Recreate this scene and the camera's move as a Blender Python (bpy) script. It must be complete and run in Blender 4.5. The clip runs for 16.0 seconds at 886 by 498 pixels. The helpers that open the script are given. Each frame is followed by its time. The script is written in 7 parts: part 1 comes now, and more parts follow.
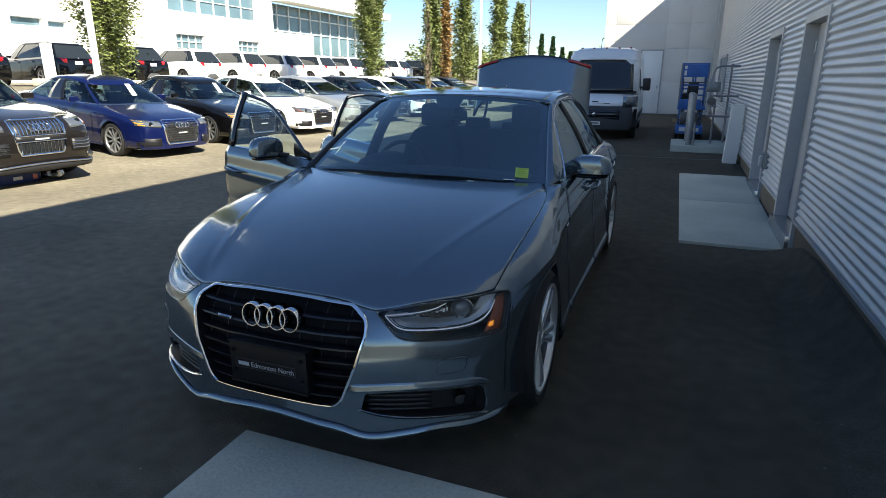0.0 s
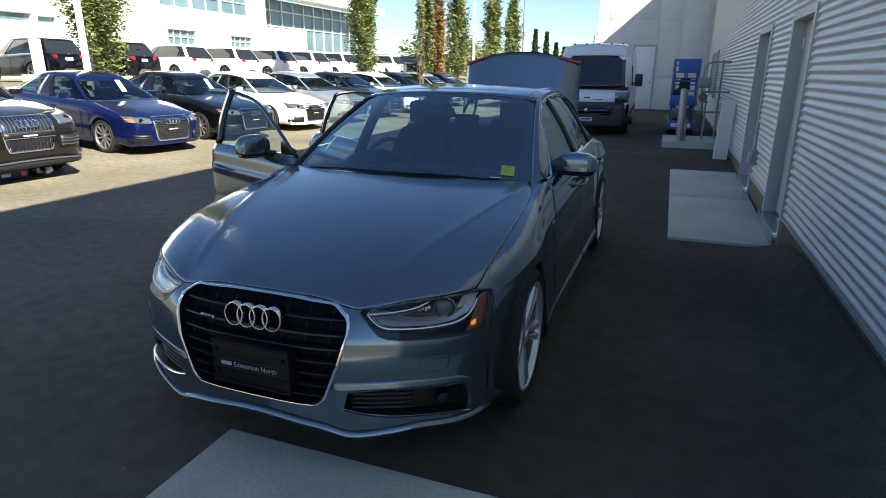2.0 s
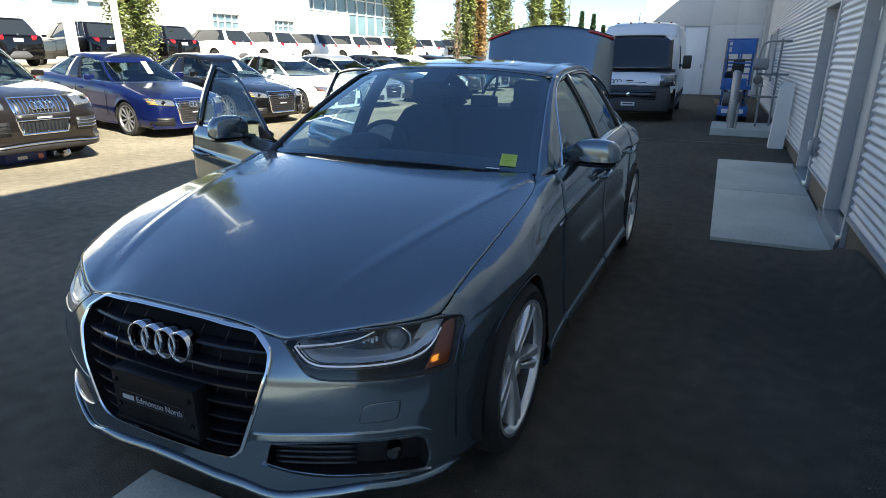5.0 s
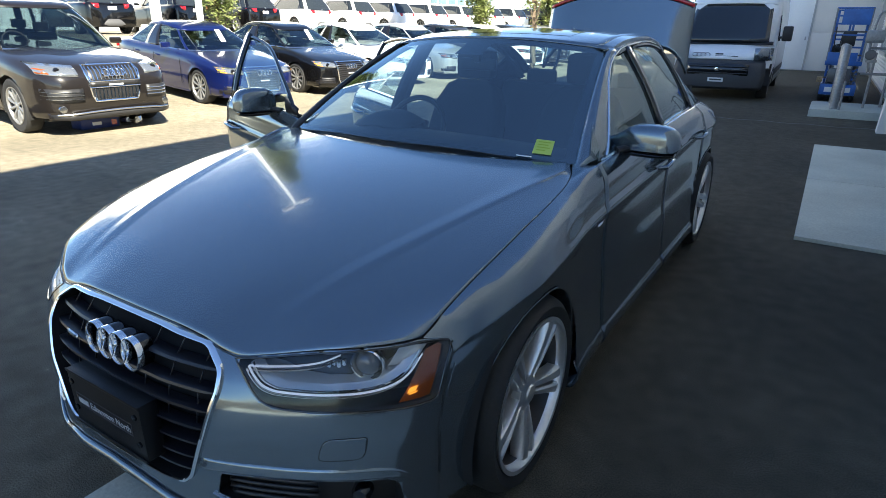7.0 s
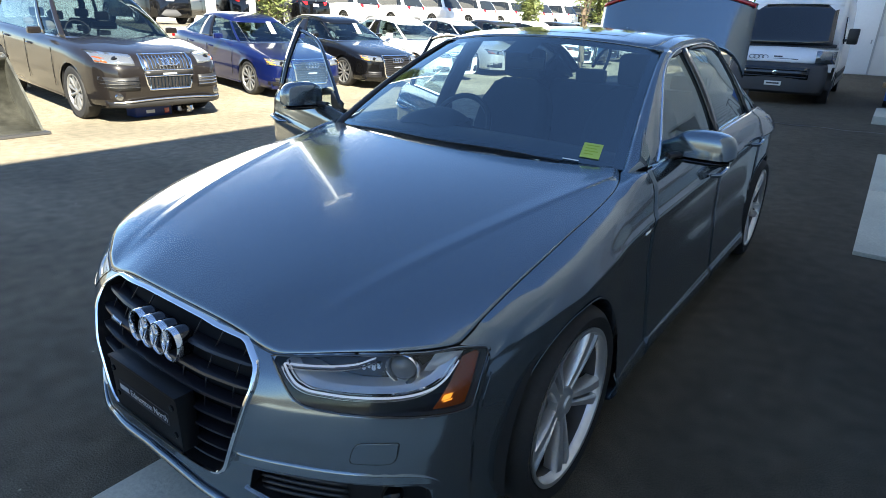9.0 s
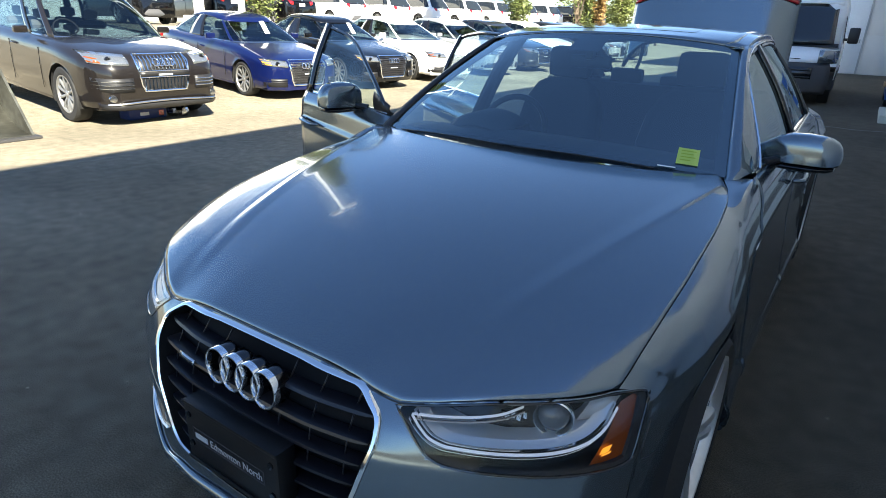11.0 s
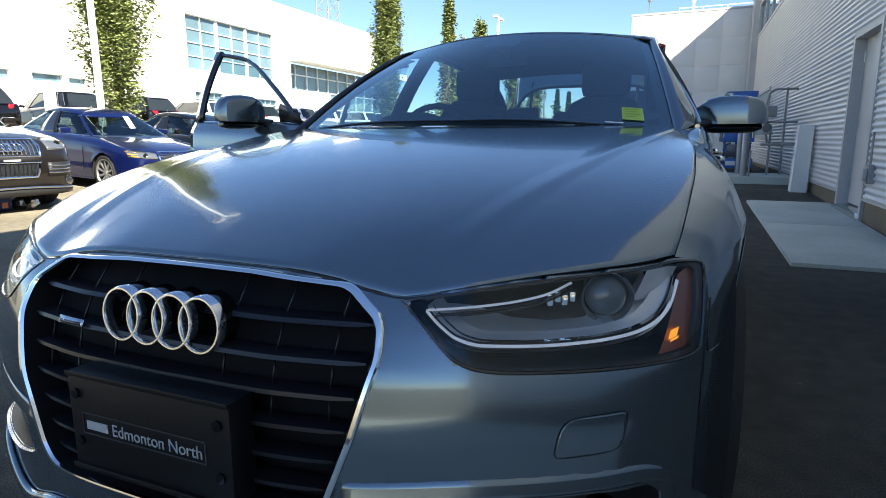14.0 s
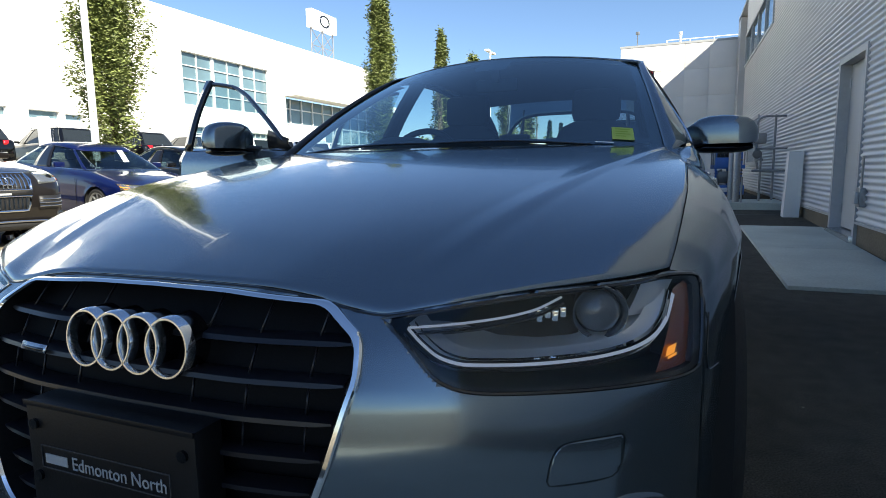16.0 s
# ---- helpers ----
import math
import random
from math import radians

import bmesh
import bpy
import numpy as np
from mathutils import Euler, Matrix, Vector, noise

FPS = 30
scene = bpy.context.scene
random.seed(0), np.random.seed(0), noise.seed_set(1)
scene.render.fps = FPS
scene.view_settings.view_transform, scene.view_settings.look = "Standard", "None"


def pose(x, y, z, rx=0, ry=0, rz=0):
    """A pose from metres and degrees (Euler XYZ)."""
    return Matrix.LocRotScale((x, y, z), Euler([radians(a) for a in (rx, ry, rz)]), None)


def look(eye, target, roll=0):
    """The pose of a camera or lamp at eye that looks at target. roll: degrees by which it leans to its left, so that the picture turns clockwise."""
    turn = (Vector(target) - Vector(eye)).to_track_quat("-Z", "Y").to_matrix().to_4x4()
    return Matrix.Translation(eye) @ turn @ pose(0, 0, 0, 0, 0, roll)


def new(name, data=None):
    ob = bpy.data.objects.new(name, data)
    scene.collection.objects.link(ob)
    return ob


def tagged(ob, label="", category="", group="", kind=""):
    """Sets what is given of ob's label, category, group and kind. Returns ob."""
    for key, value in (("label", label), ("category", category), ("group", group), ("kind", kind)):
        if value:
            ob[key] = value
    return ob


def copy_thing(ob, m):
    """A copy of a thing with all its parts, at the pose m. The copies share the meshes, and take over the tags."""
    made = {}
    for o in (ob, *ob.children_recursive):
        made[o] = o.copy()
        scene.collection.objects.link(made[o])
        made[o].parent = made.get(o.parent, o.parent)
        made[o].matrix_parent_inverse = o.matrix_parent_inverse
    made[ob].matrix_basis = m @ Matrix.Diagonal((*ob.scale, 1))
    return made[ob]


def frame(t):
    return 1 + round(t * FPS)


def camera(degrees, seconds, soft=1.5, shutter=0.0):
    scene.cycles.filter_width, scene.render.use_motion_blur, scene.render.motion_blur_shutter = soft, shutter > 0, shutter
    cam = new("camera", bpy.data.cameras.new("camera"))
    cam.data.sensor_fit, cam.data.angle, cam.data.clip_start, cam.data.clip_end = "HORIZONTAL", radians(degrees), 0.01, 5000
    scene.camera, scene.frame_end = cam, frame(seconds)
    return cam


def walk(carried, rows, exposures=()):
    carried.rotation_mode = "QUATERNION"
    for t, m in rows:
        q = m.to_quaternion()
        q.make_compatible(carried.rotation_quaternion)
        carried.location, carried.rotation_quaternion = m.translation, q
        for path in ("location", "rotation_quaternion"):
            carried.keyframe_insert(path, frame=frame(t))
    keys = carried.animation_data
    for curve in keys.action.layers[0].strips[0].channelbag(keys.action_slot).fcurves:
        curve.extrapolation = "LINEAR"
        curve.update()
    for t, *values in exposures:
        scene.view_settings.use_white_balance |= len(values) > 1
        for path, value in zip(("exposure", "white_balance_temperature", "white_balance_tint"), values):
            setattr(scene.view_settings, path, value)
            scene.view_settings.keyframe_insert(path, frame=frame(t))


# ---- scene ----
cam = camera(74.4, 16.0, 0.85)
PATH = [
    (0, (1.419, -2.192, 1.622), (0.729, -0.402, 1.055), 0.28),
    (0.5, (1.431, -2.197, 1.625), (0.746, -0.407, 1.055), 0.26),
    (1, (1.446, -2.198, 1.632), (0.764, -0.407, 1.058), 0.28),
    (1.5, (1.458, -2.188, 1.637), (0.782, -0.397, 1.058), 0.31),
    (2, (1.468, -2.173, 1.636), (0.796, -0.381, 1.055), 0.27),
    (2.5, (1.481, -2.129, 1.633), (0.811, -0.338, 1.047), 0.31),
    (3, (1.515, -2.026, 1.628), (0.832, -0.243, 1.033), 0.24),
    (3.5, (1.558, -1.904, 1.614), (0.851, -0.132, 1.012), 0.01),
    (3.7, (1.601, -1.872, 1.604), (0.856, -0.111, 1.018), -0.33),
    (6, (1.473, -1.255, 1.548), (0.623, 0.421, 0.864), 0.73),
    (6.5, (1.535, -1.165, 1.556), (0.602, 0.458, 0.851), 0.48),
    (7, (1.577, -1.107, 1.552), (0.580, 0.473, 0.838), 0.52),
    (7.5, (1.604, -1.068, 1.553), (0.556, 0.476, 0.835), 0.80),
    (8, (1.597, -1.056, 1.554), (0.520, 0.468, 0.835), 1.23),
    (8.5, (1.592, -1.054, 1.554), (0.489, 0.453, 0.836), 1.33),
    (9, (1.545, -1.075, 1.560), (0.444, 0.427, 0.831), 1.51),
    (9.5, (1.470, -1.100, 1.562), (0.373, 0.402, 0.825), 1.48),
    (9.7, (1.417, -1.114, 1.561), (0.326, 0.392, 0.824), 1.57),
    (11.8, (0.913, -1.112, 1.503), (-0.054, 0.487, 0.790), 1.43),
    (12, (0.874, -1.108, 1.491), (-0.053, 0.517, 0.783), 1.60),
    (12.5, (0.823, -1.071, 1.317), (-0.057, 0.606, 0.675), 0.36),
    (13, (0.797, -1.047, 1.087), (-0.038, 0.687, 0.542), -0.62),
    (13.5, (0.794, -1.074, 0.992), (0.013, 0.713, 0.546), -0.12),
    (14, (0.800, -1.090, 0.975), (0.048, 0.726, 0.605), -0.09),
    (14.5, (0.800, -1.080, 0.974), (0.053, 0.748, 0.658), -0.47),
    (15, (0.800, -1.062, 0.958), (0.054, 0.773, 0.680), -0.60),
    (15.5, (0.801, -1.040, 0.942), (0.055, 0.796, 0.675), -0.75),
    (16, (0.802, -1.039, 0.938), (0.058, 0.799, 0.673), -0.73),
]
EXPOSURE = [(0, 1.87), (3.5, 1.92), (6, 2.46), (9.5, 2.68), (12, 2.58), (13, 2.46), (14, 2.26), (15, 2.02), (16, 1.90)]
walk(cam, [(t, look(eye, target, roll)) for t, eye, target, roll in PATH], EXPOSURE)

# ---- light ----
SUN_DIR = Vector((0.70, -0.36, 0.62)).normalized()      # towards the sun
world = bpy.data.worlds.new("sky")
scene.world = world
world.use_nodes = True
wn = world.node_tree.nodes
sky = wn.new("ShaderNodeTexSky")
sky.sky_type = "NISHITA"
sky.sun_disc = False
sky.sun_elevation = math.asin(SUN_DIR.z)
sky.sun_rotation = math.atan2(SUN_DIR.x, SUN_DIR.y)
sky.air_density, sky.dust_density, sky.ozone_density = 1.0, 0.2, 4.5
sky.altitude = 700
wn["Background"].inputs["Strength"].default_value = 0.05
world.node_tree.links.new(sky.outputs[0], wn["Background"].inputs["Color"])
sun = new("sun", bpy.data.lights.new("sun", "SUN"))
sun.data.energy, sun.data.angle, sun.data.color = 4.2, radians(0.55), (1.0, 0.94, 0.78)
sun.matrix_world = look(SUN_DIR * 60, (0, 0, 0))

# ---- materials ----


def material(name, base, rough=0.5, metal=0.0, grain=0.0, scale=20.0, bump=0.0, wear=0.0, wear_scale=1.2, coat=0.0,
             vary=0.0, stretch=(1, 1, 1), spec=0.5, emit=0.0, emit_color=None):
    """A surface with grain (fine tone), wear (broad tone), relief and, from object to object, a little variety."""
    m = bpy.data.materials.new(name)
    m.use_nodes = True
    n, link = m.node_tree.nodes, m.node_tree.links.new
    p = n["Principled BSDF"]
    p.inputs["Roughness"].default_value = rough
    p.inputs["Metallic"].default_value = metal
    p.inputs["Specular IOR Level"].default_value = spec
    p.inputs["Coat Weight"].default_value = coat
    p.inputs["Coat Roughness"].default_value = 0.03
    p.inputs["Base Color"].default_value = (*base, 1)
    if emit:
        p.inputs["Emission Color"].default_value = (*(emit_color or base), 1)
        p.inputs["Emission Strength"].default_value = emit
    if not (grain or wear or bump or vary):
        return m
    co = n.new("ShaderNodeTexCoord")
    mp = n.new("ShaderNodeMapping")
    mp.inputs["Scale"].default_value = stretch
    link(co.outputs["Object"], mp.inputs["Vector"])
    fine, broad = n.new("ShaderNodeTexNoise"), n.new("ShaderNodeTexNoise")
    for tex, s, d in ((fine, scale, 4.0), (broad, wear_scale, 5.0)):
        tex.inputs["Scale"].default_value, tex.inputs["Detail"].default_value = s, d
        link(mp.outputs[0], tex.inputs["Vector"])
    value = None
    for tex, amount in ((fine, grain), (broad, wear)):
        if amount:
            r = n.new("ShaderNodeMapRange")
            r.inputs["From Min"].default_value, r.inputs["From Max"].default_value = 0.3, 0.7
            r.inputs["To Min"].default_value, r.inputs["To Max"].default_value = 1 - amount, 1 + amount
            link(tex.outputs["Fac"], r.inputs["Value"])
            if value is None:
                value = r.outputs[0]
            else:
                mu = n.new("ShaderNodeMath")
                mu.operation = "MULTIPLY"
                link(value, mu.inputs[0]), link(r.outputs[0], mu.inputs[1])
                value = mu.outputs[0]
    if vary:
        info = n.new("ShaderNodeObjectInfo")
        r = n.new("ShaderNodeMapRange")
        r.inputs["To Min"].default_value, r.inputs["To Max"].default_value = 1 - vary, 1 + vary
        link(info.outputs["Random"], r.inputs["Value"])
        if value is None:
            value = r.outputs[0]
        else:
            mu = n.new("ShaderNodeMath")
            mu.operation = "MULTIPLY"
            link(value, mu.inputs[0]), link(r.outputs[0], mu.inputs[1])
            value = mu.outputs[0]
    if value is not None:
        mix = n.new("ShaderNodeVectorMath")
        mix.operation = "SCALE"
        mix.inputs[0].default_value = base
        link(value, mix.inputs["Scale"])
        link(mix.outputs[0], p.inputs["Base Color"])
    if bump:
        b = n.new("ShaderNodeBump")
        b.inputs["Strength"].default_value, b.inputs["Distance"].default_value = bump, 0.01
        link(fine.outputs["Fac"], b.inputs["Height"])
        link(b.outputs[0], p.inputs["Normal"])
    return m


def paint(name, base, metal=0.55, flake=0.05, rough=0.32):
    """Metallic car paint under clear lacquer, with fine flakes."""
    return material(name, base, rough, metal, grain=flake, scale=900, coat=1.0, spec=0.5 if metal > 0.3 else 0.12)


def pane(name, tint, ior=1.5, base=0.0):
    """A thin pane: tinted, clear, with a mirror gloss that grows at flat angles."""
    m = bpy.data.materials.new(name)
    m.use_nodes = True
    n, link = m.node_tree.nodes, m.node_tree.links.new
    n.remove(n["Principled BSDF"])
    clear, gloss, mix, fr = (n.new("ShaderNodeBsdfTransparent"), n.new("ShaderNodeBsdfGlossy"), n.new("ShaderNodeMixShader"),
                             n.new("ShaderNodeLayerWeight"))
    clear.inputs[0].default_value = (*tint, 1)
    gloss.inputs["Color"].default_value = (0.80, 0.94, 1, 1)
    gloss.inputs["Roughness"].default_value = 0.01
    fr.inputs["Blend"].default_value = 0.5
    flat_on = ((ior - 1) / (ior + 1)) ** 2
    power, rise = n.new("ShaderNodeMath"), n.new("ShaderNodeMapRange")
    power.operation, power.inputs[1].default_value = "POWER", 5.0
    rise.inputs["To Min"].default_value = flat_on
    link(fr.outputs["Facing"], power.inputs[0]), link(power.outputs[0], rise.inputs["Value"])
    link(rise.outputs[0], mix.inputs[0]), link(clear.outputs[0], mix.inputs[1]), link(gloss.outputs[0], mix.inputs[2])
    link(mix.outputs[0], n["Material Output"].inputs["Surface"])
    return m


def asphalt_material():
    """Asphalt: fine stone, dark patches of binder, dusty drifts and a few hairline cracks; sunlit side painted paler.
    """
    m = bpy.data.materials.new("asphalt")
    m.use_nodes = True
    n, link = m.node_tree.nodes, m.node_tree.links.new
    p = n["Principled BSDF"]
    p.inputs["Roughness"].default_value = 0.9
    p.inputs["Specular IOR Level"].default_value = 0.25
    co = n.new("ShaderNodeTexCoord")
    layers = []
    for s, d, lo, hi in ((170, 3, 0.45, 1.6), (9, 5, 0.80, 1.22), (0.55, 6, 0.74, 1.30)):
        t = n.new("ShaderNodeTexNoise")
        t.inputs["Scale"].default_value, t.inputs["Detail"].default_value = s, d
        link(co.outputs["Object"], t.inputs["Vector"])
        r = n.new("ShaderNodeMapRange")
        r.inputs["From Min"].default_value, r.inputs["From Max"].default_value = 0.3, 0.7
        r.inputs["To Min"].default_value, r.inputs["To Max"].default_value = lo, hi
        link(t.outputs["Fac"], r.inputs["Value"])
        layers.append((t, r))
    spot = n.new("ShaderNodeTexVoronoi")
    spot.inputs["Scale"].default_value = 6.5
    link(co.outputs["Object"], spot.inputs["Vector"])
    dot = n.new("ShaderNodeMapRange")
    dot.inputs["From Min"].default_value, dot.inputs["From Max"].default_value = 0.03, 0.055
    dot.inputs["To Min"].default_value, dot.inputs["To Max"].default_value = 2.6, 1.0
    link(spot.outputs["Distance"], dot.inputs["Value"])
    value = layers[0][1].outputs[0]
    for other in (layers[1][1].outputs[0], layers[2][1].outputs[0], dot.outputs[0]):
        mu = n.new("ShaderNodeMath")
        mu.operation = "MULTIPLY"
        link(value, mu.inputs[0]), link(other, mu.inputs[1])
        value = mu.outputs[0]
    mix = n.new("ShaderNodeVectorMath")
    mix.operation = "SCALE"
    # light painted into the colour: paler sunlit lot, darker shade along the workshop
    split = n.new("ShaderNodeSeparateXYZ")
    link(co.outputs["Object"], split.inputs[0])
    tone_edge = n.new("ShaderNodeMath")
    tone_edge.operation = "MULTIPLY_ADD"
    tone_edge.inputs[1].default_value = 2.5
    link(layers[2][0].outputs["Fac"], tone_edge.inputs[0])
    link(split.outputs["X"], tone_edge.inputs[2])
    sun_tone = n.new("ShaderNodeMapRange")
    sun_tone.interpolation_type = "SMOOTHSTEP"
    sun_tone.inputs["From Min"].default_value, sun_tone.inputs["From Max"].default_value = 2.6, -4.2
    sun_tone.inputs["To Min"].default_value, sun_tone.inputs["To Max"].default_value = 0.0, 1.0
    link(tone_edge.outputs[0], sun_tone.inputs["Value"])
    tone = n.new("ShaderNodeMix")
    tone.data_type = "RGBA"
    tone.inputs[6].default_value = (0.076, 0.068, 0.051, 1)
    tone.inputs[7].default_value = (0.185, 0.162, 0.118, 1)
    link(sun_tone.outputs[0], tone.inputs[0])
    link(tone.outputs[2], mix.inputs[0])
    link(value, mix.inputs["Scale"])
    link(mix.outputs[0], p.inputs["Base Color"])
    b = n.new("ShaderNodeBump")
    b.inputs["Strength"].default_value, b.inputs["Distance"].default_value = 0.8, 0.008
    link(layers[0][0].outputs["Fac"], b.inputs["Height"])
    link(b.outputs[0], p.inputs["Normal"])
    return m


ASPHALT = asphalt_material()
CONCRETE = material("concrete", (0.49, 0.50, 0.43), 0.85, grain=0.10, scale=60, bump=0.25, wear=0.12, wear_scale=1.6)
FOUNDATION = material("foundation_concrete", (0.15, 0.125, 0.085), 0.9, grain=0.15, scale=40, bump=0.4, wear=0.2)
CLADDING = material("cladding_metal", (0.64, 0.64, 0.635), 0.42, 0.3, grain=0.03, scale=30, wear=0.07, wear_scale=0.6)
TRIM_GREY = material("trim_grey", (0.46, 0.46, 0.45), 0.5, 0.2, grain=0.04, wear=0.06)
DOOR_GREY = material("door_grey", (0.48, 0.48, 0.47), 0.45, 0.0, grain=0.03, scale=50, wear=0.05)
STEEL = material("steel", (0.45, 0.45, 0.45), 0.32, 0.9, grain=0.08, scale=60)
GALV = material("galvanised", (0.27, 0.275, 0.28), 0.45, 0.7, grain=0.15, scale=35, wear=0.1)
STUCCO = material("pale_panel", (0.76, 0.735, 0.69), 0.85, grain=0.04, scale=80, bump=0.08, wear=0.05)
WHITE_WALL = material("white_wall", (0.80, 0.79, 0.77), 0.7, grain=0.02, scale=30, wear=0.03)
WHITE_PAINT = material("white_paint", (0.86, 0.86, 0.85), 0.35, grain=0.02, coat=0.5)
BLACK_PLASTIC = material("black_plastic", (0.012, 0.012, 0.013), 0.45, grain=0.15, scale=200, bump=0.05)
GLOSS_BLACK = material("gloss_black", (0.006, 0.006, 0.007), 0.12, coat=0.6)
GREY_PLASTIC = material("grey_plastic", (0.05, 0.05, 0.053), 0.6, grain=0.12, scale=250, bump=0.08)
RUBBER = material("rubber", (0.014, 0.014, 0.014), 0.75, grain=0.2, scale=80, bump=0.1)
CHROME = material("chrome", (0.82, 0.83, 0.84), 0.06, 1.0)
SATIN = material("satin_metal", (0.55, 0.56, 0.57), 0.25, 1.0)
ALLOY = material("alloy", (0.66, 0.67, 0.68), 0.30, 0.75, grain=0.04, scale=60)
DARK_ALLOY = material("dark_alloy", (0.12, 0.12, 0.125), 0.35, 0.7)
LIFT_BLUE = material("lift_blue", (0.03, 0.13, 0.42), 0.4, grain=0.08, wear=0.15, wear_scale=6)
YELLOW_BROWN = material("worn_wood", (0.32, 0.22, 0.12), 0.8, grain=0.25, scale=30)
BARK = material("bark", (0.12, 0.09, 0.06), 0.9, grain=0.3, scale=18, bump=0.5)
LEAF = material("leaf", (0.155, 0.185, 0.058), 0.55, grain=0.35, scale=3.0, wear=0.25, wear_scale=0.9, spec=0.3)
LEAF_DARK = material("leaf_dark", (0.040, 0.080, 0.030), 0.6, grain=0.35, scale=3.0, wear=0.2, spec=0.3)
LEAF_AUTUMN = material("leaf_autumn", (0.25, 0.155, 0.055), 0.6, grain=0.3, scale=3.0, wear=0.3, spec=0.3)
CREAM = material("cream_concrete", (0.70, 0.62, 0.46), 0.8, grain=0.06, scale=30, bump=0.15, wear=0.08)
ROOF_GLASS = material("building_glass", (0.10, 0.16, 0.19), 0.04, 0.0, spec=0.9, wear=0.25, wear_scale=0.25)
RED_LENS = material("red_lens", (0.42, 0.008, 0.012), 0.15, coat=0.8)
AMBER = material("amber_lens", (0.20, 0.042, 0.005), 0.15, coat=0.8)
AMBER_LIT = material("amber_lit", (0.5, 0.18, 0.02), 0.3, emit=0.22, emit_color=(1.0, 0.36, 0.03))
LENS = material("lamp_lens", (0.24, 0.26, 0.28), 0.10, 0.7, coat=0.8)
CLEAR = pane("clear_glass", (0.80, 0.86, 0.85))
# one side glass in two tints: darker, glossier copy paints the wall's reflection
TINTED = pane("tinted_glass", (0.36, 0.42, 0.44), 2.3)
DOOR_GLASS = pane("door_glass", (0.62, 0.73, 0.74), 1.6)
SHIELD = pane("windscreen_glass", (0.47, 0.66, 0.74), 2.5)
LAMP_COVER = pane("lamp_cover", (0.94, 0.95, 0.96), 1.45)
DARK_GLASS = material("dark_car_glass", (0.016, 0.020, 0.023), 0.05, spec=0.7)
STICKER = material("sticker", (0.46, 0.60, 0.12), 0.6, grain=0.02)
STICKER_INK = material("sticker_ink", (0.30, 0.44, 0.03), 0.6)
PAPER = material("paper", (0.75, 0.75, 0.72), 0.7)
INK = material("pale_ink", (0.36, 0.37, 0.38), 0.5)
CLOTH = material("dark_upholstery", (0.045, 0.047, 0.05), 0.85, grain=0.15, scale=220, bump=0.1)
CABIN = material("cabin_trim", (0.032, 0.034, 0.037), 0.7, grain=0.12, scale=150)
CABIN_PALE = material("headliner", (0.16, 0.16, 0.16), 0.9, grain=0.05)

# ---- helpers ----


class Site:
    """Where the thing being built stands: its parts' points pass through shape(), and are kept relative to base."""
    shape, base = None, Vector((0, 0, 0))


def thing(name, label, category, base=(0, 0, 0), group="", kind=""):
    ob = new(name)
    ob.empty_display_size = 0.2
    ob.location = base
    Site.base = Vector(base)
    return tagged(ob, label, category, group, kind)


def part(name, verts, faces, mat, parent=None, label="", smooth=True, sharp=38, thick=0.0, mats=None, fmat=None):
    """ONE mesh object out of points and faces. thick: gives a sheet a thickness, inwards."""
    pts = [Site.shape(Vector(v)) if Site.shape else Vector(v) for v in verts]
    if parent is not None:
        pts = [v - Site.base for v in pts]
    me = bpy.data.meshes.new(name)
    me.from_pydata([tuple(v) for v in pts], [], faces)
    me.validate()
    for m in (mats or [mat]):
        me.materials.append(m)
    if fmat and len(fmat) == len(me.polygons):
        me.polygons.foreach_set("material_index", fmat)
    bm = bmesh.new()
    bm.from_mesh(me)
    bmesh.ops.remove_doubles(bm, verts=bm.verts, dist=1e-5)
    bmesh.ops.recalc_face_normals(bm, faces=bm.faces)
    bm.to_mesh(me)
    bm.free()
    if smooth:
        me.shade_smooth()
        me.set_sharp_from_angle(angle=radians(sharp))
    ob = new(name, me)
    if thick:
        so = ob.modifiers.new("thickness", "SOLIDIFY")
        so.thickness, so.offset = thick, 0.0
    if parent is not None:
        ob.parent = parent
        if parent.parent is not None:
            ob.location = (0, 0, 0)
    if label:
        tagged(ob, label)
    return ob


def box(x0, x1, y0, y1, z0, z1, bevel=0.0):
    """Points and faces of a block, its edges cut off by bevel."""
    if not bevel:
        v = [(x, y, z) for z in (z0, z1) for y in (y0, y1) for x in (x0, x1)]
        return v, [(0, 2, 3, 1), (4, 5, 7, 6), (0, 1, 5, 4), (2, 6, 7, 3), (0, 4, 6, 2), (1, 3, 7, 5)]
    bm = bmesh.new()
    bmesh.ops.create_cube(bm, size=1)
    for v in bm.verts:
        v.co = ((x0 + x1) / 2 + v.co.x * (x1 - x0), (y0 + y1) / 2 + v.co.y * (y1 - y0), (z0 + z1) / 2 + v.co.z * (z1 - z0))
    bmesh.ops.bevel(bm, geom=bm.edges[:], offset=bevel, segments=2, affect="EDGES", profile=0.6)
    bm.verts.index_update()
    out = [tuple(v.co) for v in bm.verts], [tuple(w.index for w in f.verts) for f in bm.faces]
    bm.free()
    return out


def join(*shapes):
    verts, faces = [], []
    for v, f in shapes:
        k = len(verts)
        verts += list(v)
        faces += [tuple(i + k for i in q) for q in f]
    return verts, faces


def move(shape, m):
    return [tuple(m @ Vector(v)) for v in shape[0]], shape[1]


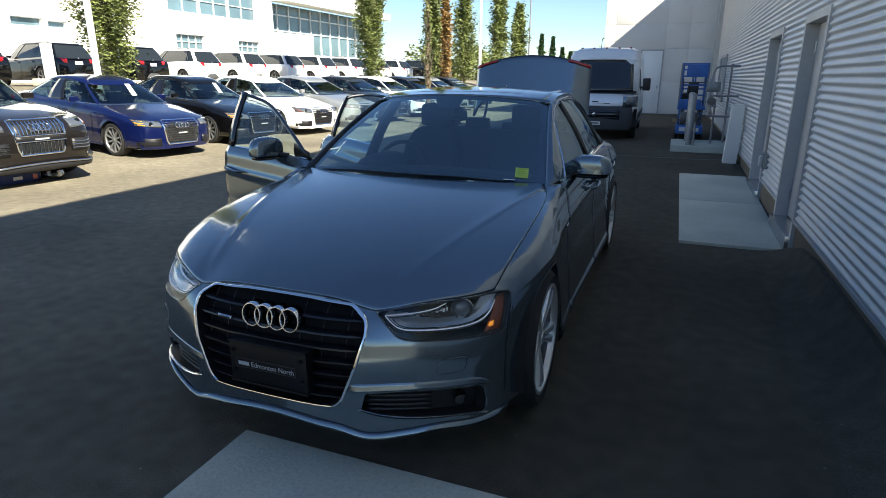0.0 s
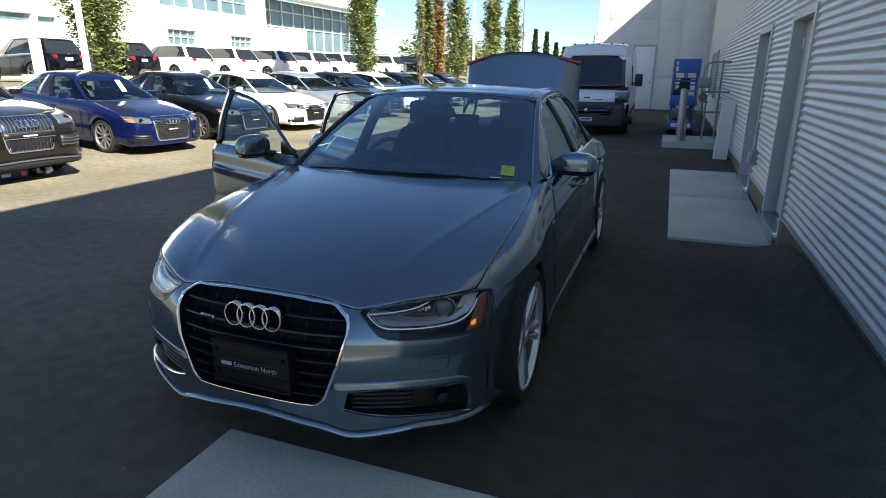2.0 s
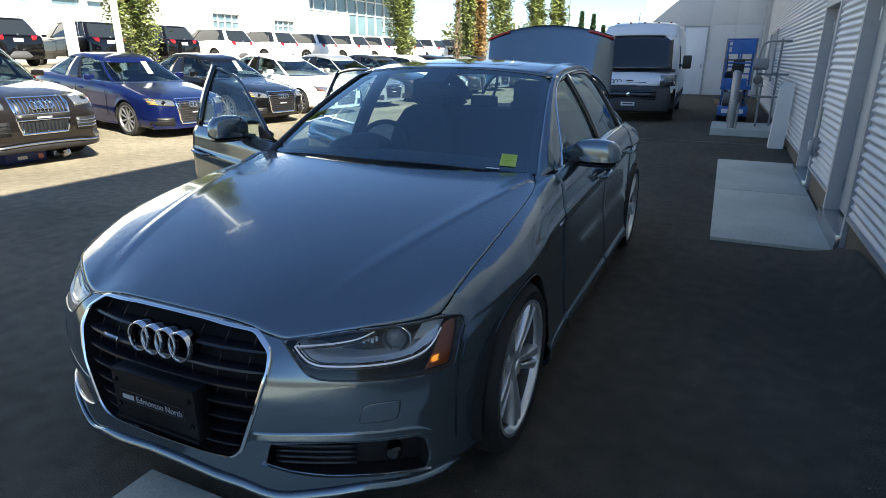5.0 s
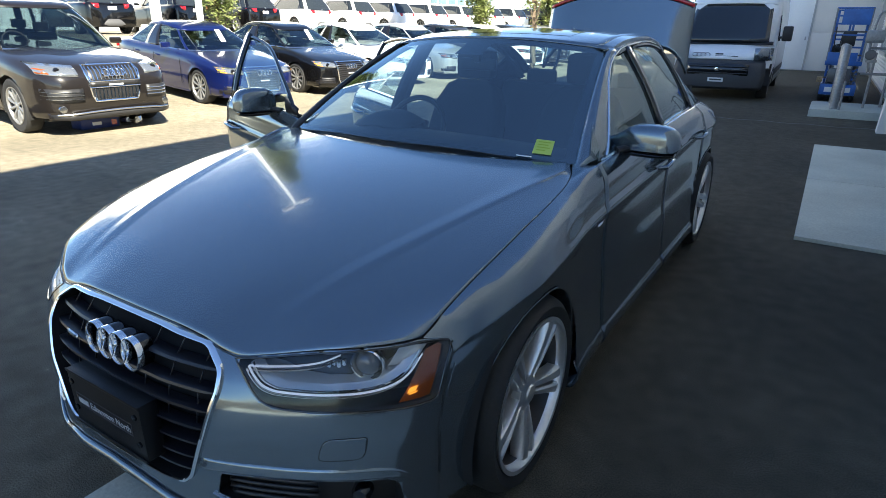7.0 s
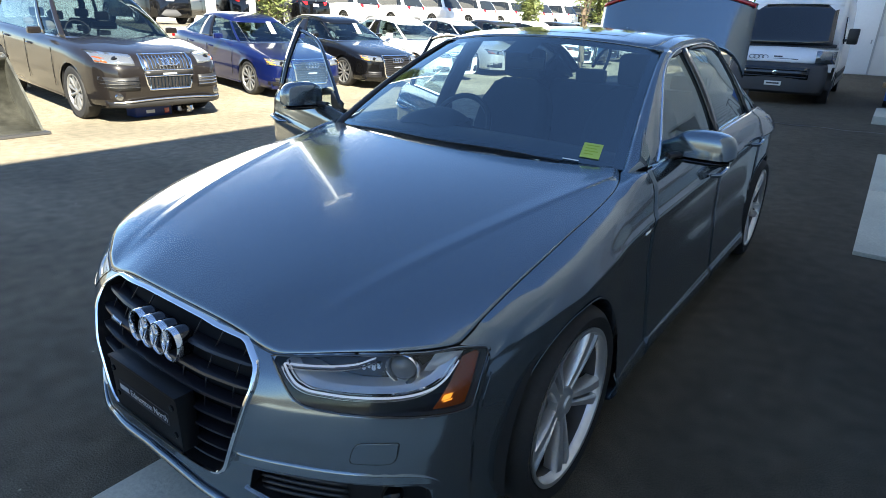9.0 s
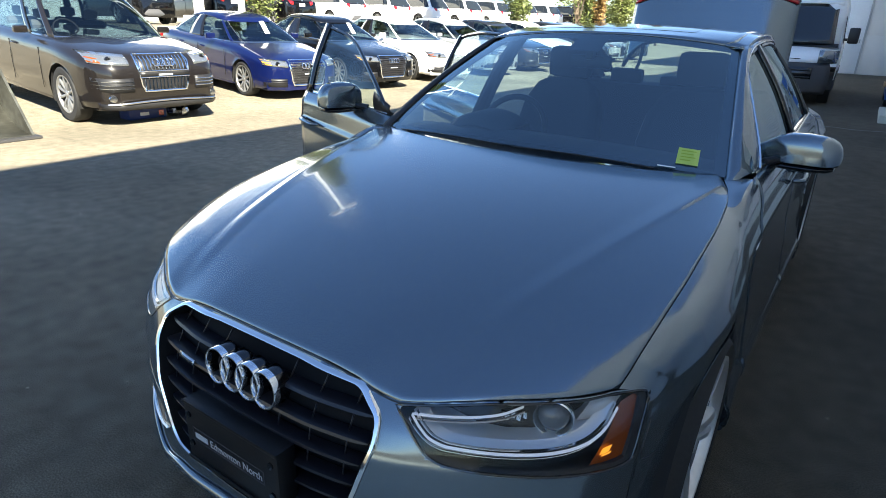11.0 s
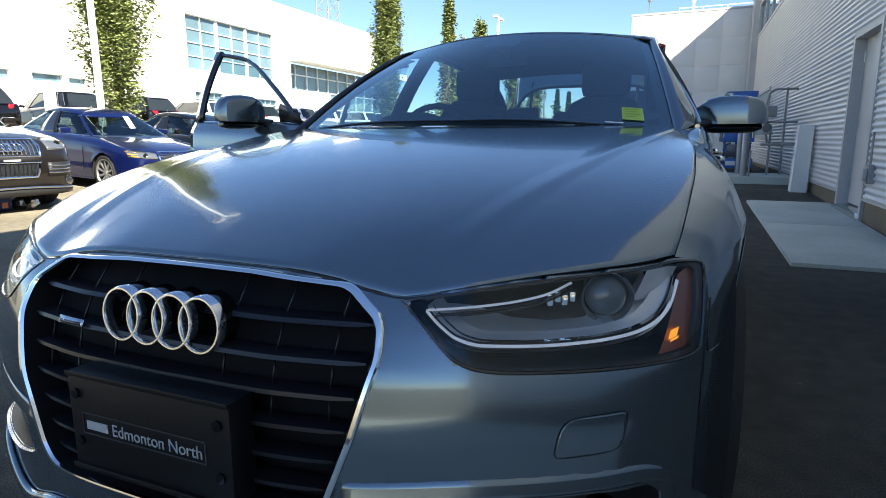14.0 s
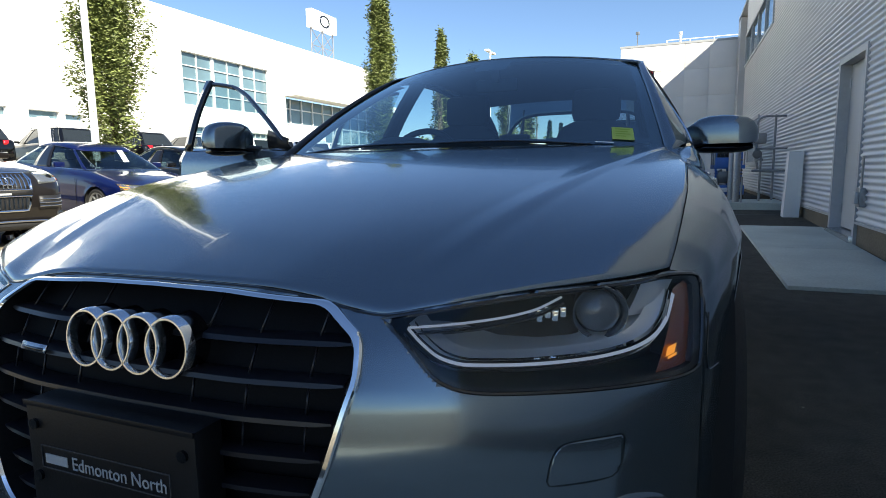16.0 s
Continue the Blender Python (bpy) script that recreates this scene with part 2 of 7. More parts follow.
def tube(points, r, n=8, closed=False, flat=1.0):
    """A round bar along points. flat: its height as a share of its width."""
    pts = [Vector(p) for p in points]
    verts, faces = [], []
    up = Vector((0, 0, 1))
    count = len(pts)
    for i, p in enumerate(pts):
        a = pts[(i - 1) % count] if closed or i else p
        b = pts[(i + 1) % count] if closed or i < count - 1 else p
        d = (b - a).normalized()
        s = d.cross(up)
        s = s.normalized() if s.length > 1e-3 else Vector((1, 0, 0))
        t = s.cross(d).normalized()
        rr = r[i] if isinstance(r, (list, tuple)) else r
        for k in range(n):
            ang = 2 * math.pi * k / n
            verts.append(tuple(p + s * math.cos(ang) * rr + t * math.sin(ang) * rr * flat))
    rings = count if closed else count - 1
    for i in range(rings):
        for k in range(n):
            a, b = i * n + k, i * n + (k + 1) % n
            c, d = ((i + 1) % count) * n + (k + 1) % n, ((i + 1) % count) * n + k
            faces.append((a, b, c, d))
    if not closed:
        faces.append(tuple(range(n - 1, -1, -1)))
        faces.append(tuple((count - 1) * n + k for k in range(n)))
    return verts, faces


def lathe(profile, n=32, axis="x"):
    """Turns (radius, along) pairs round an axis; closed where the radius is 0."""
    verts, faces = [], []
    for r, h in profile:
        for k in range(n):
            a = 2 * math.pi * k / n
            c, s = r * math.cos(a), r * math.sin(a)
            verts.append({"x": (h, c, s), "y": (c, h, s), "z": (c, s, h)}[axis])
    for i in range(len(profile) - 1):
        for k in range(n):
            faces.append((i * n + k, i * n + (k + 1) % n, (i + 1) * n + (k + 1) % n, (i + 1) * n + k))
    return verts, faces


def grid(rows):
    """A sheet through rows of points, all of one length."""
    n = len(rows[0])
    verts = [tuple(p) for r in rows for p in r]
    faces = [(i * n + k, i * n + k + 1, (i + 1) * n + k + 1, (i + 1) * n + k) for i in range(len(rows) - 1) for k in range(n - 1)]
    return verts, faces


def curve(knots):
    """A smooth function through (place, value) knots."""
    xs = np.array([k[0] for k in knots], float)
    ys = np.array([k[1] for k in knots], float)
    d = np.diff(ys) / np.diff(xs)
    m = np.concatenate([[d[0]], [0 if d[i] * d[i + 1] <= 0 else 2 / (1 / d[i] + 1 / d[i + 1]) for i in range(len(d) - 1)], [d[-1]]])

    def f(x):
        x = min(max(x, xs[0]), xs[-1])
        i = min(int(np.searchsorted(xs, x, side="right")) - 1, len(xs) - 2)
        h = xs[i + 1] - xs[i]
        t = (x - xs[i]) / h
        return float((2 * t**3 - 3 * t**2 + 1) * ys[i] + (t**3 - 2 * t**2 + t) * h * m[i] + (3 * t**2 - 2 * t**3) * ys[i + 1] + (t**3 - t**2) * h * m[i + 1])
    return f


def smooth_points(points, per=6):
    """More points along a smooth line through the given ones."""
    P = [Vector(p) for p in points]
    s = [0.0]
    for a, b in zip(P, P[1:]):
        s.append(s[-1] + max((b - a).length, 1e-6))
    fs = [curve([(s[i], P[i][k]) for i in range(len(P))]) for k in range(len(P[0]))]
    total = per * (len(P) - 1)
    return [tuple(f(s[-1] * i / total) for f in fs) for i in range(total + 1)]


def cut_round(shape, holes, plane=(1, 2), only=None):
    """Cuts round holes (a, b, radius) out of a sheet seen in a plane, its edge drawn to the circle."""
    verts, faces = [list(v) for v in shape[0]], shape[1]

    def inside(v):
        if only and not only(v):
            return None
        for a, b, r in holes:
            if math.hypot(v[plane[0]] - a, v[plane[1]] - b) < r:
                return a, b, r
        return None
    state = [inside(v) for v in verts]
    keep = [f for f in faces if not all(state[i] for i in f)]
    for i in {i for f in keep for i in f}:
        if state[i]:
            a, b, r = state[i]
            da, db = verts[i][plane[0]] - a, verts[i][plane[1]] - b
            k = r / max(math.hypot(da, db), 1e-6)
            verts[i][plane[0]], verts[i][plane[1]] = a + da * k, b + db * k
    used = sorted({i for f in keep for i in f})
    at = {i: j for j, i in enumerate(used)}
    return [tuple(verts[i]) for i in used], [tuple(at[i] for i in f) for f in keep]


def lone(name, shape, mat, label, category, group="", kind="", **kw):
    """A thing of one mesh."""
    return tagged(part(name, *shape, mat, **kw), label, category, group, kind)


# ---- ground ----
LOT_SLOPE = .05


def ground_height(x, y):
    """The yard rises gently past the doors; the lot climbs towards the far row."""
    t = min(max((-x - 12.5) / 7.5, 0), 1)
    ramp = LOT_SLOPE * min(max(-x - 8.2, 0), 4.3)
    near = min(max((x + 6) / 3, 0), 1)
    rise_ = .0277 * min(max(y - 4.04, 0), 8.0) * near * near * (3 - 2 * near)
    return rise_ + ramp + (1.15 - 4.3 * LOT_SLOPE) * t * t * (3 - 2 * t)


xs = [-420, -250, -140, -80, -50, -40, -36, -30, -27] + [-24 + i * 1.0 for i in range(12)] + [-12.5, -12, -11, -10, -9, -8.2, -7, -6, -5.5, -5, -4.5, -4, -3.5, -3, -1.5, 0, 1.5, 3, 6, 12, 30, 90, 250, 420]
ys = [-300, -120, -50, -25, -12, -6, 0, 3, 4.04, 5, 6, 7, 8, 9, 10, 11, 12.04, 14, 20, 28, 36, 45, 60, 80, 120, 200, 330, 500]
lone("ground", grid([[(x, y, ground_height(x, y)) for x in xs] for y in ys]), ASPHALT, "grey dusty asphalt of a dealer's lot, painted paler on the sunlit side, climbing gently", "ground",
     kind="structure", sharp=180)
lone("apron", box(-0.306, 2.45, -4.4, -0.284, -0.12, 0.02, 0.006), CONCRETE, "pale concrete apron let into the asphalt", "concrete slab", kind="structure")
Site.shape = lambda v: v + Vector((0, 0, .0277 * (v.y - 4.04)))
for y0, y1 in ((4.04, 6.02), (6.035, 7.99)):
    lone("landing", box(1.60, 2.57, y0, y1, -0.1, 0.032, 0.006), CONCRETE, "pale concrete landing before the steel doors", "concrete slab", "landing slabs", "structure")
Site.shape = None
lone("seam", grid([[(-5 + 7.6 * i / 40, 9.72 + 0.05 * math.sin(i * 1.7) + s, ground_height(-5 + 7.6 * i / 40, 9.72) + 0.006) for i in range(41)] for s in (-0.03, 0.03)]),
     material("crack_sealant", (0.02, 0.02, 0.021), 0.5), "dark sealed seam across the asphalt", "seam", kind="structure", smooth=False)

# ---- the clad building on the car's far side ----
WX, WALL_TOP, WALL_FOOT = 2.59, 7.4, 0.325
LOW_TOP = 6.1        # the wall is lower at its far end
doors_at = ((3.98, 5.08), (6.47, 7.66))
DOOR_TOP = 2.225
HIGH_WINDOW = (14.1, 20.3, 4.05, 5.05)


def corrugated(y0, y1, z0, z1, pitch=0.0685, depth=0.011):
    rows, n = [], max(2, int((z1 - z0) / pitch * 6))
    for i in range(n + 1):
        z = z0 + (z1 - z0) * i / n
        ph = (z % pitch) / pitch
        rows.append([(WX - depth * math.sin(2 * math.pi * ph) * 1.0, y, z) for y in (y0, y1)])
    return grid(rows)


# the unseen southern end is set by how much light the bumper needs
strips = [corrugated(-4.0, doors_at[0][0], WALL_FOOT, WALL_TOP), corrugated(doors_at[0][1], doors_at[1][0], WALL_FOOT, WALL_TOP),
          corrugated(doors_at[1][1], HIGH_WINDOW[0], WALL_FOOT, WALL_TOP), corrugated(HIGH_WINDOW[0], HIGH_WINDOW[1], WALL_FOOT, HIGH_WINDOW[2]),
          corrugated(HIGH_WINDOW[0], HIGH_WINDOW[1], HIGH_WINDOW[3], LOW_TOP)]
for a, b in doors_at:
    strips.append(corrugated(a, b, DOOR_TOP, WALL_TOP))
lone("wall_east", join(*strips), CLADDING, "silver corrugated metal cladding of a workshop wall", "wall", kind="structure", sharp=180)
lone("wall_east_core", join(box(WX + 0.30, WX + 0.55, -4.0, HIGH_WINDOW[0], -0.2, WALL_TOP), box(WX + 0.30, WX + 0.55, HIGH_WINDOW[0], 23.2, -0.2, LOW_TOP)), STUCCO, "inner wall behind the cladding", "wall", kind="structure", smooth=False)
lone("wall_south", box(WX + 0.012, WX + 12, -4.3, -4.0, -0.2, WALL_TOP), STUCCO, "plain unseen end wall of the workshop, placed to tune the light", "wall", kind="structure", smooth=False)
lone("roof_east", join(box(WX - 0.04, WX + 12, -4.3, HIGH_WINDOW[0], WALL_TOP, WALL_TOP + 0.12), box(WX - 0.04, WX + 12, HIGH_WINDOW[0], 23.2, LOW_TOP, LOW_TOP + 0.1)), TRIM_GREY, "grey metal roof edge of the workshop", "roof", kind="structure", smooth=False)
for a, b in ((-4.0, doors_at[0][0]), (doors_at[0][1], doors_at[1][0]), (doors_at[1][1], 23.2)):
    lone("foundation", box(WX + 0.012, WX + 0.3, a, b, -0.2, WALL_FOOT + 0.05), FOUNDATION, "stained concrete foundation under the cladding", "foundation", "foundation walls", "structure", smooth=False)
    lone("base_trim", box(WX - 0.018, WX + 0.012, a, b, WALL_FOOT - 0.012, WALL_FOOT + 0.014), TRIM_GREY, "folded metal edge at the cladding's foot", "trim", "base trims", "structure", smooth=False)
# sloped strip added so that less foundation shows in the camera's view
lone("ground_fillet", grid([[(x, y, z * q) for y, q in ((-4.0, 1), (2.9, 1), (3.5, .8), (4.036, .25))] for x, z in ((WX + 0.02, WALL_FOOT - .075), (WX - .02, WALL_FOOT - .085), (WX - .07, .15), (WX - .14, .07), (WX - .24, .018), (WX - .36, -.004))]), ASPHALT, "asphalt strip added to narrow the visible foundation", "asphalt", "asphalt fillets", "structure")
lone("corner_panel", box(WX - 0.02, WX + 0.3, 22.4, 23.35, WALL_FOOT, LOW_TOP - 0.02), TRIM_GREY, "flat grey corner panel of the workshop", "wall panel", kind="structure", smooth=False)

for k, (a, b) in enumerate(doors_at):
    d = thing(f"door_{k + 1}", "grey painted steel service door, closed, in a deep metal frame", "door", (WX, (a + b) / 2, 0.06), "service doors", "structure")
    part("jamb", *box(WX - 0.022, WX + 0.3, a, a + 0.075, 0.0, DOOR_TOP), TRIM_GREY, d, smooth=False)
    part("jamb", *box(WX - 0.022, WX + 0.3, b - 0.075, b, 0.0, DOOR_TOP), TRIM_GREY, d, smooth=False)
    part("head", *box(WX - 0.022, WX + 0.3, a + 0.075, b - 0.075, DOOR_TOP - 0.075, DOOR_TOP), TRIM_GREY, d, smooth=False)
    leaf = part("leaf", *box(WX + 0.10, WX + 0.15, a + 0.08, b - 0.08, 0.19, DOOR_TOP - 0.08, 0.004), DOOR_GREY, d)
    part("sill", *box(WX - 0.06, WX + 0.3, a + 0.02, b - 0.02, 0.03, 0.175, 0.004), SATIN, d, "worn aluminium threshold")
    for z in (0.42, 1.15, 1.93):
        part("hinge", *move(lathe([(0, -0.055), (0.012, -0.055), (0.012, 0.055), (0, 0.055)], 10, "z"), Matrix.Translation((WX + 0.095, b - 0.09, z))), STEEL, leaf)
    part("knob", *move(lathe([(0, -0.075), (0.028, -0.07), (0.03, -0.05), (0.012, -0.04), (0.012, 0), (0.03, 0.002), (0, 0.004)], 14, "x"), Matrix.Translation((WX + 0.098, a + 0.16, 1.02))), STEEL, leaf, "satin steel knob")

w = thing("window_1", "long high window band in a grey metal frame", "window", (WX, 18.6, HIGH_WINDOW[2]), kind="structure")
y0, y1, z0, z1 = HIGH_WINDOW
part("window_frame", *join(box(WX - 0.03, WX + 0.2, y0, y1, z0, z0 + 0.06), box(WX - 0.03, WX + 0.2, y0, y1, z1 - 0.06, z1), box(WX - 0.03, WX + 0.2, y0, y0 + 0.06, z0 + 0.06, z1 - 0.06),
     box(WX - 0.03, WX + 0.2, y1 - 0.06, y1, z0 + 0.06, z1 - 0.06)), TRIM_GREY, w, smooth=False)
for i in range(4):
    p0, p1 = y0 + 0.06 + i * 1.52, y0 + 0.06 + (i + 1) * 1.52
    part("pane", *box(WX + 0.03, WX + 0.04, p0 + 0.03, p1 - 0.03, z0 + 0.06, z1 - 0.06), ROOF_GLASS, w, smooth=False)
    part("mullion", *box(WX - 0.01, WX + 0.12, p1 - 0.03, p1 + 0.03, z0 + 0.06, z1 - 0.06), TRIM_GREY, w, smooth=False)
# low window over the gas meter
w = thing("window_2", "small framed window low in the clad wall", "window", (WX, 16.8, 1.2), kind="structure")
part("window_frame", *join(box(WX - 0.05, WX - 0.01, 15.6, 18.0, 1.0, 1.07), box(WX - 0.05, WX - 0.01, 15.6, 18.0, 2.16, 2.23), box(WX - 0.05, WX - 0.01, 15.6, 15.67, 1.07, 2.16), box(WX - 0.05, WX - 0.01, 17.93, 18.0, 1.07, 2.16)), TRIM_GREY, w, smooth=False)
part("pane", *box(WX - 0.03, WX - 0.02, 15.67, 17.93, 1.07, 2.16), ROOF_GLASS, w, smooth=False)

# ---- the panelled building across the yard's end ----
NY, NL, NTOP = 23.4, -1.52, 5.55
lone("wall_north", box(NL + 0.006, WX + 0.9, NY + 0.02, NY + 0.4, -0.2, NTOP), STUCCO, "pale panelled wall closing the yard", "wall", kind="structure", smooth=False)
lone("wall_north_side", box(NL + 0.006, NL + 0.4, NY + 0.4, NY + 14, -0.2, NTOP), STUCCO, "side wall of the pale panelled building", "wall", kind="structure", smooth=False)
lone("roof_north", box(NL - 0.02, WX + 12, NY - 0.01, NY + 14, NTOP, NTOP + 0.08), TRIM_GREY, "grey coping of the pale building", "roof", kind="structure", smooth=False)
cols = [NL, -1.10, 0.80, 1.65, WX]
rows_z = [0.22, 1.45, 2.70, 3.62, 4.60, NTOP]
wall_n = [o for o in bpy.data.objects if o.name == "wall_north"][0]
for i in range(4):
    for j in range(5):
        x0, x1, z0, z1 = cols[i], cols[i + 1], rows_z[j], rows_z[j + 1]
        if i == 1 and j == 0:
            continue
        if i == 1 and j == 1:
            x0 = cols[1]
            for a, b in ((cols[1], -0.08),):
                p = part("panel", *box(a + 0.006, b - 0.006, NY, NY + 0.018, 0.22, z1 - 0.006, 0.003), STUCCO)
                p.parent = wall_n
            continue
        p = part("panel", *box(x0 + 0.006, x1 - 0.006, NY, NY + 0.018, z0 + 0.006, z1 - 0.006, 0.003), STUCCO)
        p.parent = wall_n
d = thing("door_3", "plain white-painted steel door, closed, in the pale wall", "door", (0.37, NY, 0.22), kind="structure")
part("leaf", *box(-0.02, 0.74, NY - 0.01, NY + 0.015, 0.24, 2.62, 0.004), WHITE_PAINT, d)
part("frame", *join(box(-0.08, -0.02, NY - 0.025, NY + 0.018, 0.22, 2.68), box(0.74, 0.795, NY - 0.025, NY + 0.018, 0.22, 2.68), box(-0.02, 0.74, NY - 0.025, NY + 0.018, 2.62, 2.68)), TRIM_GREY, d, smooth=False)
part("handle", *box(0.64, 0.68, NY - 0.06, NY - 0.01, 1.20, 1.32, 0.006), STEEL, d)
r = thing("roof_rail", "low white metal rail on the flat roof", "rail", (0.9, NY + 1.2, NTOP + 0.08))
for z in (0.16, 0.32):
    part("bar", *tube([(0.1, NY + 1.2, NTOP + 0.08 + z), (WX + 2, NY + 1.2, NTOP + 0.08 + z)], 0.018, 6), WHITE_PAINT, r)
for i in range(6):
    part("post", *tube([(0.12 + i * 0.85, NY + 1.2, NTOP + 0.08), (0.12 + i * 0.85, NY + 1.2, NTOP + 0.40)], 0.018, 6), WHITE_PAINT, r)
v = thing("roof_vent", "small white pipe vent on the flat roof", "vent pipe", (0.62, NY + 0.8, NTOP + 0.08))
part("pipe", *move(lathe([(0, 0), (0.05, 0), (0.05, 0.42), (0.075, 0.43), (0.075, 0.52), (0, 0.53)], 12, "z"), Matrix.Translation((0.62, NY + 0.8, NTOP + 0.08))), WHITE_PAINT, v)
v = thing("roof_lamp", "small floodlight on a thin mast at the roof's corner", "lamp", (-0.95, NY + 0.6, NTOP + 0.08))
part("mast", *tube([(-0.95, NY + 0.6, NTOP + 0.08), (-0.95, NY + 0.6, NTOP + 0.62)], 0.02, 6), GALV, v)
part("head", *box(-1.02, -0.88, NY + 0.5, NY + 0.62, NTOP + 0.6, NTOP + 0.7, 0.01), GALV, v)

# ---- the silver-grey sedan ----
PAINT = material("grey_paint", (0.170, 0.210, 0.240), 0.15, 0.80, coat=0.6, spec=0.5)


def car_shape(p):
    """The sedan's own frame (right, back, up from the nose) laid into the yard."""
    return Vector((1.07 * p.x - 0.064, 1.061 * p.y - 0.438, 1.06 * p.z))


plan = curve([(0, .05), (.2, .056), (.30, .070), (.40, .092), (.55, .150), (.70, .235), (.80, .335), (.86, .45), (.895, .58), (.91, .7)])
lean = curve([(.05, .03), (.12, 0), (.2, -.005), (.3, .0), (.45, 0), (.55, .015), (.62, .040), (.66, .065), (.72, .12), (.78, .21)])


def nose(x, z, out=0.0):
    """The point of the front at x, z; out: how far it stands proud."""
    n = Vector((plan(abs(x) + .01) - plan(abs(x) - .01 if abs(x) > .01 else 0), -.02, 0))
    if x < 0:
        n.x = -n.x
    n.x = n.x if abs(x) > .01 else 0
    n.normalize()
    back = .010 * min(max((z - .58) / .10, 0), 1) * min(max((.50 - abs(x)) / .10, 0), 1)
    return (x + n.x * out, plan(abs(x)) + lean(z) + back + n.y * out, z)


def mirrored(outline):
    return [(-x, z) for x, z in reversed(outline)]


half = [(0, .703), (.15, .701), (.328, .691), (.395, .646), (.403, .598), (.372, .475), (.316, .328), (.286, .299), (.15, .296), (0, .297)]


def soft_line(points, r, n=6):
    """A line through points with its corners rounded off by r."""
    P = [Vector(p) for p in points]
    out = [P[0]]
    for a, b, c in zip(P, P[1:], P[2:]):
        p, q = b + (a - b).normalized() * min(r, (a - b).length * .45), b + (c - b).normalized() * min(r, (c - b).length * .45)
        out += [p * (1 - t) ** 2 + b * 2 * t * (1 - t) + q * t * t for t in (i / n for i in range(n + 1))]
    out.append(P[-1])
    dense = [out[0]]
    for a, b in zip(out, out[1:]):
        k = max(1, int((b - a).length / .012))
        dense += [a + (b - a) * (i + 1) / k for i in range(k)]
    return [tuple(p) for p in dense]


GRILLE = soft_line(half, .019)
GRILLE = GRILLE + [(-x, z) for x, z in GRILLE[-2:0:-1]]
LAMP = [(.414, .670), (.474, .680), (.541, .690), (.615, .699), (.684, .704), (.753, .708), (.797, .712), (.836, .706), (.846, .694), (.850, .655), (.851, .604), (.849, .566), (.836, .562), (.777, .567),
        (.725, .570), (.653, .572), (.582, .574), (.540, .579), (.512, .590), (.466, .631), (.437, .655)]
INTAKE = [(.405, .362), (.50, .371), (.60, .376), (.708, .374), (.785, .364), (.801, .345), (.808, .29), (.806, .240), (.74, .254), (.66, .260), (.56, .262), (.46, .274), (.388, .292)]


def in_poly(x, z, poly):
    inside = False
    for (x0, z0), (x1, z1) in zip(poly, poly[1:] + poly[:1]):
        if (z0 > z) != (z1 > z) and x < (x1 - x0) * (z - z0) / (z1 - z0) + x0:
            inside = not inside
    return inside


def onto_poly(x, z, poly):
    best = None
    for (x0, z0), (x1, z1) in zip(poly, poly[1:] + poly[:1]):
        dx, dz = x1 - x0, z1 - z0
        t = min(max(((x - x0) * dx + (z - z0) * dz) / max(dx * dx + dz * dz, 1e-9), 0), 1)
        q = (x0 + t * dx, z0 + t * dz)
        d = math.hypot(q[0] - x, q[1] - z)
        if best is None or d < best[0]:
            best = (d, q)
    return best[1]


def nose_sheet(xs, zs, holes, keep=None, out=0.0):
    """The front's skin over a net of x, z, with openings, their edges drawn to the outlines."""
    pts = [[(x, z) for x in xs] for z in zs]
    n = len(xs)
    flat = [p for r in pts for p in r]
    state = [next((h for h in holes if in_poly(*p, h)), None) for p in flat]
    if keep:
        state = [s or (keep if not in_poly(*p, keep) else None) for s, p in zip(state, flat)]
    faces = grid([[(0, 0, 0)] * n for _ in zs])[1]
    faces = [f for f in faces if not all(state[i] for i in f)]
    for i in {i for f in faces for i in f}:
        if state[i]:
            flat[i] = onto_poly(*flat[i], state[i])
    used = sorted({i for f in faces for i in f})
    at = {i: j for j, i in enumerate(used)}
    return [nose(*flat[i], out) for i in used], [tuple(at[i] for i in f) for f in faces]


def steps(a, b, n):
    return [a + (b - a) * i / n for i in range(n + 1)]


Site.shape = car_shape
car = thing("sedan", "silver-grey metallic sedan, two doors and the boot lid standing open", "car", (0, 2.3, 0))

# front skin
front_x = sorted({round(x, 4) for x in steps(-.858, .858, 268)})
front_z = steps(.185, .722, 90)
lip_line = smooth_points([(-.862, .208), (-.80, .207), (-.68, .214), (-.56, .196), (-.42, .177), (-.30, .205), (-.15, .223), (0, .233), (.15, .223), (.30, .205), (.42, .177), (.56, .196), (.68, .214), (.80, .207), (.862, .208)], 5)
brow = [(.860, .545), (.857, .556), (.856, .655), (.848, .699), (.836, .711), (.797, .717), (.753, .713), (.684, .709), (.615, .704), (.541, .695), (.474, .685), (.414, .676), (.372, .680), (.31, .694), (.2, .706)]
outer = [(x, z + .012) for x, z in lip_line] + [(.860, .225)] + brow + [(0, .709)] + mirrored(brow) + [(-.860, .225)]
bumper = part("front_bumper", *nose_sheet(front_x, front_z, [GRILLE, LAMP, mirrored(LAMP), INTAKE, mirrored(INTAKE)], outer), PAINT, car, thick=0.004)
part("splitter", *grid([[nose(x, z + dz, o) for x, z in lip_line] for dz, o in ((.020, .004), (.012, .012), (.003, .015), (-.006, .011), (-.010, -.05))]), PAINT, car, "thin painted lip", thick=0.004)
part("underlip", *grid([[nose(x, z - .004, .0) for x, z in lip_line], [nose(x, z - .022, -.03) for x, z in lip_line], [nose(x, z - .02, -.16) for x, z in lip_line]]), BLACK_PLASTIC, car, thick=0.004)

